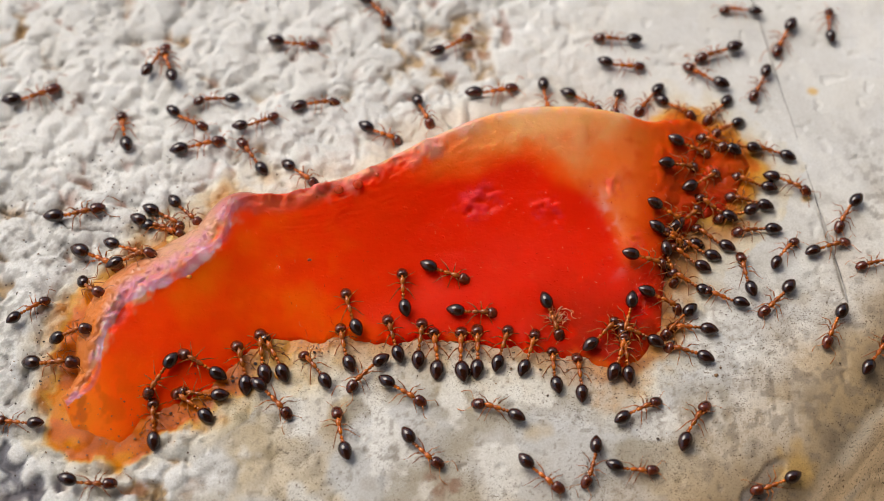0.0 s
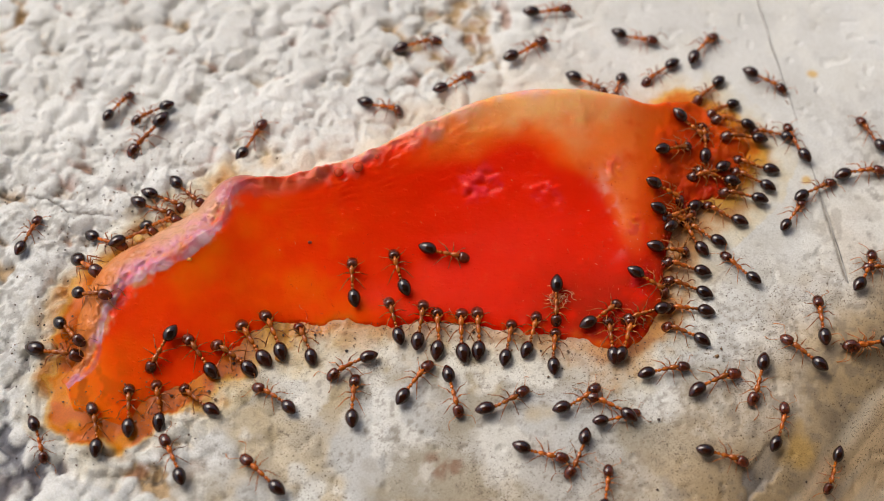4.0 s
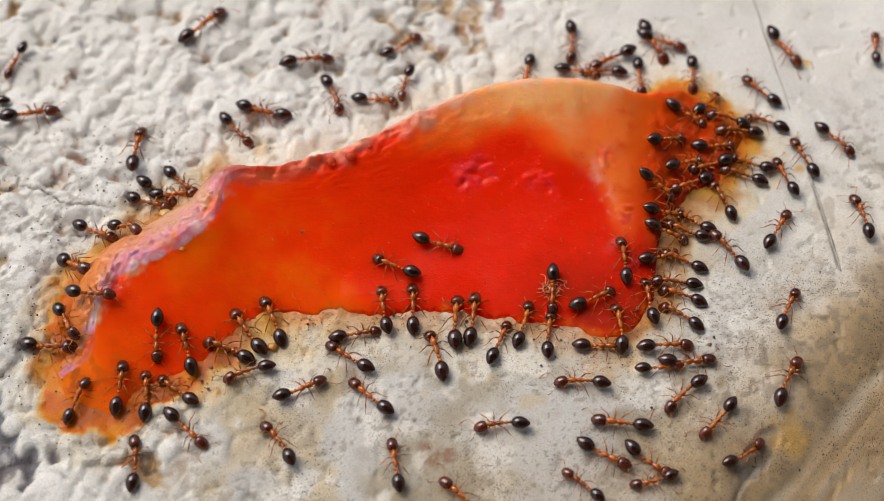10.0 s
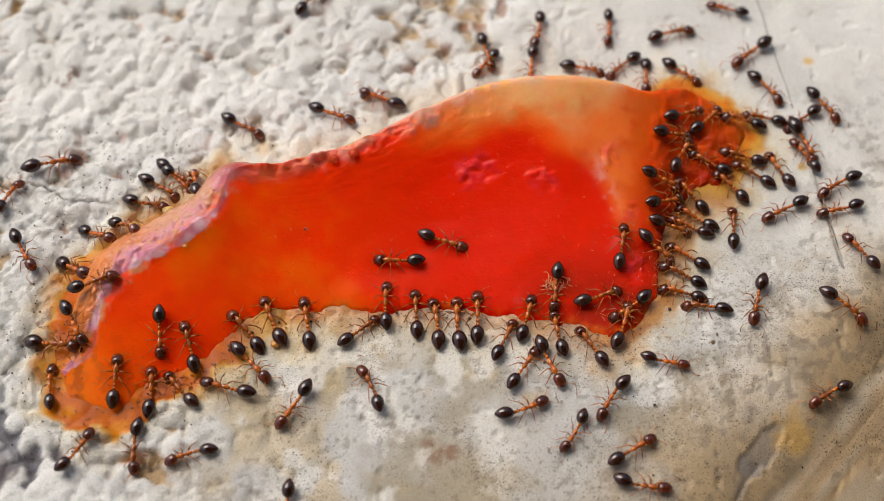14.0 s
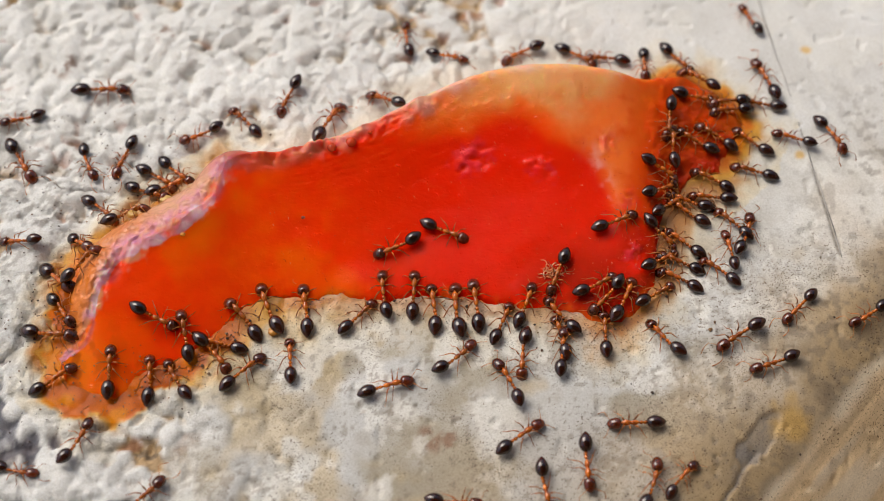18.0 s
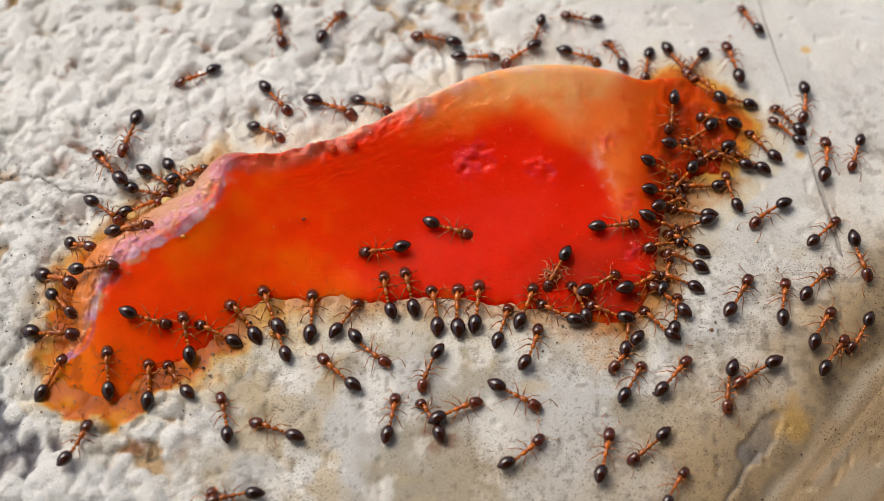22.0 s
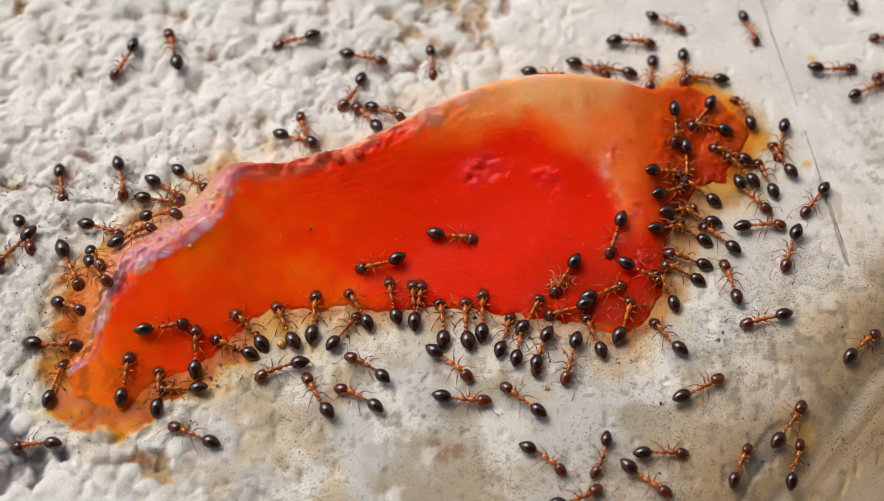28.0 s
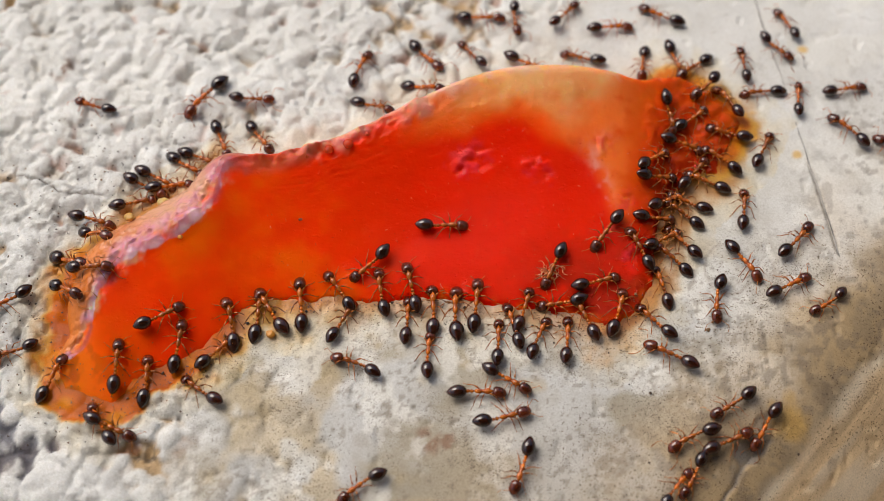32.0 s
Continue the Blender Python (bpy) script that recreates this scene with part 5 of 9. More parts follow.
    trail(feeders[32], 0.80, [(0, -21.61, -3.91, 32), (10.9, -21.34, -3.74, 32), (12.7, -10.65, 2.88, 59), (13, -10.31, 3.09, 122), (15, -10.74, 2.86, 71), (17, -11.17, 2.62, 21), (20, -11.32, 2.51, 34), (23, -12.69, 1.18, 14), (28, -11.46, 0.59, -8), (32, -11.05, 2.60, 8)], -0.06)
    trail(feeders[33], 0.80, [(0, -12.16, 2.46, -15), (6, -12.20, 2.43, -19), (9, -12.08, 2.25, -15), (13, -12.22, 2.38, -21), (17, -12.43, 0.53, 44), (20, -12.86, 0.35, -33), (23, -12.09, -0.66, 24), (28, -12.49, -0.20, 32), (32, -12.54, 1.92, 12)], -0.06)
    trail(feeders[34], 0.80, [(0, -12.57, 0.23, 15), (6, -12.86, 1.31, 25), (9, -12.76, 0.58, -22), (13, -12.64, 0.30, -35), (17, -14.18, 0.78, -31), (20, -13.58, 1.92, -76), (23, -14.04, 0.95, -24), (28, -14.17, 0.85, -22), (32, -14.15, 0.85, -21)], -0.06)
    trail(feeders[35], 0.80, [(0, -13.22, 1.32, -17), (6, -14.19, 0.77, -28), (9, -14.21, 0.82, -24), (13, -14.06, 0.77, -25), (17, -14.70, -1.13, -51), (20, -14.33, 0.78, -27), (23, -14.74, -1.07, -36), (28, -14.12, -1.20, -62), (32, -13.80, -0.41, -26)], -0.06)
    trail(feeders[36], 0.95, [(0, -14.29, 0.77, -27), (6, -14.70, -1.09, -56), (9, -14.70, -0.96, -42), (13, -14.69, -1.01, -42), (17, -15.49, -2.67, -50), (20, -14.72, -1.03, -42), (23, -15.59, -2.57, -25), (28, -15.45, -1.04, -62), (32, -14.78, -1.30, -36)], -0.06)
    trail(feeders[37], 0.80, [(0, -14.28, -1.07, -47), (6, -13.82, -2.84, -8), (9, -13.64, -2.83, -9), (13, -13.49, -2.59, 5), (17, -14.34, -1.72, 56), (20, -13.56, -2.08, 10), (23, -13.56, -2.24, -1), (28, -13.85, -2.05, -53), (32, -13.62, -2.17, -7)], -0.06)
    trail(feeders[38], 0.80, [(0, -14.76, -2.92, 0), (6, -14.87, -3.77, -59), (9, -14.76, -3.72, -61), (13, -14.42, -4.03, -63), (17, -14.67, -4.06, -68), (20, -15.57, -2.64, -26), (23, -14.78, -3.66, -59), (28, -14.98, -2.96, -37), (32, -14.60, -2.91, -41)], -0.06)
    trail(feeders[39], 0.80, [(0, -11.49, -4.85, -122), (6, -11.48, -4.44, -110), (9, -11.24, -4.43, -88), (13, -11.26, -4.42, -90), (17, -11.13, -4.26, -41), (20, -11.31, -4.02, -3), (23, -11.54, -4.15, -16), (28, -11.14, -3.92, 13), (32, -10.86, -3.79, 29)], -0.06)
    trail(feeders[40], 0.83, [(0, -10.00, -4.01, 153), (6, -9.99, -4.35, 117), (9, -10.14, -4.38, 107), (13, -10.13, -4.39, 107), (17, -10.21, -4.44, 102), (20, -10.21, -4.43, 102), (23, -10.17, -4.44, 102), (28, -10.08, -4.57, 92), (32, -10.30, -4.74, 81)], -0.06)
    trail(feeders[41], 0.90, [(0, -8.27, -3.79, 106), (6, -8.82, -4.45, 159), (9, -8.81, -4.59, 164), (13, -8.05, -3.70, 132), (17, -8.07, -3.66, 133), (20, -8.07, -3.71, 131), (23, -8.12, -3.64, 131), (28, -8.16, -3.64, 134), (32, -8.40, -3.71, 102)], -0.06)
    trail(feeders[42], 0.91, [(0, -7.48, -3.30, 97), (6, -8.07, -3.68, 128), (9, -8.07, -3.67, 128), (13, -7.01, -3.20, 114), (17, -7.06, -3.17, 113), (20, -7.03, -3.18, 113), (23, -6.99, -3.18, 112), (28, -6.73, -3.39, 113), (32, -6.92, -3.22, 122)], -0.06)
    trail(feeders[43], 0.88, [(0, -7.06, -3.39, 120), (6, -7.08, -3.13, 114), (9, -7.05, -3.05, 117), (13, -5.49, -3.27, 102), (17, -5.51, -3.06, 99), (20, -5.20, -3.51, 99), (23, -5.19, -3.27, 86), (28, -5.38, -3.00, 87), (32, -5.52, -2.89, 96)], -0.06)
    trail(feeders[44], 0.80, [(0, -2.23, -2.57, 107), (6, -2.19, -2.59, 103), (7.5, -2.65, -3.21, 56), (9, -3.11, -3.84, 9), (13, -3.14, -3.74, 34), (17, -3.12, -3.55, 45), (20, -3.16, -3.56, 46), (23, -3.89, -3.52, 58), (28, -4.03, -3.71, 54), (32, -3.74, -3.67, 60)], -0.06)
    trail(feeders[45], 0.80, [(0, 3.83, -15.51, 120), (20.7, 3.83, -15.51, 120), (22.7, -2.88, -3.68, 120), (23, -3.08, -3.33, 120), (28, -3.73, -2.70, 124), (32, -4.12, -2.36, 128)], -0.06)
    trail(feeders[46], 0.80, [(0, -3.98, -1.51, 107), (6, -3.64, -0.91, 91), (9, -2.33, -2.59, 100), (13, -2.31, -2.48, 88), (17, -2.35, -2.56, 97), (20, -2.27, -2.51, 93), (23, -2.26, -2.53, 104), (28, -2.32, -2.36, 100), (32, -2.36, -2.39, 98)], -0.06)
    trail(feeders[47], 0.80, [(0, -3.38, -15.64, 79), (20.9, -3.32, -15.33, 79), (22.7, -0.99, -2.96, 79), (23, -0.92, -2.57, 79), (28, -1.17, -2.52, 80), (32, -1.21, -3.58, 87)], -0.06)
    trail(feeders[48], 0.84, [(0, -1.05, -2.72, 84), (6, -1.03, -2.68, 81), (9, -1.07, -2.45, 88), (13, -1.12, -2.83, 96), (17, -0.96, -2.61, 80), (20, -1.37, -2.44, 105), (23, -1.34, -2.35, 102), (28, -1.42, -2.51, 94), (32, -1.14, -2.18, 103)], -0.06)
    trail(feeders[49], 0.90, [(0, -0.45, -3.09, 97), (6, -0.30, -3.00, 92), (9, -0.17, -4.66, 109), (13, -0.27, -3.31, 101), (17, -0.30, -3.10, 96), (20, -0.26, -3.05, 103), (23, -0.29, -3.12, 98), (28, -0.27, -3.23, 97), (32, -0.21, -3.12, 92)], -0.06)
    trail(feeders[50], 0.94, [(0, 0.58, -3.11, 89), (6, 0.57, -3.08, 91), (9, 0.65, -3.00, 85), (13, 0.56, -3.20, 91), (17, 0.61, -3.18, 94), (20, 0.59, -3.08, 93), (23, 0.66, -3.15, 87), (28, 0.69, -3.27, 91), (32, 0.69, -3.25, 89)], -0.06)
    trail(feeders[51], 0.89, [(0, 1.28, -3.04, 91), (6, 1.31, -3.05, 93), (9, 1.38, -2.96, 84), (13, 1.40, -3.00, 87), (17, 1.48, -2.97, 100), (20, 1.34, -3.02, 89), (23, 1.55, -2.99, 84), (28, 1.41, -2.95, 89), (32, 1.57, -2.96, 85)], -0.06)
    trail(feeders[52], 0.80, [(0, 2.34, -2.95, 72), (6, 2.55, -3.74, 80), (9, 2.48, -4.00, 68), (13, 2.58, -4.03, 65), (17, 2.63, -3.87, 64), (20, 2.46, -3.76, 74), (23, 2.57, -3.93, 72), (28, 2.35, -3.84, 74), (32, 2.40, -4.59, 87)], -0.06)
    trail(feeders[53], 0.80, [(0, 6.66, -15.56, 101), (15.2, 6.65, -15.51, 101), (16.7, 4.60, -4.96, 101), (17, 4.53, -4.56, 101), (20, 5.46, -3.62, 118), (23, 5.50, -2.74, 107), (28, 3.47, -3.00, 61), (32, 3.54, -3.17, 72)], -0.06)
    trail(feeders[54], 0.80, [(0, 4.28, -3.86, 93), (6, 4.32, -3.82, 82), (9, 4.37, -3.62, 82), (13, 4.49, -3.70, 91), (17, 4.70, -3.53, 127), (20, 4.53, -3.59, 130), (23, 4.44, -3.46, 157), (25.5, 4.12, -3.98, 112), (28, 3.80, -4.49, 67), (32, 4.09, -4.44, 65)], -0.06)
    trail(feeders[55], 0.80, [(0, 3.42, -3.17, 73), (6, 3.50, -3.21, 74), (9, 3.46, -3.26, 73), (13, 3.44, -3.10, 75), (17, 3.51, -3.04, 71), (20, 3.53, -3.05, 68), (23, 3.52, -3.07, 68), (28, 2.87, -4.22, 80), (32, 2.95, -3.89, 106)], -0.06)
    trail(feeders[56], 0.80, [(0, 7.20, -3.37, 93), (6, 6.45, -3.43, 95), (7.5, 6.62, -3.95, 34), (9, 6.79, -4.47, -28), (11, 6.29, -4.36, 49), (13, 5.78, -4.26, 126), (17, 6.26, -4.55, 97), (20, 7.21, -3.38, 74), (23, 7.47, -4.54, 86), (28, 5.74, -3.89, 112), (32, 5.83, -3.58, 115)], -0.06)
    trail(feeders[57], 0.86, [(0, 7.04, -3.26, 73), (6, 7.30, -3.39, 74), (9, 7.19, -3.34, 101), (13, 7.31, -3.35, 73), (17, 7.36, -3.14, 70), (20, 8.10, -2.02, 45), (23, 8.28, -2.33, 27), (28, 7.19, -3.21, 71), (32, 7.30, -3.30, 73)], -0.06)
    trail(feeders[58], 0.80, [(0, -1.82, -0.65, 93), (6, -2.11, -0.58, 123), (9, -2.04, -0.96, 154), (13, -2.10, -0.92, 168), (17, -1.95, -0.91, 208), (20, -2.23, -0.99, 190), (23, -2.73, -0.97, 188), (28, -3.02, -1.18, 194), (32, -2.94, -1.68, 221)], -0.06)
    trail(feeders[59], 0.80, [(0, 0.17, -0.14, -17), (6, 0.13, -0.05, -10), (9, 0.14, -0.14, -14), (13, 0.22, -0.10, -15), (17, 0.36, -0.28, -20), (20, 0.48, -0.07, -19), (23, 0.51, -0.04, -14), (28, 0.45, 0.09, -6), (32, 0.42, 0.16, 2)], -0.06)
    trail(feeders[60], 0.80, [(0, 4.38, -2.16, -71), (6, 4.48, -2.31, -96), (9, 4.57, -2.25, -92), (13, 4.53, -2.32, -95), (17, 4.67, -2.22, -107), (20, 4.68, -2.02, -120), (23, 4.57, -1.93, -119), (28, 4.63, -1.83, -122), (32, 4.60, -1.85, -115)], -0.06)
    trail(feeders[61], 0.80, [(0, 6.50, -2.45, 46), (6, 6.48, -2.43, 33), (9, 6.44, -2.29, 28), (13, 6.59, -2.36, 19), (17, 6.56, -2.36, 25), (20, 6.56, -2.26, 31), (23, 6.70, -2.24, 29), (28, 6.58, -2.22, 22), (32, 6.69, -2.23, 15)], -0.06)
    trail(feeders[62], 0.80, [(0, 8.98, -1.15, -22), (6, 8.38, -1.43, -29), (7.5, 8.47, -1.70, 15), (9, 8.56, -1.96, 59), (11, 8.07, -2.40, 137), (13, 7.58, -2.84, 214), (17, 6.71, -3.27, 217), (20, 6.44, -2.70, 252), (21.5, 6.47, -3.24, 187), (23, 6.50, -3.79, 122), (28, 4.58, -3.14, 194), (32, 4.71, -3.23, 188)], -0.06)
    trail(feeders[63], 0.80, [(0, 7.54, -2.51, 159), (6, 7.84, -2.59, 208), (7.5, 7.72, -1.68, 158), (9, 7.60, -0.78, 107), (13, 7.35, -0.22, 85), (17, 7.52, 0.64, 43), (20, 7.18, -0.27, -1), (23, 7.43, 0.31, 11), (25.5, 7.12, 0.12, -49), (28, 6.81, -0.07, -109), (32, 6.79, -0.27, -126)], -0.06)
    trail(feeders[64], 0.80, [(0, 5.97, -15.67, 80), (20.6, 5.97, -15.67, 80), (22.7, 8.48, -1.59, 48), (23, 8.55, -1.19, -25), (28, 8.09, -1.51, -22), (30, 8.11, -1.04, 47), (32, 8.13, -0.57, 116)], -0.06)
    trail(feeders[65], 0.80, [(0, 9.71, -2.19, 178), (6, 9.56, -2.12, 176), (9, 9.66, -1.98, 162), (13, 9.49, -2.05, 168), (17, 9.50, -1.94, 158), (20, 9.48, -1.87, 153), (23, 9.39, -2.03, 163), (28, 8.71, -1.85, 116), (32, 9.01, -2.09, 107)], -0.06)
    trail(feeders[66], 0.80, [(0, 14.45, -16.08, 116), (15, 14.35, -15.88, 116), (16.7, 9.05, -5.14, 121), (17, 8.87, -4.78, 131), (20, 8.48, -3.82, 125), (23, 8.54, -3.92, 136), (28, 8.59, -3.99, 126), (32, 8.50, -3.76, 134)], -0.06)
    trail(feeders[67], 0.80, [(0, 4.01, -15.88, 70), (14.5, 4.01, -15.88, 70), (16.7, 9.14, -1.78, 48), (17, 9.28, -1.41, -5), (18.5, 9.09, -0.79, 65), (20, 8.91, -0.17, 136), (23, 9.12, -0.56, 206), (28, 9.63, -0.55, 163), (30, 9.55, -0.33, 99), (32, 9.48, -0.12, 34)], -0.06)
    trail(feeders[68], 0.80, [(0, 10.28, 3.09, 41), (6, 9.82, 1.49, 34), (9, 9.61, 0.67, -16), (13, 9.69, 0.75, -16), (17, 9.66, 1.42, 36), (20, 9.56, 1.68, 41), (23, 9.82, 1.63, 25), (28, 9.85, 1.71, 23), (32, 9.68, 1.73, 32)], -0.06)
    trail(feeders[69], 0.80, [(0, 9.23, 0.37, -73), (3, 9.37, 0.43, -19), (6, 9.51, 0.49, 34), (9, 9.42, -0.12, 31), (13, 8.90, -0.43, -30), (17, 9.20, -0.26, -43), (20, 9.18, -0.08, -32), (23, 9.35, 0.63, -3), (28, 9.33, 0.90, 23), (32, 9.23, 0.77, 6)], -0.06)
    trail(feeders[70], 0.80, [(0, 9.40, 2.83, -21), (6, 9.32, 3.00, -17), (9, 9.24, 2.64, -30), (13, 9.35, 2.91, -14), (17, 9.37, 2.76, -22), (20, 9.43, 3.07, -22), (23, 9.35, 2.81, -12), (28, 9.30, 3.28, 10), (32, 9.19, 3.49, 36)], -0.06)
    trail(feeders[71], 0.80, [(0, 9.47, 1.79, -20), (6, 9.58, 2.07, -2), (9, 9.60, 1.62, 1), (13, 9.50, 2.15, 17), (17, 9.39, 2.18, 31), (20, 9.33, 2.11, 22), (23, 9.50, 1.99, 8), (28, 9.50, 2.61, 29), (32, 9.36, 2.62, 11)], -0.06)
    trail(feeders[72], 0.80, [(0, 10.14, 5.28, 7), (6, 9.82, 5.21, 25), (9, 9.82, 5.11, 17), (13, 10.12, 5.31, 25), (15, 9.90, 5.14, -35), (17, 9.68, 4.97, -96), (20, 9.65, 5.48, -98), (23, 9.84, 5.44, -99), (28, 9.66, 5.28, -88), (32, 9.91, 5.44, -77)], -0.06)
    trail(feeders[73], 0.80, [(0, 11.53, 6.67, 163), (6, 12.35, 6.98, 179), (9, 12.17, 6.63, 173), (13, 12.79, 6.38, 168), (17, 12.70, 6.31, 184), (20, 11.46, 5.94, 206), (23, 11.81, 5.75, 160), (28, 11.05, 5.79, 177), (30, 11.10, 5.80, 108), (32, 11.16, 5.82, 39)], -0.06)
    trail(feeders[74], 0.80, [(0, 10.25, 1.64, 150), (6, 10.58, 1.54, 143), (9, 10.37, 1.56, 148), (13, 10.38, 1.67, 145), (17, 10.29, 1.43, 145), (20, 10.00, 2.65, 218), (23, 10.06, 2.59, 231), (28, 10.08, 3.66, 266), (30, 10.39, 4.00, 307), (32, 10.69, 4.34, 347)], -0.06)
    trail(feeders[75], 0.80, [(0, 12.43, 6.48, -172), (6, 12.67, 6.08, -179), (9, 12.70, 6.18, -175), (13, 12.87, 4.61, -187), (17, 11.56, 5.04, -212), (20, 12.02, 4.91, -210), (23, 12.18, 3.62, -197), (28, 12.39, 4.01, -230), (30, 11.71, 3.65, -271), (32, 11.03, 3.30, -311)], -0.06)
    trail(feeders[76], 0.80, [(0, 9.57, 1.99, 167), (6, 9.76, 2.60, 223), (9, 10.47, 3.20, 221), (11, 10.30, 3.12, 172), (13, 10.13, 3.03, 123), (17, 11.23, 1.80, 162), (20, 10.89, 2.45, 190), (23, 10.81, 2.51, 178), (28, 10.45, 2.84, 145), (32, 11.17, 2.85, 156)], -0.06)
    trail(feeders[77], 0.80, [(0, 11.18, 4.90, 34), (6, 11.06, 6.43, 114), (7.5, 11.56, 5.99, 48), (9, 12.07, 5.56, -17), (11, 12.10, 4.63, 58), (13, 12.14, 3.71, 134), (17, 11.47, 2.64, 132), (18.5, 11.20, 3.27, 174), (20, 10.93, 3.91, 216), (23, 11.75, 4.04, 208), (28, 11.91, 4.66, 162), (32, 11.90, 3.99, 146)], -0.06)
    trail(feeders[78], 0.80, [(0, 9.82, 1.18, 146), (6, 10.18, 1.54, 111), (9, 10.03, 1.01, 158), (13, 10.03, 1.06, 162), (17, 10.10, 1.26, 134), (20, 10.12, 1.35, 166), (23, 10.27, 1.14, 170), (28, 10.20, 1.56, 154), (32, 10.25, 1.76, 155)], -0.06)
    trail(feeders[79], 0.80, [(0, 12.89, 2.50, -173), (6, 12.10, 3.51, -205), (9, 11.86, 3.13, -237), (13, 12.19, 1.53, -276), (17, 12.18, 1.03, -244), (20, 11.24, 0.53, -185), (23, 9.97, 0.43, -152), (28, 9.82, 0.77, -208), (32, 10.01, 1.25, -216)], -0.06)
    trail(feeders[80], 0.80, [(0, 9.79, 0.05, 150), (6, 9.55, -0.28, 170), (9, 9.75, -0.36, 159), (13, 9.90, -0.22, 148), (17, 9.84, -0.16, 137), (20, 9.97, -0.05, 150), (23, 9.88, -0.19, 150), (28, 11.12, 0.58, 138), (32, 9.93, -0.05, 133)], -0.06)
    trail(feeders[81], 0.80, [(0, 9.51, -3.22, 163), (6, 9.37, -3.10, 150), (9, 9.46, -2.87, 141), (13, 10.10, -2.90, 181), (17, 11.58, -1.79, 136), (20, 10.31, -0.56, 159), (23, 9.59, -1.12, 157), (28, 9.35, -1.13, 157), (32, 9.45, -0.89, 139)], -0.06)
    trail(feeders[82], 0.80, [(0, 12.96, 4.96, 159), (6, 13.03, 4.86, 165), (9, 12.90, 4.59, 170), (13, 14.52, 4.17, 111), (17, 13.19, 4.84, 146), (20, 13.41, 5.01, 122), (23, 13.85, 4.70, 130), (28, 14.29, 4.61, 113), (32, 12.26, 5.15, 167)], -0.06)
    trail(feeders[83], 0.80, [(0, 10.68, 6.15, -12), (6, 10.79, 6.30, -38), (9, 10.91, 6.40, -26), (13, 10.53, 6.19, -3), (15, 10.85, 6.88, 52), (17, 11.17, 7.57, 106), (18.5, 11.13, 8.17, 161), (20, 11.10, 8.76, 216), (23, 11.31, 8.82, 239), (28, 11.22, 8.64, 176), (32, 12.53, 6.89, 117)], -0.06)
    trail(feeders[84], 0.80, [(0, 24.80, 11.90, -148), (11.3, 24.80, 11.90, -148), (12.7, 16.21, 6.59, -144), (13, 15.87, 6.38, -133), (17, 14.01, 6.84, -190), (20, 13.78, 6.84, -195), (23, 15.43, 5.88, -248), (25.5, 14.95, 5.50, -176), (28, 14.46, 5.13, -104), (29.3333, 14.36, 4.97, -49), (30.6667, 14.26, 4.80, 7), (32, 14.16, 4.64, 63)], -0.06)
    trail(feeders[85], 0.80, [(0, 13.98, 6.61, 162), (6, 14.03, 6.60, 167), (9, 14.05, 6.65, 159), (13, 14.06, 6.75, 164), (17, 12.28, 6.53, 190), (20, 12.34, 6.74, 212), (23, 12.74, 6.86, 150), (28, 12.91, 7.08, 110), (32, 14.08, 7.45, 186)], -0.06)
    trail(feeders[86], 0.80, [(0, 11.19, 3.65, 143), (6, 11.28, 4.33, 178), (9, 11.32, 4.10, 202), (13, 11.26, 4.18, 167), (17, 10.60, 4.64, 120), (18.5, 10.79, 4.71, 177), (20, 10.98, 4.77, 233), (23, 10.86, 4.87, 212), (28, 10.87, 6.09, 233), (32, 11.57, 7.15, 231)], -0.06)
    trail(feeders[87], 0.80, [(0, 8.88, 9.08, -126), (6, 9.46, 9.83, -145), (9, 8.90, 8.88, -86), (13, 9.03, 8.70, -94), (17, 9.07, 8.62, -94), (20, 9.12, 8.75, -87), (23, 9.18, 8.68, -107), (28, 9.10, 8.74, -99), (32, 11.26, 8.65, -140)], -0.06)
    trail(feeders[88], 0.80, [(0, 11.89, 8.53, -131), (6, 11.38, 8.73, -134), (9, 11.34, 8.87, -114), (13, 10.94, 8.91, -38), (17, 10.87, 8.99, -39), (20, 10.55, 9.04, -80), (23, 10.72, 8.99, -53), (28, 10.61, 9.03, -92), (32, 10.71, 8.97, -74)], -0.06)
    trail(feeders[89], 0.80, [(0, 7.47, 8.66, -102), (6, 7.55, 8.72, -114), (9, 6.88, 9.33, -188), (13, 7.98, 9.33, -127), (17, 7.17, 9.31, -186), (20, 7.19, 9.25, -184), (21.5, 7.60, 9.63, -226), (23, 8.00, 10.01, -268), (28, 7.22, 9.20, -192), (30, 8.19, 8.99, -146), (32, 9.15, 8.79, -99)], -0.06)
    trail(feeders[90], 0.80, [(0, 6.28, 9.03, -32), (6, 6.58, 9.13, -25), (9, 6.42, 9.24, -9), (13, 6.56, 9.27, -9), (17, 6.42, 9.27, -31), (20, 6.28, 9.39, -25), (23, 6.59, 9.35, -20), (28, 6.63, 9.19, -22), (29.3333, 6.49, 9.26, -81), (30.6667, 6.36, 9.33, -139), (32, 6.23, 9.40, -198)], -0.06)
    trail(feeders[91], 0.80, [(0, 6.16, 19.06, -103), (7.3, 6.16, 19.06, -103), (8.7, 3.91, 9.21, -103), (9, 3.82, 8.82, -103), (13, 4.02, 9.09, -85), (17, 3.36, 9.25, -159), (20, 3.67, 9.54, -131), (23, 3.30, 9.19, -149), (25.5, 3.97, 8.99, -78), (28, 4.63, 8.78, -6), (32, 4.19, 8.85, -24)], -0.06)
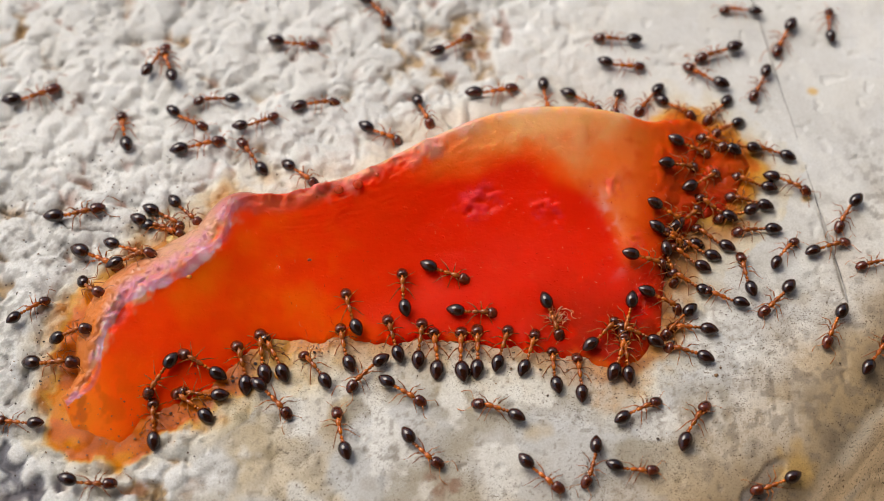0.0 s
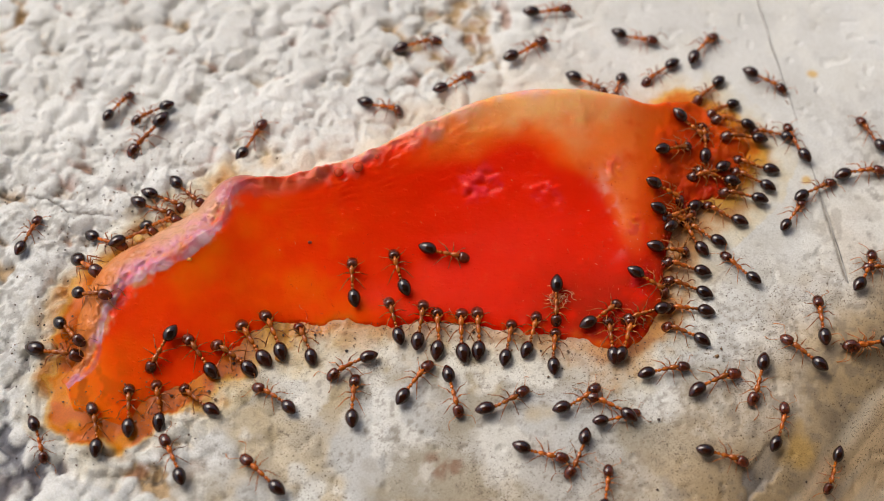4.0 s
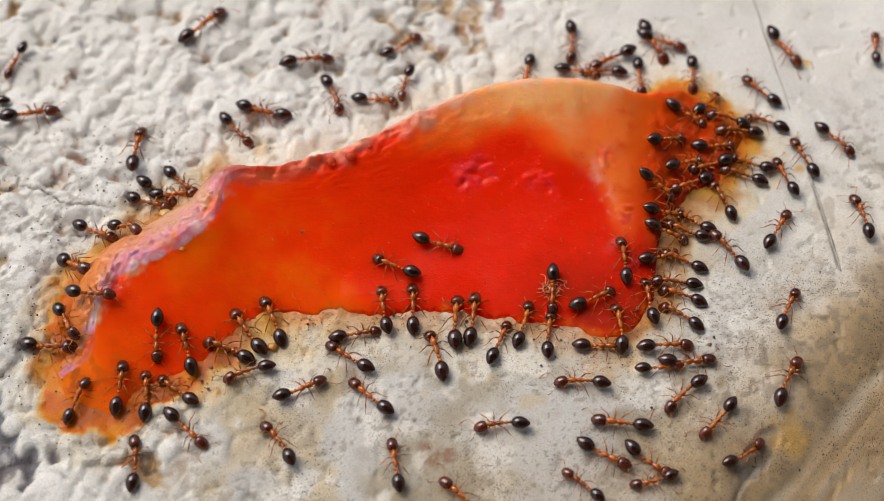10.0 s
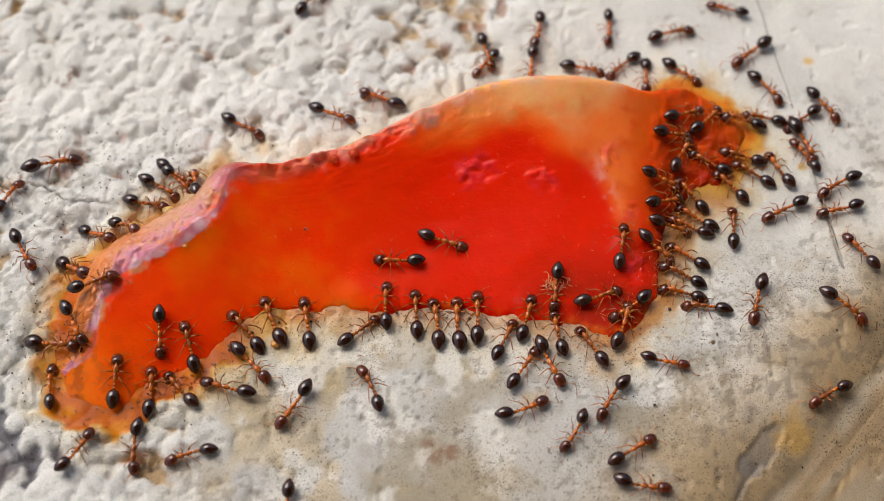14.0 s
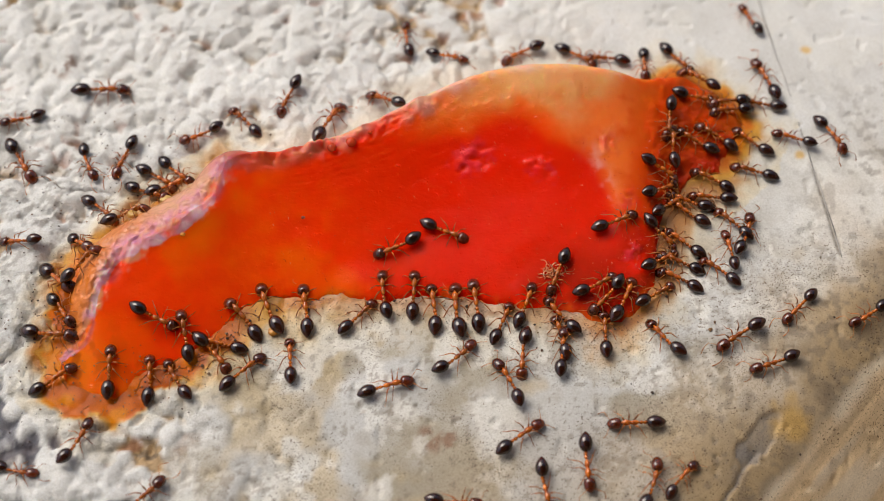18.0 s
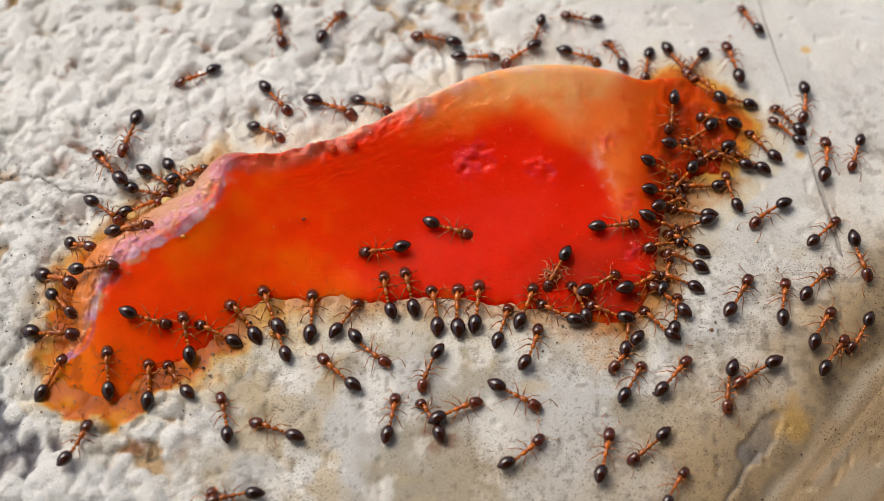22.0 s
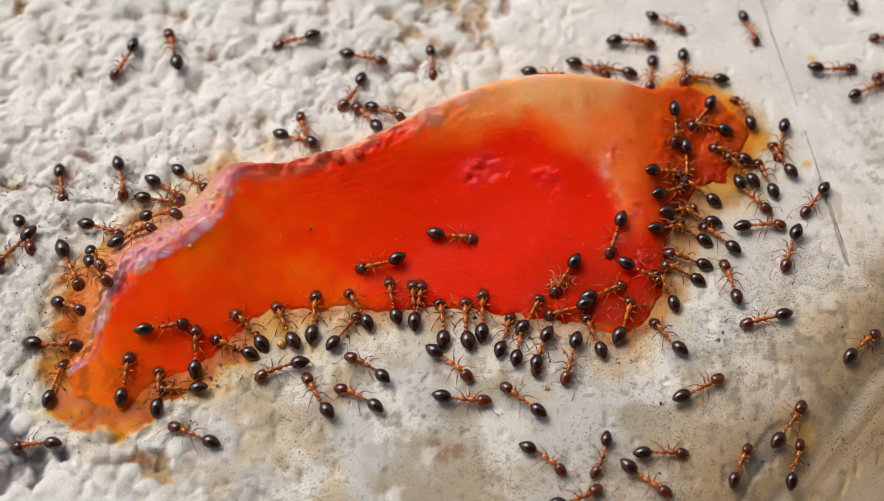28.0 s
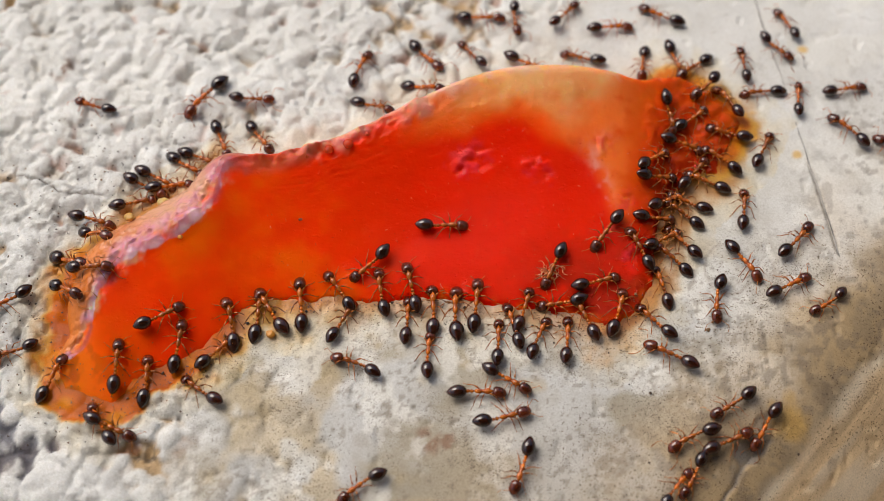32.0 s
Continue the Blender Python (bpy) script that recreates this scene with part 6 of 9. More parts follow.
    trail(feeders[92], 0.83, [(0, -11.53, -6.20, 95), (6, -12.66, -6.40, 91), (9, -12.54, -6.09, 83), (13, -12.80, -5.79, 86), (17, -12.96, -5.93, 89), (20, -13.06, -5.84, 90), (23, -13.13, -5.89, 98), (28, -12.70, -5.73, 82), (32, -12.67, -5.60, 86)], -0.06)
    trail(feeders[93], 0.83, [(0, -10.25, -5.55, 146), (6, -11.58, -6.23, 93), (9, -11.57, -6.20, 96), (13, -11.49, -6.16, 92), (17, -11.48, -6.12, 93), (20, -11.38, -6.26, 97), (23, -11.56, -6.20, 93), (28, -11.42, -6.13, 93), (32, -11.50, -6.08, 88)], -0.06)
    trail(feeders[94], 0.80, [(0, -9.96, -5.24, 175), (6, -10.09, -6.30, 134), (9, -10.56, -6.18, 143), (13, -10.51, -6.19, 137), (17, -10.54, -6.28, 120), (20, -10.44, -6.27, 124), (23, -10.61, -6.21, 129), (28, -10.77, -6.42, 176), (32, -9.52, -6.74, 143)], -0.06)
    trail(feeders[95], 0.80, [(0, -20.45, -9.45, 29), (16, -20.33, -9.38, 29), (16.7, -15.31, -6.55, 29), (17, -14.96, -6.35, 29), (20, -15.16, -6.07, 52), (23, -15.23, -5.98, 67), (28, -15.42, -5.77, 76), (32, -15.07, -6.02, 66)], -0.06)
    trail(feeders[96], 0.80, [(0, -0.99, -15.65, 127), (14.9, -1.18, -15.39, 127), (16.7, -8.73, -5.33, 140), (17, -8.97, -5.01, 172), (20, -9.02, -4.54, 152), (23, -9.19, -4.32, 159), (28, -8.80, -4.49, 159), (30, -8.70, -4.75, 101), (32, -8.60, -5.01, 44)], -0.06)
    trail(feeders[97], 0.80, [(0, -21.66, -2.13, 26), (20.2, -21.52, -2.06, 26), (22.7, -6.27, 5.32, 26), (23, -5.91, 5.50, 26), (28, -6.25, 5.24, -14), (32, -7.56, 4.84, -54)], -0.06)
    trail(feeders[98], 0.80, [(0, -11.76, 2.83, -31), (6, -11.78, 2.93, -23), (9, -11.80, 2.79, -35), (13, -11.80, 2.87, -32), (17, -11.77, 2.82, -29), (20, -11.86, 2.74, -41), (23, -11.82, 2.88, -31), (28, -11.74, 2.80, -35), (32, -9.94, 3.98, -28)], -0.06)
    trail(feeders[99], 0.80, [(0, 12.70, 4.02, 168), (6, 12.91, 4.33, 152), (9, 12.74, 3.89, 166), (13, 13.02, 4.02, 144), (17, 13.13, 3.36, 165), (20, 13.17, 3.60, 158), (23, 12.86, 4.06, 144), (28, 13.55, 3.70, 109), (32, 12.89, 1.62, 82)], -0.06)
    trail(feeders[100], 0.80, [(0, -8.37, 18.52, -65), (17.9, -8.23, 18.23, -65), (19.7, -2.88, 6.84, -56), (20, -2.71, 6.48, -35), (23, -2.78, 6.45, -27), (28, -2.46, 6.55, -29), (32, -2.58, 6.46, -20)], -0.06)
    trail(feeders[101], 0.88, [(0, -7.83, -15.25, 87), (30.1, -7.82, -15.12, 87), (31.7, -7.25, -3.77, 87), (32, -7.23, -3.37, 87)], -0.06)
    trail(feeders[102], 0.80, [(0, -1.51, -15.53, 84), (30.3, -1.51, -15.53, 84), (31.7, -0.43, -5.49, 84), (32, -0.39, -5.09, 84)], -0.06)
    trail(feeders[103], 0.80, [(0, 4.15, -15.68, 85), (30.2, 4.15, -15.63, 85), (31.7, 5.12, -4.92, 85), (32, 5.15, -4.53, 85)], -0.06)
    trail(feeders[104], 0.80, [(0, -14.90, 19.00, -68), (29.5, -14.90, 19.00, -68), (31.7, -9.38, 5.05, -68), (32, -9.23, 4.68, -68)], -0.06)
    trail(feeders[105], 0.80, [(0, -7.08, 18.85, -59), (29.9, -6.92, 18.58, -59), (31.7, -0.53, 7.74, -46), (32, -0.33, 7.39, -14)], -0.06)
    trail(feeders[106], 0.80, [(0, -8.54, -15.70, 121), (30.5, -8.54, -15.70, 121), (31.7, -13.07, -8.28, 121), (32, -13.28, -7.94, 121)], -0.06)
    trail(idlers[0], 0.72, [(0, 13.49, 14.60, 178), (0.3, 13.22, 14.90, 146), (1.4, 7.79, 20.77, 133), (32, 7.79, 20.77, 133)])
    trail(idlers[1], 0.71, [(0, 14.30, 1.59, 48), (0.3, 14.68, 1.72, 27), (1.5, 22.96, 4.39, 18), (32, 22.96, 4.39, 18)])
    trail(idlers[2], 0.87, [(0, -12.66, 11.00, 112), (0.3, -12.81, 11.37, 112), (1.7, -16.63, 20.72, 112), (32, -16.63, 20.72, 112)])
    trail(idlers[3], 0.88, [(0, -14.37, 7.66, 104), (0.3, -14.47, 8.04, 104), (2.1, -17.51, 20.26, 104), (32, -17.58, 20.56, 104)])
    trail(idlers[4], 0.82, [(0, -13.08, 11.35, 67), (0.3, -12.92, 11.72, 67), (1.7, -9.00, 21.03, 67), (32, -9.00, 21.03, 67)])
    trail(walkers[0], 0.87, [(0, -10.67, 6.65, 16), (0.3, -10.48, 7.00, 47), (2.6, -2.81, 20.70, 61), (32, -2.81, 20.70, 61)])
    trail(idlers[5], 0.95, [(0, -18.35, 9.46, 16), (0.3, -18.16, 9.81, 47), (2.1, -11.96, 20.76, 60), (32, -11.81, 21.04, 61)])
    trail(walkers[1], 0.76, [(0, -8.17, 7.68, 19), (0.3, -7.99, 8.04, 50), (2.4, -1.72, 20.89, 64), (32, -1.72, 20.89, 64)])
    trail(idlers[6], 0.76, [(0, 17.77, 14.09, 84), (0.3, 17.80, 14.48, 84), (1.1, 18.43, 20.82, 84), (32, 18.45, 21.05, 84)])
    trail(idlers[7], 0.84, [(0, -6.79, 12.14, -7), (0.3, -6.64, 12.51, 46), (1.5, -3.38, 20.58, 68), (32, -3.38, 20.58, 68)])
    trail(idlers[8], 0.80, [(0, 7.57, 12.60, 176), (1, 3.29, 12.65, 228), (1.3, 3.07, 12.98, 155), (2.5, -1.72, 20.25, 123), (32, -1.72, 20.25, 123)])
    trail(walkers[2], 0.87, [(0, -3.19, 14.04, -51), (0.7, -1.06, 9.59, -42), (1, -0.89, 9.23, 11), (1.3, -0.66, 9.56, 42), (3.1, 6.45, 19.94, 55), (32, 6.63, 20.20, 56)])
    trail(idlers[9], 0.87, [(0, 12.18, 11.87, -157), (1, 8.69, 13.81, -174), (1.3, 8.46, 14.13, -216), (2.4, 3.72, 20.58, -234), (32, 3.72, 20.58, -234)])
    trail(walkers[3], 0.88, [(0, 15.42, 12.78, -117), (1, 13.42, 9.05, -122), (1.5, 14.52, 10.02, -76), (2, 15.62, 10.99, -31), (2.3, 15.96, 10.78, -31), (3.5, 23.40, 6.27, -31), (32, 23.40, 6.27, -31)])
    trail(idlers[10], 0.80, [(0, -11.38, 7.78, 332), (0.5, -11.46, 7.91, 404), (1, -11.53, 8.04, 475), (2, -14.15, 9.98, 467), (2.5, -14.92, 10.09, 514), (3, -15.69, 10.20, 561), (3.3, -16.06, 10.05, 561), (4.5, -24.17, 6.90, 561), (32, -24.17, 6.90, 561)])
    trail(walkers[4], 0.71, [(0, -16.95, -1.48, 37), (0.5, -17.58, 0.64, 107), (1, -18.21, 2.76, 178), (1.33333, -18.84, 4.12, 118), (1.66667, -19.47, 5.49, 58), (2, -20.10, 6.85, -2), (3, -16.37, 7.48, 77), (6, -10.58, 9.33, 13), (6.3, -10.37, 9.67, 44), (8, -3.94, 19.77, 57), (32, -3.82, 19.96, 58)])
    trail(walkers[5], 0.71, [(0, 22.04, -1.34, -136), (0.9, 21.87, -1.50, -136), (1.7, 17.27, -5.91, -136), (2, 16.98, -6.18, -136), (3, 15.63, -8.03, -126), (6, 14.39, -9.44, -64), (6.3, 14.56, -9.80, -64), (6.9, 16.86, -14.43, -64), (32, 16.87, -14.46, -64)])
    trail(walkers[6], 0.75, [(0, -10.48, 9.01, 184), (1, -10.00, 8.90, 168), (1.5, -10.35, 8.45, 218), (2, -10.69, 7.99, 269), (3, -12.32, 7.66, 216), (6, -14.46, 6.96, 189), (6.5, -14.83, 7.26, 261), (7, -15.20, 7.56, 333), (7.3, -15.47, 7.26, 259), (8.8, -22.70, -0.70, 228), (32, -22.73, -0.73, 228)])
    trail(walkers[7], 0.84, [(0, 22.16, -1.86, 126), (1.9, 22.02, -1.67, 125), (2.7, 18.30, 3.50, 90), (2.85, 18.18, 3.66, 48), (3, 18.06, 3.82, 6), (6, 18.01, 5.89, 16), (7, 17.10, 6.54, 85), (7.3, 17.14, 6.94, 85), (9.1, 18.34, 19.46, 85), (32, 18.37, 19.78, 85)])
    trail(idlers[11], 0.78, [(0, 5.64, -8.21, -107), (1, 4.69, -9.34, -134), (1.5, 5.13, -9.30, -208), (2, 5.57, -9.27, -282), (2.33333, 5.50, -8.91, -223), (2.66667, 5.42, -8.54, -165), (3, 5.35, -8.18, -106), (6, 4.49, -9.90, -135), (7, 2.48, -9.89, -191), (7.3, 2.22, -10.19, -149), (8, -1.58, -14.53, -132), (32, -1.67, -14.63, -131)])
    trail(walkers[8], 0.73, [(0, 13.09, -14.77, 141), (0.9, 12.91, -14.63, 142), (1.7, 7.96, -10.62, 155), (2, 7.64, -10.37, 186), (2.5, 6.87, -9.97, 142), (3, 6.09, -9.58, 99), (6, 6.30, -9.80, 73), (7, 5.21, -9.04, 62), (7.3, 5.51, -9.31, -12), (8.2, 10.58, -14.10, -42), (32, 10.81, -14.32, -43)])
    trail(walkers[9], 0.77, [(0, 16.27, 1.80, 378), (1, 17.82, 2.52, 400), (2, 17.81, 4.73, 439), (3, 18.86, 6.19, 486), (6, 17.70, 7.65, 442), (6.5, 17.11, 7.17, 495), (7, 16.53, 6.70, 547), (7.15, 16.65, 6.54, 589), (7.3, 16.77, 6.38, 631), (8.5, 22.05, -0.53, 667), (32, 22.05, -0.53, 667)])
    trail(walkers[10], 0.71, [(0, 21.04, -6.97, 128), (1.3, 21.04, -6.97, 128), (2.7, 14.77, 0.95, 92), (2.85, 14.65, 1.11, 50), (3, 14.52, 1.26, 8), (4.5, 14.91, 3.12, 73), (6, 15.29, 4.97, 138), (6.5, 14.79, 4.26, 189), (7, 14.30, 3.56, 240), (7.3, 14.58, 3.28, 293), (8.7, 21.74, -3.85, 315), (32, 21.74, -3.85, 315)])
    trail(walkers[11], 0.75, [(0, 7.43, -8.25, -5), (0.5, 8.21, -8.45, 41), (1, 8.98, -8.65, 86), (2, 10.17, -7.49, 34), (3, 13.27, -6.59, 17), (4, 13.15, -6.99, 72), (5, 13.04, -7.40, 126), (6, 12.92, -7.80, 180), (7, 12.53, -8.16, 204), (7.3, 12.30, -8.49, 225), (8.2, 8.22, -14.15, 234), (32, 8.03, -14.41, 234)])
    trail(walkers[12], 0.84, [(0, 11.44, 10.64, 146), (0.5, 9.75, 11.42, 83), (1, 8.07, 12.19, 19), (2, 10.98, 10.73, -28), (3, 11.62, 10.81, 7), (4.5, 11.78, 11.83, 74), (6, 11.94, 12.86, 141), (7, 11.93, 13.37, 130), (7.3, 11.68, 13.68, 130), (8.4, 6.56, 19.83, 130), (32, 6.56, 19.83, 130)])
    trail(walkers[13], 0.80, [(0, 15.73, -2.22, -118), (1, 14.59, -6.01, -94), (1.33333, 14.88, -5.68, -39), (1.66667, 15.16, -5.34, 16), (2, 15.45, -5.01, 70), (3, 15.51, -4.23, 109), (4.5, 13.61, -3.82, 153), (6, 11.71, -3.41, 196), (6.5, 13.20, -3.12, 128), (7, 14.69, -2.84, 59), (7.3, 15.04, -2.64, 38), (8.5, 22.64, 1.59, 29), (32, 22.64, 1.59, 29)])
    trail(walkers[14], 0.87, [(0, 22.57, 1.03, -145), (5.8, 22.31, 0.84, -145), (6.7, 16.57, -3.13, -136), (7, 16.24, -3.35, -115), (7.3, 16.07, -3.72, -115), (9, 10.95, -14.54, -115), (32, 10.86, -14.75, -115)])
    trail(walkers[15], 0.76, [(0, -21.90, -4.41, 55), (2, -21.82, -4.30, 55), (2.7, -18.52, 0.43, 64), (3, -18.29, 0.75, 85), (6, -15.86, 2.71, 45), (7, -17.61, 0.95, 80), (8, -17.22, 3.81, 79), (8.3, -17.58, 3.99, 132), (9.2, -23.86, 7.03, 153), (32, -24.15, 7.17, 154)])
    trail(idlers[12], 0.71, [(0, 17.90, 0.98, 195), (1, 18.02, 0.97, 156), (2, 18.49, 1.30, 202), (3, 17.87, -0.11, 181), (6, 18.53, -0.11, 183), (7, 18.50, -0.33, 183), (8, 18.05, -2.08, 230), (8.3, 18.28, -2.41, 283), (8.9, 21.28, -6.62, 305), (32, 21.29, -6.65, 305)])
    trail(walkers[16], 0.78, [(0, 8.10, 11.10, -5), (1, 8.11, 11.28, -7), (2, 8.10, 11.23, -33), (3, 8.13, 11.38, 7), (6, 10.26, 12.37, -55), (7, 11.04, 11.36, -88), (7.5, 10.61, 10.82, -144), (8, 10.17, 10.29, -200), (8.3, 10.01, 10.65, -232), (9.6, 6.09, 19.20, -245), (32, 6.09, 19.20, -245)])
    trail(walkers[17], 0.90, [(0, 3.05, 19.29, 239), (6.6, 3.05, 19.29, 239), (7.7, -1.08, 12.44, 221), (8, -1.28, 12.09, 179), (8.3, -1.56, 12.38, 147), (9.6, -8.09, 19.15, 134), (32, -8.09, 19.15, 134)])
    trail(walkers[18], 0.92, [(0, -15.54, 3.08, 12), (1, -16.58, 5.51, 28), (2, -16.44, 5.53, 55), (2.5, -15.26, 5.54, -13), (3, -14.09, 5.56, -81), (4.5, -12.92, 6.44, -136), (6, -11.75, 7.31, -191), (7, -14.47, 10.78, -237), (8, -14.63, 12.00, -239), (9, -15.15, 13.61, -257), (9.3, -15.24, 14.00, -257), (9.9, -16.39, 19.04, -257), (32, -16.40, 19.07, -257)])
    trail(walkers[19], 0.83, [(0, 13.50, -1.00, 225), (0.5, 12.93, -1.64, 294), (1, 12.37, -2.28, 363), (1.5, 12.96, -3.32, 310), (2, 13.55, -4.36, 256), (3, 13.35, -4.72, 282), (4.5, 11.83, -5.90, 237), (6, 10.32, -7.08, 191), (6.5, 10.48, -6.81, 124), (7, 10.64, -6.54, 57), (8, 11.53, -4.28, 76), (8.5, 10.23, -4.33, 129), (9, 8.93, -4.38, 183), (9.25, 8.93, -4.38, 233), (9.5, 8.93, -4.38, 283), (9.75, 9.08, -4.38, 323), (10, 9.23, -4.37, 363), (10.3, 9.33, -4.36, 363), (12.1, 21.90, -3.78, 363), (32, 22.21, -3.77, 363)])
    trail(walkers[20], 0.95, [(0, -24.04, 8.80, -6), (7.3, -24.04, 8.80, -6), (8.7, -14.00, 7.73, -6), (9, -13.60, 7.68, -6), (9.3, -13.36, 8.01, 36), (11.3, -5.35, 19.00, 54), (32, -5.35, 19.00, 54)])
    trail(walkers[21], 0.84, [(0, 6.93, -14.44, 127), (0.9, 6.79, -14.25, 127), (1.7, 2.96, -9.16, 127), (2, 2.72, -8.84, 127), (2.5, 2.43, -7.87, 81), (3, 2.14, -6.90, 35), (6, 3.20, -5.56, 16), (7, 3.95, -4.91, 51), (8, 5.57, -5.54, 61), (9, 4.98, -5.48, 4), (9.3, 5.38, -5.45, 4), (11.7, 21.67, -4.25, 4), (32, 21.74, -4.25, 4)])
    trail(walkers[22], 0.89, [(0, -14.82, 19.15, -54), (7.5, -14.82, 19.15, -54), (8.7, -9.67, 12.14, -40), (9, -9.43, 11.82, -9), (10, -5.75, 9.85, 9), (10.3, -5.61, 10.22, 51), (11.6, -2.23, 18.99, 69), (32, -2.23, 18.99, 69)])
    trail(walkers[23], 0.84, [(0, 0.38, 12.19, 35), (1, 1.23, 12.82, 49), (2, 3.84, 12.72, -10), (3, 3.67, 13.17, 29), (6, 7.17, 13.15, -16), (7, 7.16, 13.02, 22), (8, 8.30, 11.53, 42), (9, 7.95, 11.41, 50), (10, 10.24, 10.88, -22), (10.3, 10.61, 10.73, -22), (12.4, 23.90, 5.45, -22), (32, 23.90, 5.45, -22)])
    trail(walkers[24], 0.78, [(0, 12.65, -8.61, -158), (1, 11.55, -8.80, -143), (2, 11.28, -8.79, -80), (3, 10.89, -8.56, -18), (6, 10.94, -8.31, -12), (6.5, 11.22, -8.05, -75), (7, 11.50, -7.79, -137), (8, 9.23, -6.61, -139), (9, 9.97, -6.20, -122), (10, 10.75, -7.59, -133), (10.3, 10.48, -7.88, -133), (11.6, 4.05, -14.74, -133), (32, 4.05, -14.74, -133)])
    trail(walkers[25], 0.71, [(0, -15.64, 19.00, -111), (8.4, -15.64, 19.00, -111), (9.7, -19.00, 10.22, -111), (10, -19.14, 9.85, -111), (10.3, -19.38, 9.52, -121), (11.1, -23.11, 4.37, -126), (32, -23.25, 4.18, -126)])
    trail(idlers[13], 0.71, [(0, -22.64, 2.03, 67), (9, -22.59, 2.15, 68), (9.7, -20.37, 7.47, 99), (10, -20.21, 7.84, 172), (10.3, -20.61, 7.89, 172), (10.6, -23.68, 8.31, 172), (32, -23.68, 8.31, 172)])
    trail(walkers[26], 0.71, [(0, 0.98, 19.14, -103), (8.2, 0.97, 19.09, -103), (9.7, -1.48, 8.62, -103), (10, -1.57, 8.23, -103), (10.25, -1.57, 8.23, -53), (10.5, -1.57, 8.23, -3), (10.75, -1.53, 8.38, 37), (11, -1.50, 8.52, 77), (11.3, -1.48, 8.62, 77), (12.8, 0.97, 19.09, 77), (32, 0.98, 19.14, 77)])
    trail(walkers[27], 0.83, [(0, 5.45, 19.46, -126), (6, 5.32, 19.27, -126), (7.7, -1.70, 9.57, -130), (8, -1.93, 9.25, -141), (8.5, -2.92, 9.53, -96), (9, -3.91, 9.81, -51), (10, -4.60, 7.61, -69), (10.5, -5.88, 8.13, -127), (11, -7.17, 8.65, -184), (11.3, -7.57, 8.67, -184), (13.8, -24.47, 9.91, -184), (32, -24.62, 9.92, -184)])
    trail(walkers[28], 0.86, [(0, 2.23, 9.54, 11), (0.5, 2.41, 9.49, 72), (1, 2.58, 9.44, 132), (2, 1.18, 10.49, 70), (3, 1.47, 10.35, 26), (6, 8.23, 12.09, 49), (7, 7.93, 11.58, 52), (7.33333, 8.60, 11.76, 107), (7.66667, 9.27, 11.93, 162), (8, 9.94, 12.10, 217), (9, 7.47, 12.10, 159), (10, 7.53, 9.90, 209), (11, 8.20, 12.10, 145), (11.3, 7.94, 12.41, 135), (12.5, 2.30, 19.03, 130), (32, 2.30, 19.03, 130)])
    trail(walkers[29], 0.78, [(0, 7.76, -5.73, 26), (1, 7.40, -6.02, 31), (2, 7.77, -6.33, 89), (3, 8.72, -4.74, 37), (6, 8.96, -5.37, 1), (7, 10.96, -2.50, 17), (7.33333, 11.71, -2.18, -36), (7.66667, 12.45, -1.86, -89), (8, 13.19, -1.54, -143), (9, 11.59, -5.01, -106), (9.33333, 12.47, -4.17, -50), (9.66667, 13.34, -3.33, 5), (10, 14.21, -2.48, 61), (11, 15.44, -0.75, 39), (11.3, 15.81, -0.59, 28), (12.4, 23.12, 2.65, 24), (32, 23.12, 2.65, 24)])
    trail(walkers[30], 0.95, [(0, -23.61, 6.00, 10), (9.2, -23.56, 6.00, 10), (10.7, -12.97, 7.84, 10), (11, -12.57, 7.91, 10), (11.3, -12.43, 8.28, 52), (12.9, -8.51, 18.95, 70), (32, -8.47, 19.08, 70)])
    trail(walkers[31], 0.78, [(0, -6.83, 20.00, -64), (1, -6.73, 19.80, -64), (2.7, -1.58, 8.99, -37), (3, -1.40, 8.63, 26), (6, 4.14, 9.77, 61), (6.5, 3.81, 9.86, 138), (7, 3.48, 9.94, 215), (8, 1.74, 10.03, 201), (9, -0.97, 9.31, 202), (9.33333, -1.16, 9.79, 147), (9.66667, -1.35, 10.26, 91), (10, -1.53, 10.74, 36), (10.5, 0.49, 11.15, -26), (11, 2.51, 11.56, -87), (12, 1.99, 10.64, -77), (12.25, 1.99, 10.64, -27), (12.5, 1.99, 10.64, 23), (12.75, 1.96, 10.79, 63), (13, 1.93, 10.94, 103), (13.3, 1.91, 11.04, 103), (14.4, 0.16, 18.84, 103), (32, 0.16, 18.84, 103)])
    trail(walkers[32], 0.86, [(0, 9.82, -6.22, 57), (1, 9.48, -6.18, 33), (2, 8.95, -6.38, 39), (3, 10.48, -5.15, 29), (6, 11.11, -5.82, 17), (7, 12.09, -4.09, 9), (8, 12.99, -4.24, -11), (8.5, 13.39, -5.17, -70), (9, 13.78, -6.10, -129), (9.33333, 13.80, -5.92, -186), (9.66667, 13.82, -5.74, -243), (10, 13.84, -5.57, -300), (11, 12.83, -2.35, -302), (12, 12.20, 0.37, -245), (12.25, 12.20, 0.37, -195), (12.5, 12.20, 0.37, -145), (12.75, 12.27, 0.24, -105), (13, 12.33, 0.10, -65), (13.3, 12.53, 0.14, -44), (14.8, 21.31, -6.07, -35), (32, 21.35, -6.09, -35)])
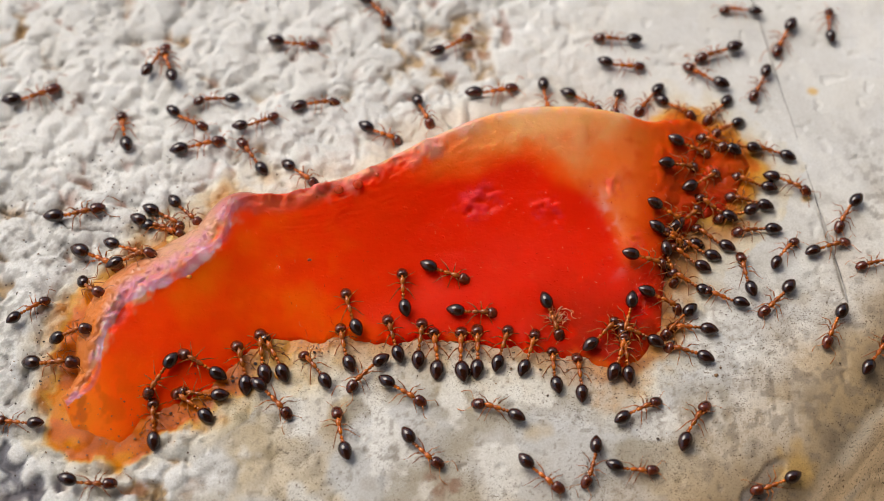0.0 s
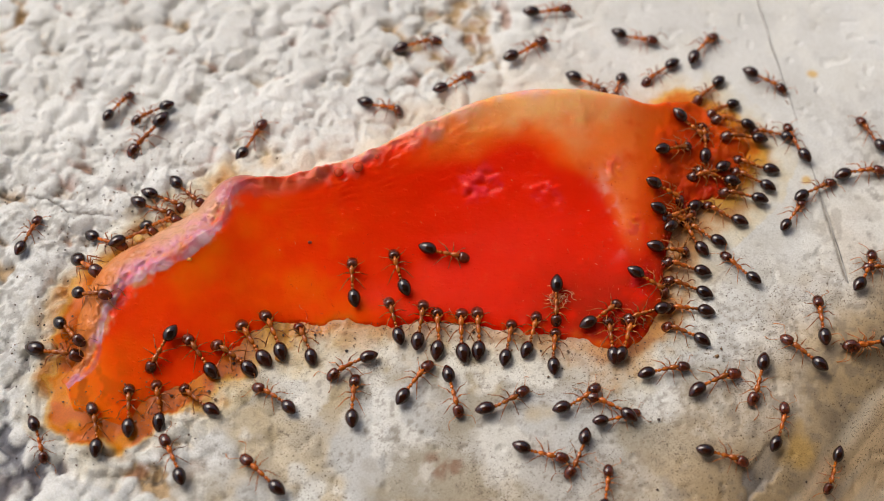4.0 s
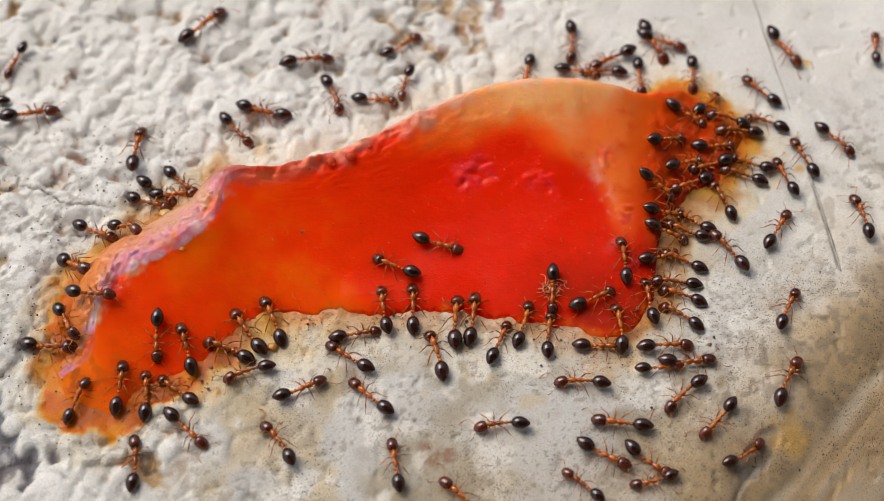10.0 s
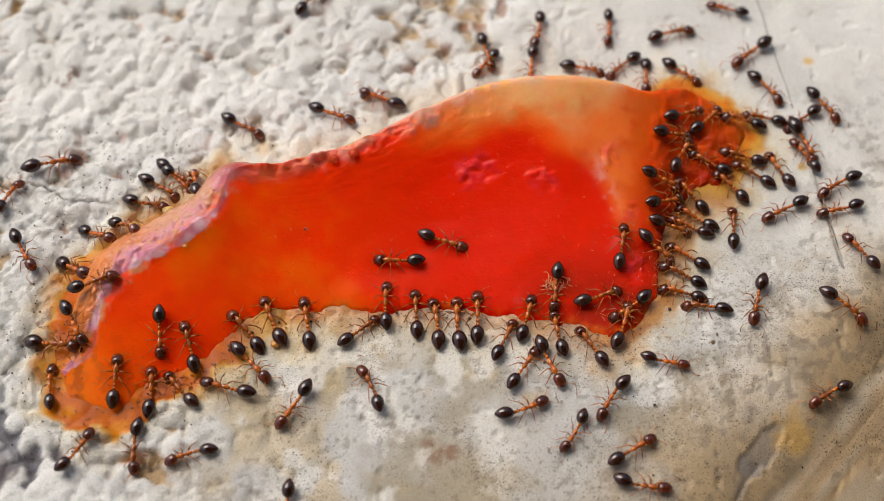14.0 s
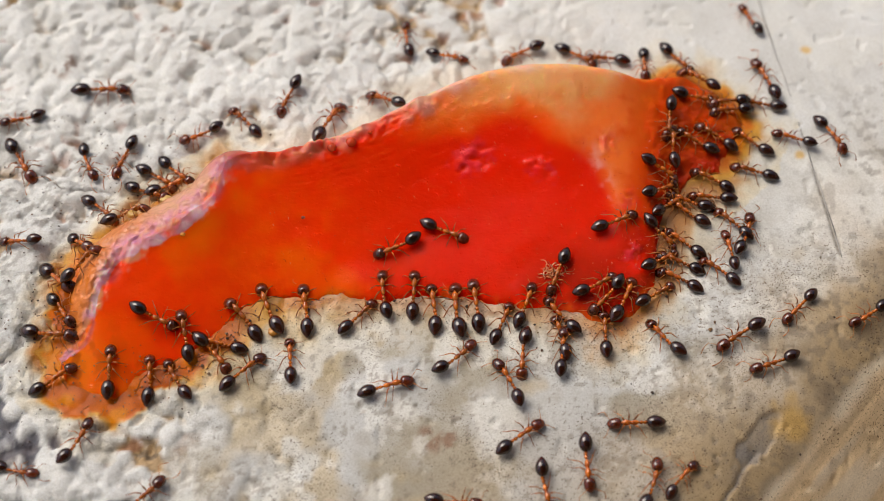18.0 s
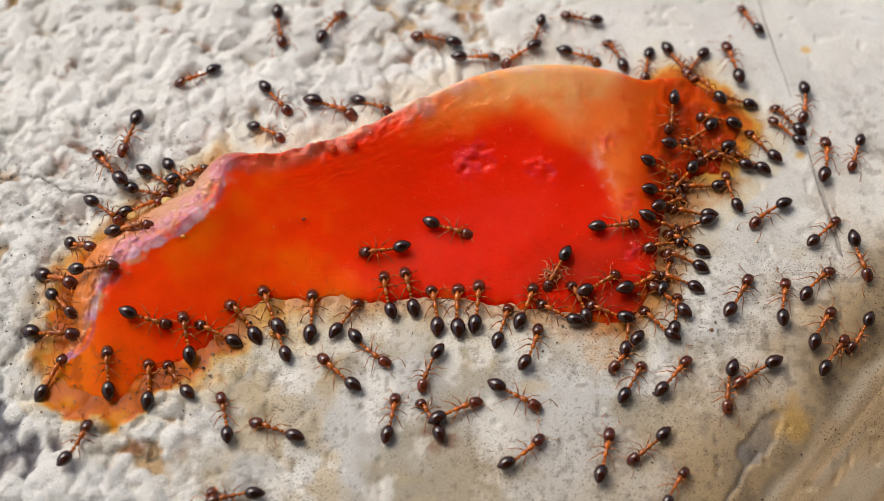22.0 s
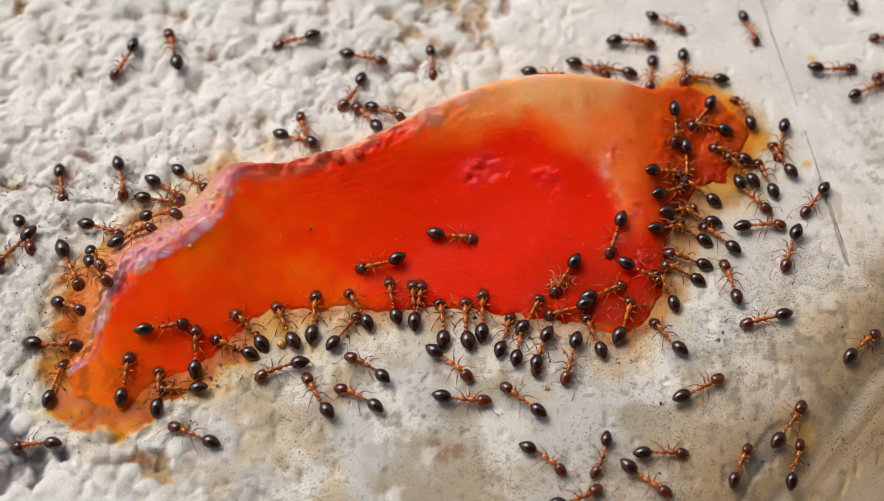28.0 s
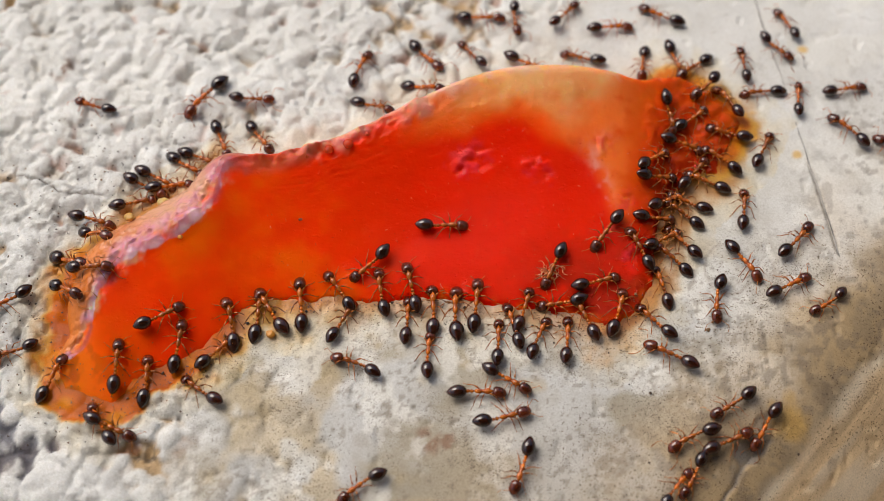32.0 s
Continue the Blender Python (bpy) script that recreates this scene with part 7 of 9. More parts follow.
    trail(walkers[33], 0.80, [(0, -6.24, -14.48, -235), (1, -6.32, -14.37, -234), (1.7, -9.61, -9.64, -199), (1.85, -9.73, -9.48, -157), (2, -9.84, -9.31, -115), (2.5, -10.01, -8.81, -171), (3, -10.18, -8.31, -227), (6, -11.67, -8.87, -265), (7, -11.69, -8.92, -263), (8, -8.24, -6.47, -263), (9, -4.80, -7.63, -302), (10, -5.28, -6.26, -335), (11, -4.99, -5.68, -322), (12, -4.43, -5.69, -333), (12.3, -4.24, -6.04, -396), (13.8, 0.69, -15.59, -423), (32, 0.72, -15.64, -423)])
    trail(walkers[34], 0.79, [(0, 14.05, 10.04, -117), (1, 10.98, 10.66, -43), (2, 13.29, 10.89, -32), (3, 14.00, 9.45, 5), (4.5, 14.60, 9.34, -59), (6, 15.20, 9.23, -123), (7, 15.80, 8.86, -183), (7.5, 15.42, 9.27, -137), (8, 15.05, 9.69, -91), (9, 15.77, 8.95, -69), (10, 17.37, 5.55, -45), (10.5, 17.70, 5.25, 22), (11, 18.04, 4.95, 89), (11.5, 18.46, 5.64, 32), (12, 18.89, 6.33, -25), (12.3, 19.25, 6.16, -25), (12.8, 23.33, 4.27, -25), (32, 23.33, 4.27, -25)])
    trail(walkers[35], 0.86, [(0, 21.60, -2.93, 187), (3.3, 21.54, -2.94, 187), (5.7, 5.33, -4.99, 205), (6, 4.93, -5.04, 247), (6.5, 5.21, -5.06, 320), (7, 5.48, -5.09, 393), (8, 6.88, -5.21, 337), (9, 7.38, -5.79, 282), (9.5, 7.12, -6.69, 228), (10, 6.86, -7.60, 173), (11, 2.33, -7.46, 186), (12, -0.60, -9.03, 163), (12.3, -0.89, -9.30, 205), (13.5, -7.20, -15.29, 223), (32, -7.20, -15.29, 223)])
    trail(idlers[14], 0.85, [(0, -22.47, 1.80, 49), (11, -22.38, 1.90, 49), (11.7, -18.56, 6.22, 85), (11.85, -18.43, 6.37, 127), (12, -18.30, 6.52, 169), (12.3, -18.69, 6.60, 169), (12.9, -23.76, 7.63, 169), (32, -23.78, 7.63, 169)])
    trail(walkers[36], 0.80, [(0, -3.36, -4.45, 226), (1, -3.35, -4.39, 247), (2, -2.05, -4.94, 234), (3, -3.40, -4.31, 200), (6, -4.73, -6.34, 237), (7, -5.31, -7.01, 214), (7.5, -4.12, -7.56, 283), (8, -2.93, -8.10, 351), (8.5, -3.39, -9.00, 430), (9, -3.86, -9.91, 508), (10, -6.30, -8.27, 489), (11, -9.95, -10.32, 460), (12, -10.25, -9.94, 487), (12.5, -10.86, -10.36, 529), (13, -11.47, -10.78, 572), (13.3, -11.74, -11.07, 582), (14, -15.69, -15.28, 587), (32, -15.78, -15.37, 587)])
    trail(walkers[37], 0.86, [(0, -24.07, 9.12, -1), (10.5, -24.07, 9.12, -1), (12.7, -9.07, 8.79, -1), (13, -8.67, 8.78, -1), (13.3, -8.47, 9.12, 41), (14.9, -2.57, 18.84, 59), (32, -2.50, 18.95, 59)])
    trail(walkers[38], 0.71, [(0, 9.53, -15.08, -228), (8, 9.44, -14.98, -227), (8.7, 5.57, -10.70, -196), (9, 5.30, -10.41, -123), (9.5, 5.33, -10.18, -171), (10, 5.36, -9.96, -219), (10.5, 3.68, -10.59, -155), (11, 2.00, -11.23, -91), (12, 0.07, -11.55, -95), (13, 3.69, -11.72, -98), (13.3, 3.63, -12.12, -98), (13.6, 3.21, -15.19, -98), (32, 3.21, -15.19, -98)])
    trail(walkers[39], 0.71, [(0, 18.77, 19.05, -82), (7.6, 18.77, 19.05, -82), (8.7, 19.87, 11.13, -82), (9, 19.92, 10.73, -82), (9.33333, 19.89, 10.86, -28), (9.66667, 19.86, 10.98, 27), (10, 19.83, 11.10, 81), (10.5, 17.89, 11.83, 148), (11, 15.95, 12.56, 215), (12, 14.21, 12.07, 169), (13, 11.40, 12.35, 145), (13.5, 9.47, 11.89, 206), (14, 7.54, 11.43, 266), (14.15, 7.45, 11.61, 214), (14.3, 7.36, 11.79, 161), (15.4, 3.81, 18.96, 116), (32, 3.81, 18.96, 116)])
    trail(walkers[40], 0.83, [(0, -5.98, -14.50, 105), (2.2, -5.98, -14.50, 105), (2.7, -7.18, -10.16, 105), (3, -7.28, -9.78, 105), (4.5, -7.24, -8.70, 157), (6, -7.19, -7.62, 209), (6.5, -8.28, -8.28, 274), (7, -9.38, -8.93, 338), (7.5, -8.55, -10.09, 401), (8, -7.71, -11.26, 463), (9, -9.81, -8.40, 530), (9.5, -9.74, -8.21, 604), (10, -9.67, -8.01, 678), (11, -9.80, -8.03, 691), (12, -9.95, -7.95, 687), (13, -8.26, -6.20, 686), (14, -7.44, -5.46, 674), (14.3, -7.25, -5.81, 664), (15.8, -2.03, -15.22, 659), (32, -2.01, -15.26, 659)])
    trail(walkers[41], 0.77, [(0, 0.38, -13.34, 145), (0.7, -4.13, -10.06, 153), (1, -4.45, -9.83, 174), (2, -6.86, -6.47, 185), (3, -7.06, -6.21, 175), (4.5, -6.77, -5.97, 130), (6, -6.48, -5.73, 85), (7, -6.61, -5.53, 71), (8, -6.40, -5.48, 66), (8.5, -6.10, -5.80, 128), (9, -5.80, -6.13, 190), (10, -7.75, -5.57, 199), (11, -7.70, -6.27, 214), (12, -8.88, -6.95, 183), (13, -8.76, -7.23, 176), (14, -9.90, -9.01, 195), (14.3, -10.29, -9.11, 195), (15.8, -20.70, -11.81, 195), (32, -20.74, -11.82, 195)])
    trail(walkers[42], 0.82, [(0, -5.66, 8.84, 15), (1, -5.47, 7.69, -27), (2, -3.47, 9.40, 6), (3, -2.89, 10.20, 15), (6, 2.44, 13.67, 1), (7, 4.25, 12.28, -52), (7.5, 4.63, 12.50, -12), (8, 5.00, 12.71, 29), (9, 4.43, 12.61, 43), (9.5, 5.20, 11.64, -25), (10, 5.97, 10.68, -93), (11, 6.48, 10.61, -69), (12, 6.54, 10.11, -70), (13, 10.48, 10.70, -36), (14, 10.57, 11.40, 14), (14.3, 10.77, 11.74, 45), (15.5, 15.31, 19.16, 59), (32, 15.31, 19.16, 59)])
    trail(walkers[43], 0.72, [(0, 1.91, 19.23, 247), (12, 1.82, 19.02, 247), (13.7, -2.78, 7.97, 220), (14, -2.93, 7.60, 157), (17, -5.68, 10.71, 189), (17.3, -5.93, 11.03, 147), (18.6, -11.85, 18.33, 129), (32, -11.85, 18.33, 129)])
    trail(walkers[44], 0.79, [(0, 12.40, 0.54, 99), (1, 13.12, 0.89, 28), (2, 13.99, 2.64, 63), (3, 15.52, 3.21, 24), (6, 16.13, 4.26, 37), (6.5, 15.87, 4.16, -34), (7, 15.62, 4.06, -105), (7.5, 15.41, 4.48, -157), (8, 15.21, 4.89, -210), (9, 15.49, 4.96, -231), (10, 15.63, 4.91, -248), (11, 15.39, 5.14, -241), (12, 15.47, 4.93, -242), (13, 14.59, 8.22, -242), (13.3333, 15.38, 7.88, -300), (13.6667, 16.16, 7.55, -358), (14, 16.95, 7.21, -417), (17, 18.43, -0.32, -444), (17.3, 18.67, -0.64, -423), (17.9, 21.73, -4.82, -414), (32, 21.75, -4.84, -414)])
    trail(walkers[45], 0.82, [(0, 17.62, -2.90, 52), (0.333333, 17.28, -2.05, -4), (0.666667, 16.94, -1.21, -60), (1, 16.59, -0.36, -116), (2, 16.73, -4.06, -101), (2.5, 16.53, -3.68, -170), (3, 16.33, -3.30, -238), (4.5, 14.69, -2.02, -285), (6, 13.05, -0.74, -332), (7, 13.79, 0.43, -293), (8, 13.92, 1.12, -297), (9, 13.55, 1.90, -247), (10, 14.27, 1.27, -303), (11, 16.17, 1.20, -370), (12, 17.78, 0.95, -372), (12.3333, 17.91, 0.46, -426), (12.6667, 18.04, -0.03, -480), (13, 18.16, -0.52, -534), (14, 14.26, 1.85, -512), (15, 15.13, -0.64, -452), (16, 16.01, -3.14, -392), (17, 16.88, -5.63, -332), (17.3, 17.24, -5.45, -332), (17.9, 21.80, -3.01, -332), (32, 21.82, -3.00, -332)])
    trail(walkers[46], 0.76, [(0, 7.99, -14.60, 81), (5.2, 7.99, -14.60, 81), (5.7, 8.67, -10.15, 81), (6, 8.73, -9.76, 81), (7, 7.79, -8.38, 62), (8, 8.84, -8.63, 17), (9, 9.31, -8.26, 15), (10, 11.95, -8.62, 32), (11, 12.84, -6.96, 51), (12, 13.82, -5.84, 30), (13, 16.90, -4.20, 57), (13.5, 16.03, -5.25, 135), (14, 15.15, -6.30, 212), (17, 13.78, -9.36, 223), (17.3, 13.49, -9.64, 223), (18.5, 7.15, -15.59, 223), (32, 7.15, -15.59, 223)])
    trail(walkers[47], 0.77, [(0, 5.98, 19.32, 258), (12.6, 5.98, 19.32, 258), (13.7, 4.37, 11.49, 258), (14, 4.29, 11.09, 258), (15.5, 0.32, 10.06, 215), (17, -3.65, 9.03, 172), (18, -1.53, 10.48, 95), (18.3, -1.57, 10.88, 95), (19.4, -2.29, 18.85, 95), (32, -2.29, 18.85, 95)])
    trail(walkers[48], 0.71, [(0, 2.18, -13.23, 43), (0.7, 6.26, -9.44, 43), (1, 6.56, -9.16, 43), (2, 6.54, -9.08, 60), (3, 6.73, -7.09, 21), (6, 7.62, -6.73, 7), (7, 8.89, -5.24, -16), (8, 8.75, -5.12, -2), (9, 8.82, -5.30, 3), (10, 8.90, -5.32, 7), (11, 8.90, -5.41, 7), (12, 8.88, -5.35, -5), (13, 8.90, -5.41, 0), (14, 9.01, -5.24, -12), (17, 10.30, -4.14, -38), (17.5, 11.12, -2.31, 31), (18, 11.94, -0.48, 99), (18.3, 12.31, -0.32, 47), (20, 23.24, 4.56, 24), (32, 23.45, 4.65, 24)])
    trail(walkers[49], 0.72, [(0, -17.00, -6.44, 175), (0.333333, -17.37, -6.57, 118), (0.666667, -17.75, -6.70, 61), (1, -18.12, -6.83, 4), (2, -15.58, -6.47, 11), (3, -15.66, -7.01, -14), (4, -15.77, -8.03, -70), (5, -15.89, -9.04, -126), (6, -16.00, -10.06, -183), (6.33333, -16.54, -9.11, -240), (6.66667, -17.08, -8.15, -298), (7, -17.62, -7.20, -355), (8, -14.66, -7.01, -276), (9, -14.42, -6.79, -287), (10, -14.16, -6.52, -293), (11, -14.10, -6.55, -301), (12, -14.92, -6.64, -249), (13, -15.31, -6.44, -270), (14, -15.45, -6.01, -265), (17, -18.62, -0.63, -196), (18, -17.51, -0.26, -185), (18.3, -17.90, -0.23, -185), (18.8, -22.39, 0.15, -185), (32, -22.39, 0.15, -185)])
    trail(walkers[50], 0.71, [(0, 8.55, 19.06, -125), (12.1, 8.47, 18.95, -125), (13.7, 2.03, 9.59, -125), (14, 1.80, 9.26, -125), (17, -1.11, 5.25, -145), (17.5, -0.31, 7.18, -81), (18, 0.50, 9.10, -17), (18.25, 0.50, 9.10, 33), (18.5, 0.50, 9.10, 83), (18.75, 0.35, 9.15, 123), (19, 0.21, 9.19, 163), (19.3, 0.31, 9.45, 132), (20.7, -4.47, 18.35, 118), (32, -4.47, 18.35, 118)])
    trail(walkers[51], 0.75, [(0, -23.47, 6.71, -21), (16.5, -23.47, 6.71, -21), (17.7, -15.36, 3.57, -35), (18, -14.99, 3.42, -66), (18.3, -15.30, 3.17, -119), (19.5, -22.08, -2.28, -141), (32, -22.08, -2.28, -141)])
    trail(walkers[52], 0.74, [(0, -15.19, 18.21, -105), (16, -15.24, 17.99, -105), (17.7, -18.36, 6.43, -123), (18, -18.46, 6.04, -165), (18.3, -18.85, 5.94, -165), (18.8, -23.20, 4.78, -165), (32, -23.20, 4.78, -165)])
    trail(walkers[53], 0.80, [(0, -23.98, 6.41, -18), (9.4, -23.98, 6.41, -18), (10.7, -15.07, 3.43, -18), (11, -14.69, 3.30, -18), (11.5, -14.66, 3.09, -61), (12, -14.63, 2.87, -104), (13, -17.77, 0.95, -106), (14, -17.19, -0.41, -59), (17, -13.92, 5.17, -42), (18, -13.57, 3.67, -108), (19, -13.54, 2.57, -88), (19.25, -13.54, 2.57, -38), (19.5, -13.54, 2.57, 12), (19.75, -13.55, 2.72, 52), (20, -13.55, 2.87, 92), (20.3, -13.55, 2.97, 92), (22.6, -13.97, 18.67, 92), (32, -13.97, 18.67, 92)])
    trail(walkers[54], 0.83, [(0, -6.71, -5.64, 315), (1, -4.85, -6.09, 296), (1.33333, -3.57, -6.31, 355), (1.66667, -2.29, -6.52, 413), (2, -1.01, -6.74, 471), (3, -4.06, -5.93, 490), (4.5, -3.35, -6.17, 414), (6, -2.63, -6.41, 339), (6.33333, -2.64, -6.48, 398), (6.66667, -2.65, -6.55, 457), (7, -2.65, -6.62, 516), (8, -4.80, -4.84, 535), (9, -4.61, -4.95, 535), (10, -3.80, -4.82, 507), (11, -4.78, -3.76, 481), (11.3333, -4.85, -3.96, 537), (11.6667, -4.93, -4.17, 592), (12, -5.01, -4.37, 648), (12.5, -6.00, -4.91, 584), (13, -6.99, -5.44, 519), (14, -8.68, -6.36, 525), (15.5, -8.48, -6.92, 466), (17, -8.28, -7.49, 407), (18, -7.63, -6.02, 402), (19, -6.87, -6.20, 361), (19.3, -6.67, -6.54, 319), (20.7, -1.52, -15.23, 301), (32, -1.52, -15.23, 301)])
    trail(idlers[15], 0.71, [(0, -20.87, -8.93, 346), (17.2, -20.87, -8.93, 346), (17.7, -16.51, -10.04, 346), (18, -16.12, -10.14, 346), (19, -14.05, -10.84, 421), (20, -14.13, -10.87, 381), (21, -13.77, -10.87, 387), (21.3, -13.50, -11.16, 335), (21.9, -10.04, -15.00, 312), (32, -10.02, -15.03, 312)])
    trail(walkers[55], 0.89, [(0, 22.81, 1.17, 126), (17.8, 22.62, 1.43, 126), (18.7, 18.53, 7.08, 126), (19, 18.29, 7.40, 126), (20, 17.00, 8.20, 199), (21, 15.64, 12.06, 139), (21.3, 15.41, 12.39, 129), (22.2, 11.49, 18.16, 124), (32, 11.30, 18.43, 124)])
    trail(walkers[56], 0.82, [(0, -13.58, -9.00, 357), (1, -12.09, -8.29, 352), (1.5, -12.40, -8.02, 410), (2, -12.71, -7.75, 467), (3, -13.20, -7.01, 456), (6, -14.33, -7.93, 534), (6.33333, -14.28, -7.90, 594), (6.66667, -14.24, -7.88, 653), (7, -14.20, -7.86, 713), (8, -11.72, -8.91, 636), (8.33333, -11.73, -8.93, 695), (8.66667, -11.75, -8.95, 754), (9, -11.77, -8.98, 814), (10, -11.74, -8.95, 813), (11, -11.74, -8.87, 815), (12, -11.86, -8.98, 814), (13, -11.90, -8.97, 815), (13.3333, -11.91, -8.94, 874), (13.6667, -11.92, -8.91, 932), (14, -11.93, -8.88, 990), (15.5, -12.30, -9.73, 947), (17, -12.67, -10.59, 904), (17.5, -11.90, -10.82, 832), (18, -11.13, -11.05, 760), (19, -7.84, -9.47, 720), (19.5, -6.77, -10.55, 671), (20, -5.69, -11.62, 621), (21, -6.76, -10.96, 627), (22, -8.10, -11.12, 553), (22.3, -8.39, -11.39, 574), (23, -12.63, -15.30, 583), (32, -12.72, -15.39, 583)])
    trail(walkers[57], 0.71, [(0, 23.55, 6.60, 141), (17.5, 23.55, 6.60, 141), (18.7, 16.74, 12.02, 141), (19, 16.43, 12.27, 141), (20, 12.41, 13.04, 90), (20.5, 11.39, 11.78, 165), (21, 10.38, 10.51, 239), (22, 6.22, 11.50, 170), (22.3, 5.99, 11.83, 138), (23.4, 1.45, 18.41, 125), (32, 1.45, 18.41, 125)])
    trail(walkers[58], 0.78, [(0, -6.70, -15.34, 103), (20.8, -6.77, -15.03, 103), (21.7, -8.34, -8.23, 103), (22, -8.43, -7.84, 103), (22.3, -8.83, -7.83, 156), (24, -20.80, -7.42, 178), (32, -21.02, -7.41, 178)])
    trail(idlers[16], 0.93, [(0, -10.82, -15.39, -230), (22, -10.91, -15.29, -229), (22.7, -14.63, -10.88, -212), (23, -14.88, -10.57, -170), (23.3, -15.28, -10.64, -170), (23.9, -20.37, -11.55, -170), (32, -20.40, -11.56, -170)])
    trail(walkers[59], 0.81, [(0, 4.95, -15.36, 55), (17.8, 5.13, -15.09, 55), (18.7, 9.14, -9.39, 55), (19, 9.37, -9.06, 55), (20, 9.55, -8.96, 69), (21, 12.16, -7.52, 32), (22, 15.76, -5.00, 51), (22.5, 16.18, -4.14, 122), (23, 16.60, -3.28, 192), (24, 14.92, -6.28, 224), (24.3, 14.71, -6.63, 235), (25.7, 9.56, -15.32, 239), (32, 9.56, -15.32, 239)])
    trail(walkers[60], 0.74, [(0, 22.28, -2.21, -160), (22.4, 22.28, -2.21, -160), (23.7, 13.47, -5.50, -146), (24, 13.10, -5.64, -115), (24.3, 12.93, -6.00, -115), (25.8, 8.46, -15.78, -115), (32, 8.44, -15.82, -115)])
    trail(walkers[61], 0.88, [(0, 24.21, 8.39, 203), (17.9, 24.00, 8.30, 203), (18.7, 18.15, 5.79, 203), (19, 17.78, 5.63, 203), (19.5, 17.28, 5.21, 244), (20, 16.77, 4.78, 284), (21, 16.64, 2.76, 207), (21.5, 16.61, 3.43, 144), (22, 16.59, 4.09, 81), (23, 17.54, 7.82, 97), (24, 16.25, 10.00, 39), (27, 19.32, 12.53, -11), (27.3, 19.71, 12.46, -11), (27.9, 24.80, 11.52, -11), (32, 24.82, 11.51, -11)])
    trail(walkers[62], 0.80, [(0, 14.94, 4.80, 334), (0.5, 14.85, 4.15, 263), (1, 14.75, 3.49, 191), (2, 14.46, 3.24, 174), (3, 14.91, 5.48, 98), (6, 15.47, 7.17, 138), (7, 14.96, 7.57, 155), (8, 14.09, 8.37, 143), (9, 14.05, 8.54, 135), (10, 14.08, 8.39, 131), (10.3333, 14.16, 8.38, 190), (10.6667, 14.25, 8.36, 249), (11, 14.34, 8.35, 309), (11.3333, 14.38, 8.28, 251), (11.6667, 14.42, 8.21, 193), (12, 14.47, 8.14, 135), (12.3333, 13.86, 8.30, 190), (12.6667, 13.25, 8.47, 246), (13, 12.64, 8.63, 301), (14, 14.53, 8.16, 305), (15.5, 15.16, 5.63, 264), (17, 15.80, 3.11, 222), (18, 17.10, 5.04, 300), (19, 17.10, 4.53, 294), (20, 15.11, 0.56, 218), (21, 11.84, 0.05, 220), (21.3333, 13.04, -0.63, 161), (21.6667, 14.24, -1.32, 102), (22, 15.44, -2.00, 43), (23, 17.17, -2.13, 41), (24, 18.11, -2.74, 59), (27, 17.07, -0.04, 55), (27.3, 17.43, 0.13, 34), (28, 22.66, 2.56, 25), (32, 22.78, 2.61, 25)])
    trail(walkers[63], 0.87, [(0, 0.55, 18.85, 235), (19.1, 0.47, 18.74, 235), (20.7, -5.99, 9.39, 222), (21, -6.21, 9.06, 190), (21.5, -6.74, 9.94, 235), (22, -7.27, 10.82, 280), (22.5, -5.90, 10.26, 328), (23, -4.53, 9.70, 375), (23.3333, -5.46, 9.08, 434), (23.6667, -6.40, 8.47, 492), (24, -7.33, 7.86, 550), (27, -14.26, 3.73, 600), (27.3, -14.54, 3.45, 590), (28.7, -21.62, -3.75, 585), (32, -21.62, -3.75, 585)])
    trail(walkers[64], 0.93, [(0, -8.57, 18.97, 254), (6.7, -8.57, 18.97, 254), (8.7, -12.41, 5.92, 236), (9, -12.52, 5.54, 194), (9.5, -12.79, 5.37, 140), (10, -13.06, 5.21, 86), (11, -13.23, 5.42, 97), (11.5, -13.79, 5.60, 152), (12, -14.34, 5.77, 207), (12.5, -14.96, 4.84, 162), (13, -15.59, 3.92, 117), (13.5, -16.08, 4.13, 66), (14, -16.57, 4.34, 14), (15.5, -16.65, 6.40, 89), (17, -16.73, 8.45, 163), (17.5, -15.72, 8.03, 83), (18, -14.71, 7.60, 4), (19, -14.52, 5.59, 4), (20, -13.46, 5.39, -13), (20.3333, -13.49, 5.18, 44), (20.6667, -13.51, 4.96, 102), (21, -13.53, 4.75, 159), (22, -14.31, 3.59, 128), (23, -15.73, 3.54, 62), (23.3333, -14.90, 4.19, 117), (23.6667, -14.08, 4.84, 171), (24, -13.25, 5.48, 225), (27, -16.95, 4.09, 159), (27.3, -17.32, 4.23, 159), (28.1, -23.27, 6.50, 159), (32, -23.48, 6.59, 159)])
    trail(walkers[65], 0.72, [(0, 24.78, 13.54, 219), (17.9, 24.60, 13.39, 219), (18.7, 19.66, 9.38, 219), (19, 19.35, 9.13, 219), (20, 16.03, 7.44, 255), (20.5, 17.10, 6.05, 327), (21, 18.16, 4.67, 399), (21.5, 17.99, 4.38, 323), (22, 17.83, 4.09, 248), (23, 18.24, 2.77, 234), (23.3333, 17.38, 3.01, 178), (23.6667, 16.52, 3.26, 121), (24, 15.66, 3.50, 65), (27, 14.12, 5.72, 28), (27.3, 14.48, 5.91, 28), (28.9, 24.47, 11.32, 28), (32, 24.59, 11.38, 28)])
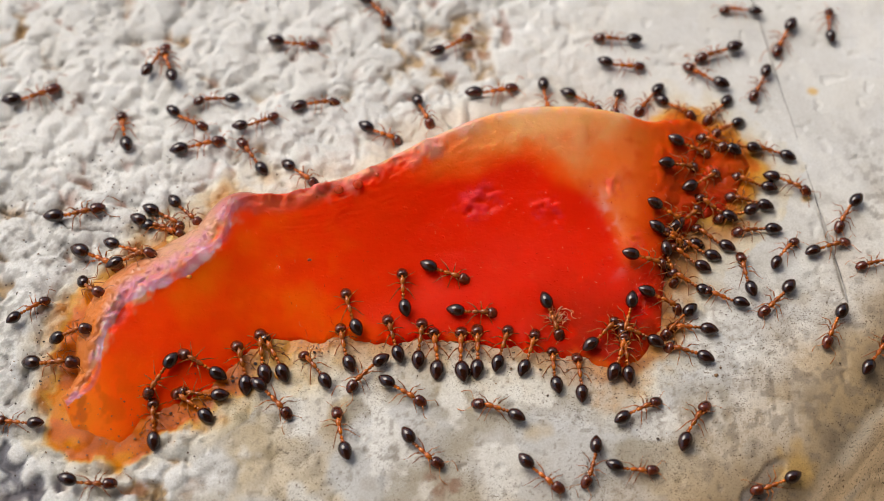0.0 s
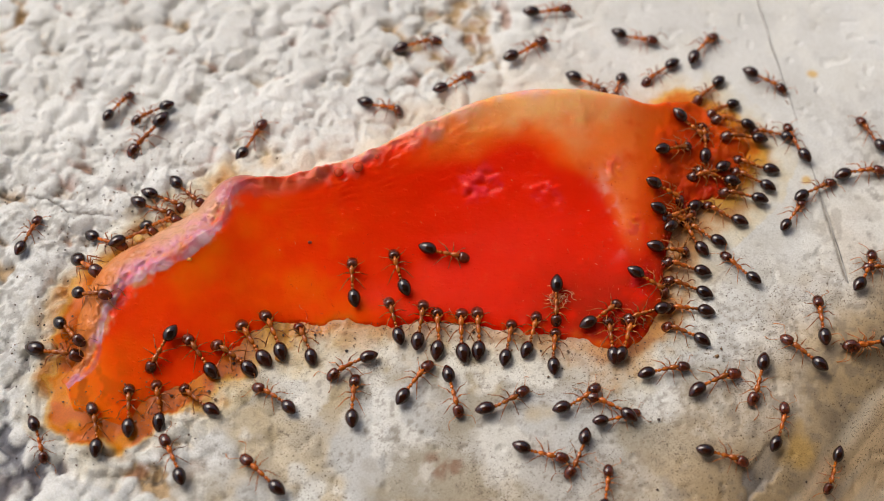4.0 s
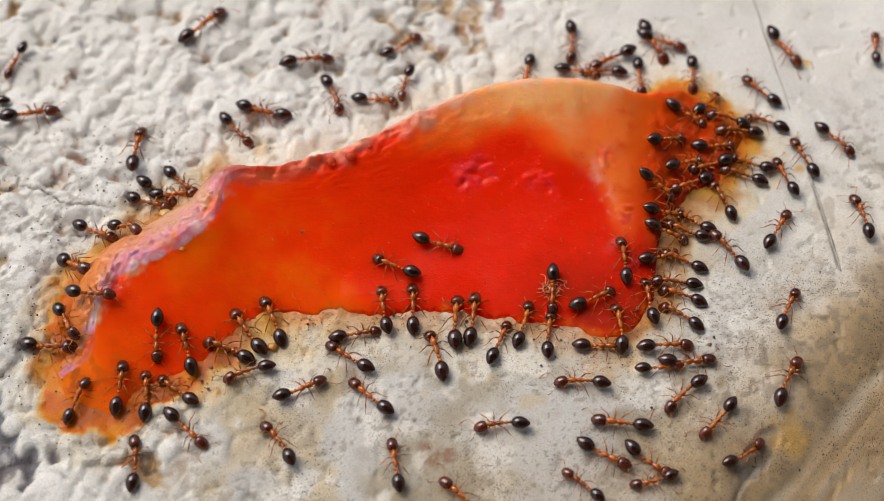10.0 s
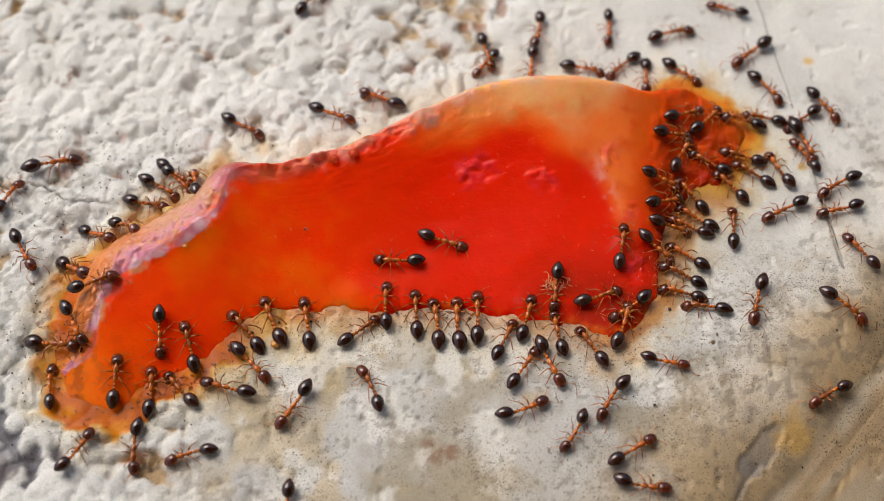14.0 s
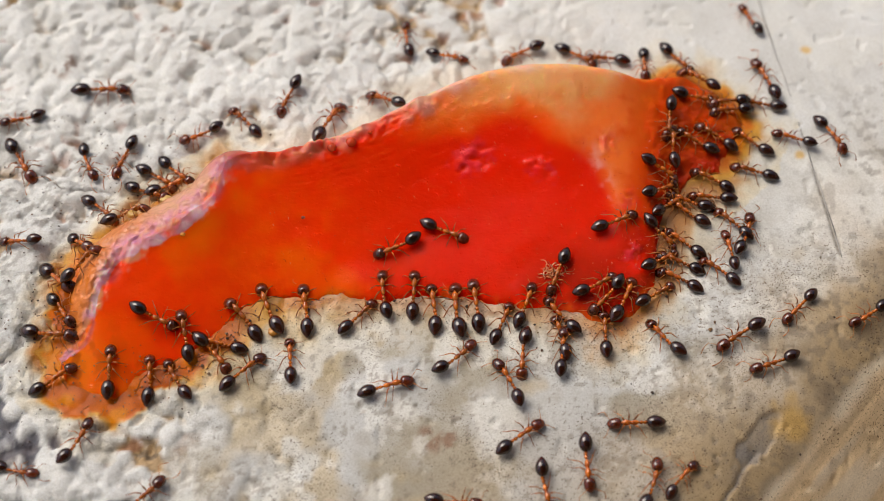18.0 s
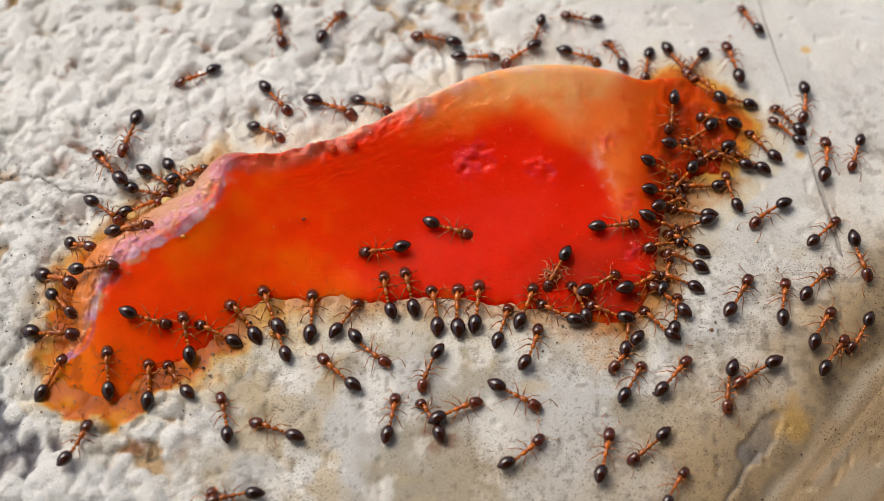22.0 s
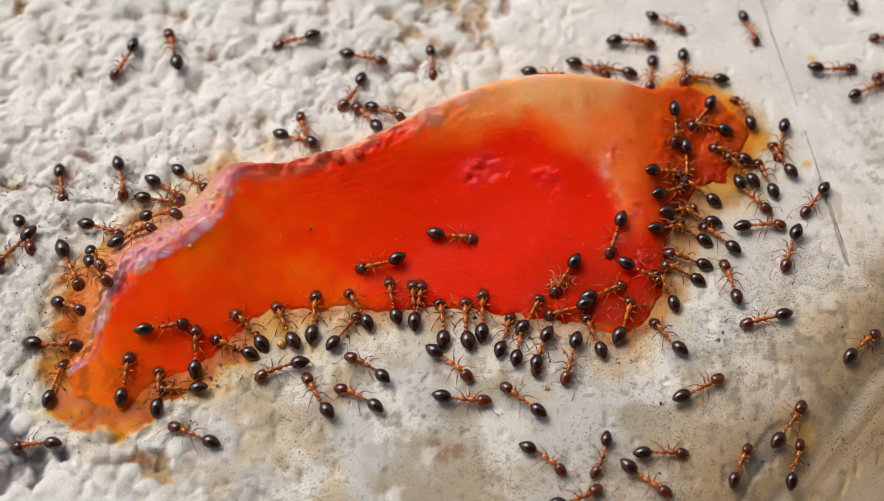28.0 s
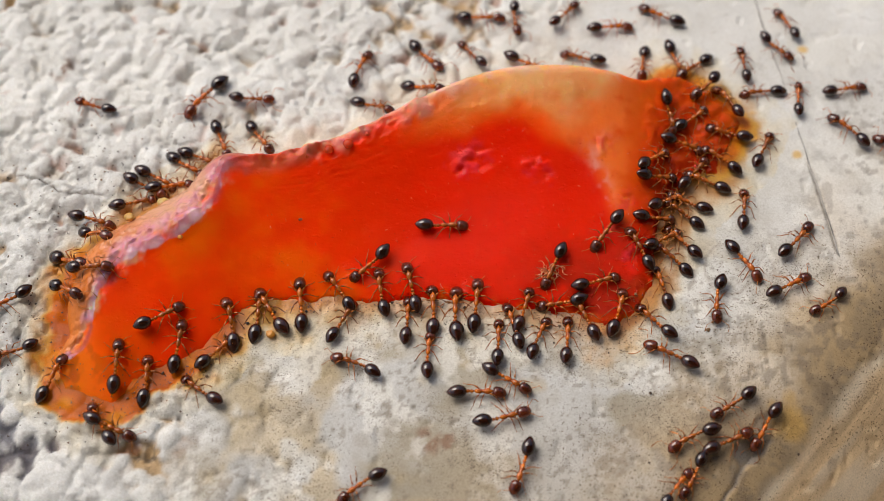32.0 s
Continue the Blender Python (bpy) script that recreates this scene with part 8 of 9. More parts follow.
    trail(walkers[66], 0.80, [(0, -0.83, -7.70, 318), (1, 0.63, -7.13, 291), (1.5, 1.30, -7.96, 366), (2, 1.97, -8.78, 441), (3, 4.41, -6.62, 386), (6, 6.44, -5.55, 410), (6.5, 7.13, -5.75, 366), (7, 7.82, -5.94, 322), (8, 7.86, -7.14, 267), (8.5, 8.42, -6.97, 311), (9, 8.97, -6.80, 355), (9.5, 9.20, -6.68, 289), (10, 9.44, -6.55, 222), (11, 8.68, -8.15, 163), (12, 6.81, -7.08, 209), (12.3333, 6.82, -7.04, 152), (12.6667, 6.84, -7.00, 95), (13, 6.85, -6.96, 38), (13.3333, 6.73, -6.93, -16), (13.6667, 6.61, -6.90, -69), (14, 6.49, -6.88, -123), (15.5, 6.18, -7.44, -164), (17, 5.87, -8.00, -204), (18, 2.63, -6.41, -241), (19, 2.78, -6.30, -250), (20, 3.20, -6.68, -273), (21, 3.02, -5.65, -280), (22, 3.69, -4.97, -291), (23, 3.57, -5.03, -298), (24, 3.44, -5.01, -296), (27, 3.67, -4.79, -287), (27.25, 3.67, -4.79, -237), (27.5, 3.67, -4.79, -187), (27.75, 3.62, -4.94, -147), (28, 3.58, -5.08, -107), (28.3, 3.55, -5.17, -107), (29.7, 0.55, -14.82, -107), (32, 0.55, -14.82, -107)])
    trail(walkers[67], 0.76, [(0, 3.54, -15.56, 62), (18.3, 3.57, -15.51, 62), (20.7, 11.26, -1.10, 62), (21, 11.45, -0.74, 62), (22, 12.19, 2.41, 102), (23, 16.51, 2.72, 26), (24, 19.07, 5.34, 28), (27, 19.08, 8.59, 94), (27.3, 19.05, 8.99, 94), (28.7, 18.38, 19.06, 94), (32, 18.38, 19.06, 94)])
    trail(walkers[68], 0.88, [(0, 22.76, 2.85, 137), (5.3, 22.76, 2.85, 137), (6.7, 15.42, 9.79, 128), (7, 15.13, 10.06, 107), (8, 13.40, 10.35, 123), (9, 13.08, 10.06, 84), (9.5, 14.37, 10.31, 12), (10, 15.67, 10.55, -59), (11, 16.41, 6.55, -129), (11.5, 16.59, 7.43, -202), (12, 16.76, 8.30, -276), (12.5, 15.17, 9.45, -220), (13, 13.57, 10.59, -164), (14, 13.72, 10.12, -140), (15.5, 14.02, 9.22, -99), (17, 14.32, 8.32, -57), (17.3333, 14.34, 8.33, -1), (17.6667, 14.36, 8.35, 55), (18, 14.38, 8.36, 111), (19, 14.20, 8.43, 112), (20, 13.30, 9.33, 110), (21, 13.12, 9.09, 107), (22, 13.04, 9.25, 102), (23, 12.91, 9.20, 119), (24, 12.97, 9.29, 108), (27, 4.81, 10.60, 174), (27.3, 4.56, 10.92, 143), (28.7, -1.82, 18.75, 129), (32, -1.82, 18.75, 129)])
    trail(walkers[69], 0.71, [(0, -19.99, -12.38, 9), (21.9, -19.77, -12.35, 9), (22.7, -13.48, -11.33, 9), (23, -13.08, -11.27, 9), (23.3333, -12.78, -10.69, -49), (23.6667, -12.48, -10.11, -107), (24, -12.18, -9.54, -165), (27, -17.40, -3.16, -202), (27.3, -17.77, -3.02, -202), (27.9, -22.59, -1.12, -202), (32, -22.61, -1.11, -202)])
    trail(walkers[70], 0.93, [(0, -23.42, 6.51, -27), (17, -23.30, 6.45, -27), (17.7, -18.14, 3.86, -36), (18, -17.79, 3.68, -57), (18.5, -17.64, 4.05, 16), (19, -17.49, 4.43, 89), (19.5, -17.39, 5.69, 33), (20, -17.30, 6.95, -24), (21, -15.88, 8.34, -25), (22, -13.43, 4.91, -102), (22.5, -12.87, 4.97, -47), (23, -12.31, 5.04, 9), (24, -9.90, 8.80, 27), (25.5, -9.51, 8.84, 105), (27, -9.11, 8.88, 184), (28, -12.35, 10.37, 107), (28.3, -12.47, 10.75, 107), (29.5, -14.98, 19.08, 107), (32, -14.98, 19.08, 107)])
    trail(walkers[71], 0.77, [(0, -14.02, -15.11, 95), (10, -14.03, -14.98, 95), (10.7, -14.52, -9.23, 95), (11, -14.55, -8.83, 95), (12, -13.76, -8.79, 55), (13, -13.94, -8.72, 58), (14, -13.97, -8.77, 56), (17, -13.82, -8.87, 58), (18, -13.87, -8.88, 61), (19, -13.91, -8.81, 64), (20, -13.94, -9.02, 58), (21, -13.94, -8.92, 60), (22, -13.92, -8.87, 63), (23, -13.97, -8.78, 49), (24, -13.86, -8.62, 54), (25, -13.96, -8.61, -2), (26, -14.05, -8.60, -58), (27, -14.15, -8.59, -115), (28, -16.19, -8.47, -176), (29, -16.37, -10.77, -168), (29.3, -16.76, -10.85, -168), (29.7, -20.47, -11.66, -168), (32, -20.47, -11.66, -168)])
    trail(walkers[72], 0.71, [(0, 22.17, -2.29, -168), (22, 21.95, -2.34, -168), (23.7, 10.22, -4.75, -150), (24, 9.83, -4.83, -108), (27, 6.20, -8.73, -140), (28, 5.85, -9.29, -111), (28.5, 5.91, -9.45, -55), (29, 5.98, -9.61, 1), (29.3, 6.19, -9.95, -41), (30, 9.20, -14.87, -58), (32, 9.27, -14.98, -59)])
    trail(walkers[73], 0.83, [(0, 21.65, -2.55, 192), (3.3, 21.58, -2.56, 192), (5.7, 5.60, -5.92, 210), (6, 5.21, -6.01, 252), (7, 4.84, -6.17, 217), (7.5, 3.92, -6.21, 280), (8, 3.01, -6.25, 343), (9, 4.24, -7.08, 326), (10, 6.50, -9.00, 334), (10.5, 5.97, -8.31, 377), (11, 5.43, -7.61, 420), (12, 4.33, -5.54, 473), (12.3333, 4.36, -5.45, 531), (12.6667, 4.39, -5.37, 589), (13, 4.43, -5.28, 647), (14, 4.31, -5.49, 655), (17, 5.59, -10.06, 635), (18, 5.62, -10.07, 634), (19, 5.68, -10.02, 644), (20, 5.86, -10.15, 636), (20.3333, 5.85, -10.14, 692), (20.6667, 5.85, -10.14, 748), (21, 5.85, -10.13, 804), (22, 6.32, -9.33, 795), (23, 8.64, -9.68, 782), (23.3333, 8.99, -9.57, 836), (23.6667, 9.34, -9.46, 891), (24, 9.69, -9.36, 945), (27, 7.41, -10.45, 958), (27.5, 7.54, -10.32, 1002), (28, 7.68, -10.19, 1045), (28.5, 9.52, -10.32, 1087), (29, 11.37, -10.46, 1129), (29.3, 11.75, -10.33, 1108), (30.7, 21.30, -7.04, 1099), (32, 21.30, -7.04, 1099)])
    trail(walkers[74], 0.83, [(0, -4.20, -6.67, 103), (0.333333, -3.42, -6.45, 157), (0.666667, -2.64, -6.22, 211), (1, -1.86, -6.00, 265), (1.5, -0.92, -7.05, 333), (2, 0.01, -8.10, 400), (3, -2.17, -5.13, 430), (6, 0.84, -5.74, 379), (6.5, 1.07, -5.90, 454), (7, 1.31, -6.07, 529), (8, -2.80, -6.49, 508), (9, -2.83, -6.57, 516), (10, -2.90, -6.47, 499), (11, -3.02, -6.42, 507), (11.3333, -2.98, -6.51, 449), (11.6667, -2.95, -6.60, 391), (12, -2.91, -6.69, 332), (12.3333, -2.87, -7.22, 273), (12.6667, -2.83, -7.75, 214), (13, -2.79, -8.28, 155), (14, -5.89, -7.30, 235), (15.5, -4.48, -8.91, 303), (17, -3.07, -10.51, 371), (18, -1.92, -6.74, 377), (19, 1.00, -6.75, 386), (19.3333, 1.04, -6.82, 440), (19.6667, 1.08, -6.89, 494), (20, 1.12, -6.96, 548), (20.5, 0.31, -7.11, 469), (21, -0.51, -7.26, 390), (22, 0.74, -7.61, 383), (22.5, 1.28, -6.67, 427), (23, 1.82, -5.74, 472), (24, 2.06, -5.52, 464), (27, 1.21, -6.38, 438), (27.5, 0.73, -5.92, 379), (28, 0.25, -5.47, 321), (28.5, 2.50, -5.67, 366), (29, 4.74, -5.88, 412), (30, 5.01, -5.07, 430), (30.25, 5.01, -5.07, 480), (30.5, 5.01, -5.07, 530), (30.75, 4.96, -5.21, 570), (31, 4.91, -5.35, 610), (31.3, 4.87, -5.44, 610), (32, 3.14, -10.15, 610)])
    trail(walkers[75], 0.80, [(0, -7.70, 18.59, -50), (19, -7.55, 18.41, -50), (20.7, 0.14, 9.24, -41), (21, 0.40, 8.93, -20), (22, 1.78, 9.14, 5), (23, 2.68, 10.14, -20), (23.5, 2.52, 10.08, 59), (24, 2.36, 10.01, 137), (27, -4.96, 11.89, 171), (28, -6.97, 10.67, 198), (28.5, -6.50, 9.91, 247), (29, -6.02, 9.15, 297), (30, -5.05, 8.45, 367), (30.3, -4.81, 8.77, 399), (32, 2.52, 18.24, 412)])
    trail(walkers[76], 0.81, [(0, -5.22, -15.23, 66), (18.3, -5.22, -15.23, 66), (19.7, -1.05, -6.03, 66), (20, -0.89, -5.67, 66), (20.5, -0.89, -5.00, 114), (21, -0.90, -4.33, 162), (21.5, -1.83, -4.84, 240), (22, -2.75, -5.35, 319), (22.5, -2.32, -6.08, 362), (23, -1.88, -6.81, 404), (23.5, -2.46, -6.36, 461), (24, -3.05, -5.91, 517), (27, -3.34, -5.54, 515), (28, -6.82, -5.61, 560), (29, -8.12, -6.41, 517), (30, -11.86, -8.24, 530), (30.25, -11.86, -8.24, 580), (30.5, -11.86, -8.24, 630), (30.75, -11.71, -8.27, 670), (31, -11.57, -8.30, 710), (31.3, -11.63, -8.57, 678), (32, -8.66, -12.86, 670)])
    trail(walkers[77], 0.74, [(0, -22.10, -2.37, 53), (13, -22.02, -2.26, 53), (13.7, -18.57, 2.36, 58), (14, -18.33, 2.68, 68), (17, -11.53, 5.91, 77), (17.5, -11.02, 5.48, 141), (18, -10.50, 5.05, 205), (18.5, -11.01, 4.96, 141), (19, -11.52, 4.86, 76), (19.5, -11.41, 5.06, 25), (20, -11.31, 5.26, -27), (21, -8.46, 6.08, 26), (22, -7.33, 5.30, -34), (22.3333, -6.95, 5.58, 20), (22.6667, -6.57, 5.86, 74), (23, -6.19, 6.14, 128), (24, -7.02, 5.94, 66), (25.5, -6.99, 5.71, 118), (27, -6.96, 5.48, 170), (28, -6.19, 5.85, 112), (29, -7.19, 5.02, 145), (30, -7.52, 4.98, 105), (31, -10.37, 4.91, 158), (31.3, -10.74, 5.06, 158), (32, -15.23, 6.87, 158)])
    trail(walkers[78], 0.80, [(0, 3.83, -8.63, -39), (1, 3.94, -8.51, -31), (2, 3.99, -8.66, -39), (3, 3.87, -8.41, -27), (6, 3.81, -8.62, -3), (7, 4.07, -8.55, -2), (8, 4.10, -8.66, -0), (8.33333, 4.13, -8.68, -57), (8.66667, 4.17, -8.69, -113), (9, 4.20, -8.70, -170), (10, 0.71, -10.42, -221), (11, -2.76, -8.44, -226), (12, -4.76, -7.81, -210), (13, -7.26, -10.42, -162), (14, -5.90, -11.37, -90), (17, -2.70, -12.10, -95), (17.5, -0.99, -11.74, -49), (18, 0.72, -11.39, -4), (19, 4.17, -9.04, 9), (20, 5.58, -7.17, 24), (21, 6.01, -5.94, 44), (21.5, 7.53, -4.39, 91), (22, 9.06, -2.83, 137), (22.5, 10.16, -2.70, 203), (23, 11.26, -2.57, 269), (23.3333, 11.23, -2.57, 213), (23.6667, 11.21, -2.56, 156), (24, 11.19, -2.56, 99), (27, 11.24, -1.25, 87), (28, 11.55, -1.52, 102), (29, 12.59, -1.03, 50), (29.5, 12.91, -1.09, -26), (30, 13.24, -1.14, -103), (31, 15.40, -3.90, -122), (31.3, 15.19, -4.24, -122), (32, 12.59, -8.35, -122)])
    trail(walkers[79], 0.75, [(0, 11.25, -0.72, 156), (1, 11.38, -0.10, 161), (2, 9.83, -4.32, 167), (3, 11.80, -0.62, 166), (4.5, 11.98, -0.13, 106), (6, 12.15, 0.36, 46), (6.5, 13.03, 1.32, 102), (7, 13.90, 2.27, 159), (7.33333, 14.15, 2.86, 103), (7.66667, 14.40, 3.45, 48), (8, 14.65, 4.04, -7), (8.5, 14.68, 3.99, 61), (9, 14.70, 3.94, 129), (10, 14.72, 3.93, 110), (11, 14.56, 3.85, 118), (11.3333, 14.57, 3.89, 176), (11.6667, 14.58, 3.92, 234), (12, 14.59, 3.96, 293), (13, 17.70, 0.99, 345), (13.5, 17.15, 1.45, 270), (14, 16.61, 1.92, 194), (17, 18.16, -2.13, 245), (18, 17.23, -3.45, 214), (18.5, 17.32, -3.18, 265), (19, 17.42, -2.92, 317), (19.5, 17.48, -2.78, 382), (20, 17.54, -2.65, 447), (20.3333, 17.50, -2.13, 389), (20.6667, 17.45, -1.61, 332), (21, 17.41, -1.10, 274), (22, 16.77, -4.34, 236), (23, 14.53, -7.33, 232), (24, 13.80, -8.33, 231), (27, 12.78, -9.51, 173), (27.5, 13.15, -9.21, 121), (28, 13.51, -8.90, 70), (29, 13.53, -6.90, 29), (30, 13.92, -6.54, 92), (30.5, 13.01, -6.08, 160), (31, 12.11, -5.61, 228), (31.3, 11.93, -5.97, 238), (32, 9.64, -10.44, 241)])
    trail(walkers[80], 0.82, [(0, -2.34, -15.23, 120), (20, -2.41, -15.12, 120), (20.7, -5.26, -10.11, 120), (21, -5.46, -9.76, 120), (22, -6.61, -8.45, 160), (23, -7.40, -8.83, 154), (24, -8.56, -6.06, 106), (25, -8.54, -5.99, 165), (26, -8.52, -5.93, 224), (27, -8.49, -5.86, 283), (27.5, -9.29, -7.02, 219), (28, -10.08, -8.18, 156), (29, -9.27, -9.99, 206), (30, -11.84, -9.27, 162), (31, -12.81, -8.22, 155), (31.25, -12.81, -8.22, 205), (31.5, -12.81, -8.22, 255), (31.75, -12.68, -8.29, 295), (32, -12.54, -8.35, 335)])
    trail(walkers[81], 0.80, [(0, 1.87, -5.80, 162), (0.333333, 1.98, -5.83, 222), (0.666667, 2.08, -5.86, 281), (1, 2.19, -5.89, 340), (2, 5.42, -6.50, 361), (2.5, 5.73, -6.41, 284), (3, 6.04, -6.32, 206), (4.5, 6.32, -6.40, 149), (6, 6.60, -6.47, 92), (7, 5.38, -6.77, 26), (8, 5.80, -7.24, 82), (9, 4.92, -5.86, 80), (9.5, 5.16, -5.90, 130), (10, 5.39, -5.94, 180), (11, 3.97, -5.47, 125), (12, -0.37, -4.65, 177), (12.5, 0.95, -5.36, 104), (13, 2.27, -6.06, 30), (14, 3.33, -7.16, 20), (15.5, 3.59, -9.10, -27), (17, 3.86, -11.04, -74), (18, 4.02, -10.98, -76), (19, 4.20, -10.54, -0), (20, 3.92, -8.43, 77), (20.5, 3.48, -8.76, 21), (21, 3.04, -9.08, -35), (22, 3.29, -9.34, 37), (23, 2.89, -8.68, 116), (24, 3.04, -8.70, 115), (27, -0.06, -9.13, 107), (28, -3.67, -6.66, 152), (28.3333, -2.90, -6.39, 95), (28.6667, -2.13, -6.11, 39), (29, -1.36, -5.83, -17), (29.5, -0.65, -7.22, 59), (30, 0.07, -8.61, 135), (31, -0.29, -6.18, 103), (31.15, -0.40, -6.34, 150), (31.3, -0.50, -6.51, 197), (32, -3.16, -10.77, 216)])
    trail(walkers[82], 0.83, [(0, -12.08, 18.81, 255), (26.6, -12.08, 18.81, 255), (28.7, -15.67, 4.97, 237), (29, -15.77, 4.58, 195), (30, -16.42, 3.79, 204), (31, -18.07, 1.69, 204), (31.3, -18.44, 1.52, 204), (31.8, -22.54, -0.33, 204), (32, -22.54, -0.33, 204)])
    trail(walkers[83], 0.85, [(0, 23.09, 5.19, 216), (5.5, 23.09, 5.19, 216), (6.7, 16.04, 0.08, 225), (7, 15.72, -0.15, 246), (8, 16.36, -1.26, 211), (8.5, 15.17, -2.38, 157), (9, 13.98, -3.49, 103), (10, 11.89, 0.21, 125), (11, 13.49, 0.77, 55), (11.5, 13.41, 1.18, 8), (12, 13.33, 1.59, -38), (12.5, 13.27, 0.01, -90), (13, 13.21, -1.58, -142), (14, 12.71, -2.66, -106), (17, 12.51, -4.27, -46), (17.5, 12.13, -4.47, -96), (18, 11.75, -4.68, -146), (18.5, 11.03, -5.59, -78), (19, 10.31, -6.50, -10), (20, 11.06, -5.06, 27), (21, 10.96, -3.82, 40), (22, 12.17, -2.67, 58), (22.5, 12.34, -2.39, -17), (23, 12.51, -2.11, -91), (24, 12.89, -3.77, -115), (27, 12.47, -5.40, -134), (27.3333, 12.79, -6.11, -192), (27.6667, 13.11, -6.82, -251), (28, 13.43, -7.53, -309), (29, 14.72, -5.12, -282), (30, 16.65, -2.52, -322), (31, 17.25, -1.93, -323), (31.3, 17.57, -1.69, -323), (32, 21.93, 1.54, -323)])
    trail(walkers[84], 0.91, [(0, 24.29, 10.08, -152), (27.4, 24.29, 10.08, -152), (28.7, 16.03, 5.60, -152), (29, 15.67, 5.41, -152), (30, 16.03, 2.73, -120), (30.3333, 16.17, 2.88, -67), (30.6667, 16.30, 3.04, -13), (31, 16.44, 3.19, 41), (31.3, 16.80, 3.37, 30), (32, 21.58, 5.67, 27)])
    trail(walkers[85], 0.74, [(0, -20.83, 18.35, -74), (29.3, -20.83, 18.35, -74), (30.7, -18.10, 8.63, -74), (31, -18.00, 8.24, -74), (31.3, -18.19, 7.89, -106), (32, -20.79, 3.26, -115)])
    trail(walkers[86], 0.95, [(0, -22.75, 1.08, 28), (27.6, -22.75, 1.08, 28), (29.7, -10.18, 7.88, 28), (30, -9.83, 8.07, 28), (31, -9.59, 8.32, -20), (31.5, -9.98, 7.67, -74), (32, -10.38, 7.02, -129)])
    trail(idlers[17], 0.72, [(0, -2.75, 18.52, -108), (28, -2.82, 18.30, -108), (29.7, -6.52, 6.91, -108), (30, -6.65, 6.53, -108), (31, -7.56, 6.80, -156), (31.5, -7.73, 6.91, -82), (32, -7.90, 7.02, -8)])
    trail(walkers[87], 0.82, [(0, -11.44, 18.51, -48), (20.4, -11.44, 18.51, -48), (21.7, -5.14, 11.53, -16), (22, -4.87, 11.23, 57), (23, -2.47, 11.13, 36), (24, -3.05, 8.57, -25), (25.5, -3.42, 8.53, -91), (27, -3.78, 8.48, -157), (28, -4.20, 7.60, -119), (28.5, -4.62, 7.07, -72), (29, -5.04, 6.54, -25), (29.5, -5.23, 6.37, 21), (30, -5.41, 6.20, 68), (31, -6.01, 6.15, 22), (32, -3.39, 8.85, 67)])
    trail(walkers[88], 0.84, [(0, 11.46, 18.41, 229), (18.2, 11.43, 18.38, 229), (19.7, 4.32, 10.30, 229), (20, 4.06, 10.00, 229), (21, 2.95, 11.82, 185), (22, -0.41, 10.38, 168), (23, -2.24, 8.46, 176), (23.5, -2.98, 7.57, 239), (24, -3.72, 6.68, 301), (25, -3.71, 6.60, 358), (26, -3.70, 6.52, 415), (27, -3.69, 6.44, 472), (28, -3.58, 6.47, 484), (29, -3.71, 7.65, 481), (30, -3.17, 8.54, 409), (31, -3.34, 9.00, 424), (31.5, -1.86, 9.03, 366), (32, -0.37, 9.07, 309)])
    trail(walkers[89], 0.71, [(0, 9.27, 18.47, 246), (19.9, 9.17, 18.26, 246), (20.7, 6.57, 12.45, 246), (21, 6.40, 12.08, 246), (22, 4.30, 10.44, 251), (22.3333, 4.43, 10.77, 195), (22.6667, 4.56, 11.10, 138), (23, 4.69, 11.44, 82), (23.5, 5.11, 11.58, 155), (24, 5.53, 11.73, 227), (27, -2.72, 11.40, 236), (28, -0.61, 9.30, 274), (29, 1.40, 9.42, 321), (29.3333, 1.44, 9.40, 380), (29.6667, 1.48, 9.38, 438), (30, 1.52, 9.35, 497), (31, 1.45, 9.48, 492), (32, 1.42, 9.54, 487)])
    trail(walkers[90], 0.81, [(0, -8.62, 6.24, 126), (0.5, -8.67, 6.14, 199), (1, -8.72, 6.05, 272), (2, -8.74, 6.01, 274), (2.33333, -8.71, 6.01, 334), (2.66667, -8.68, 6.02, 394), (3, -8.65, 6.02, 454), (4.5, -8.25, 6.59, 390), (6, -7.85, 7.16, 326), (7, -7.78, 7.22, 327), (7.33333, -7.75, 7.24, 269), (7.66667, -7.71, 7.25, 211), (8, -7.67, 7.27, 152), (8.5, -8.30, 7.90, 75), (9, -8.94, 8.53, -2), (10, -7.61, 6.94, -20), (11, -7.74, 7.09, -13), (12, -7.67, 6.96, 4), (13, -5.60, 7.39, 10), (14, -4.61, 6.44, -24), (15.5, -3.94, 6.56, 23), (17, -3.27, 6.68, 70), (18, -2.51, 6.69, 146), (19, -4.48, 8.41, 225), (20, -8.24, 6.26, 245), (20.5, -7.72, 6.62, 286), (21, -7.20, 6.97, 327), (22, -7.02, 6.74, 309), (23, -4.69, 7.73, 331), (23.5, -5.08, 7.43, 273), (24, -5.48, 7.14, 216), (25.5, -5.59, 8.32, 145), (27, -5.69, 9.50, 75), (27.5, -4.60, 9.57, 29), (28, -3.50, 9.65, -17), (29, -2.68, 10.42, 53), (30, -2.75, 10.71, 29), (31, -1.02, 10.07, -27), (32, 2.24, 11.45, -9)])
    trail(walkers[91], 0.71, [(0, -7.59, 18.85, -48), (27.3, -7.59, 18.85, -48), (28.7, -0.78, 11.39, -48), (29, -0.51, 11.09, -48), (30, 2.60, 11.15, 1), (31, 2.40, 11.33, 1), (31.5, 2.95, 11.25, -42), (32, 3.51, 11.16, -85)])
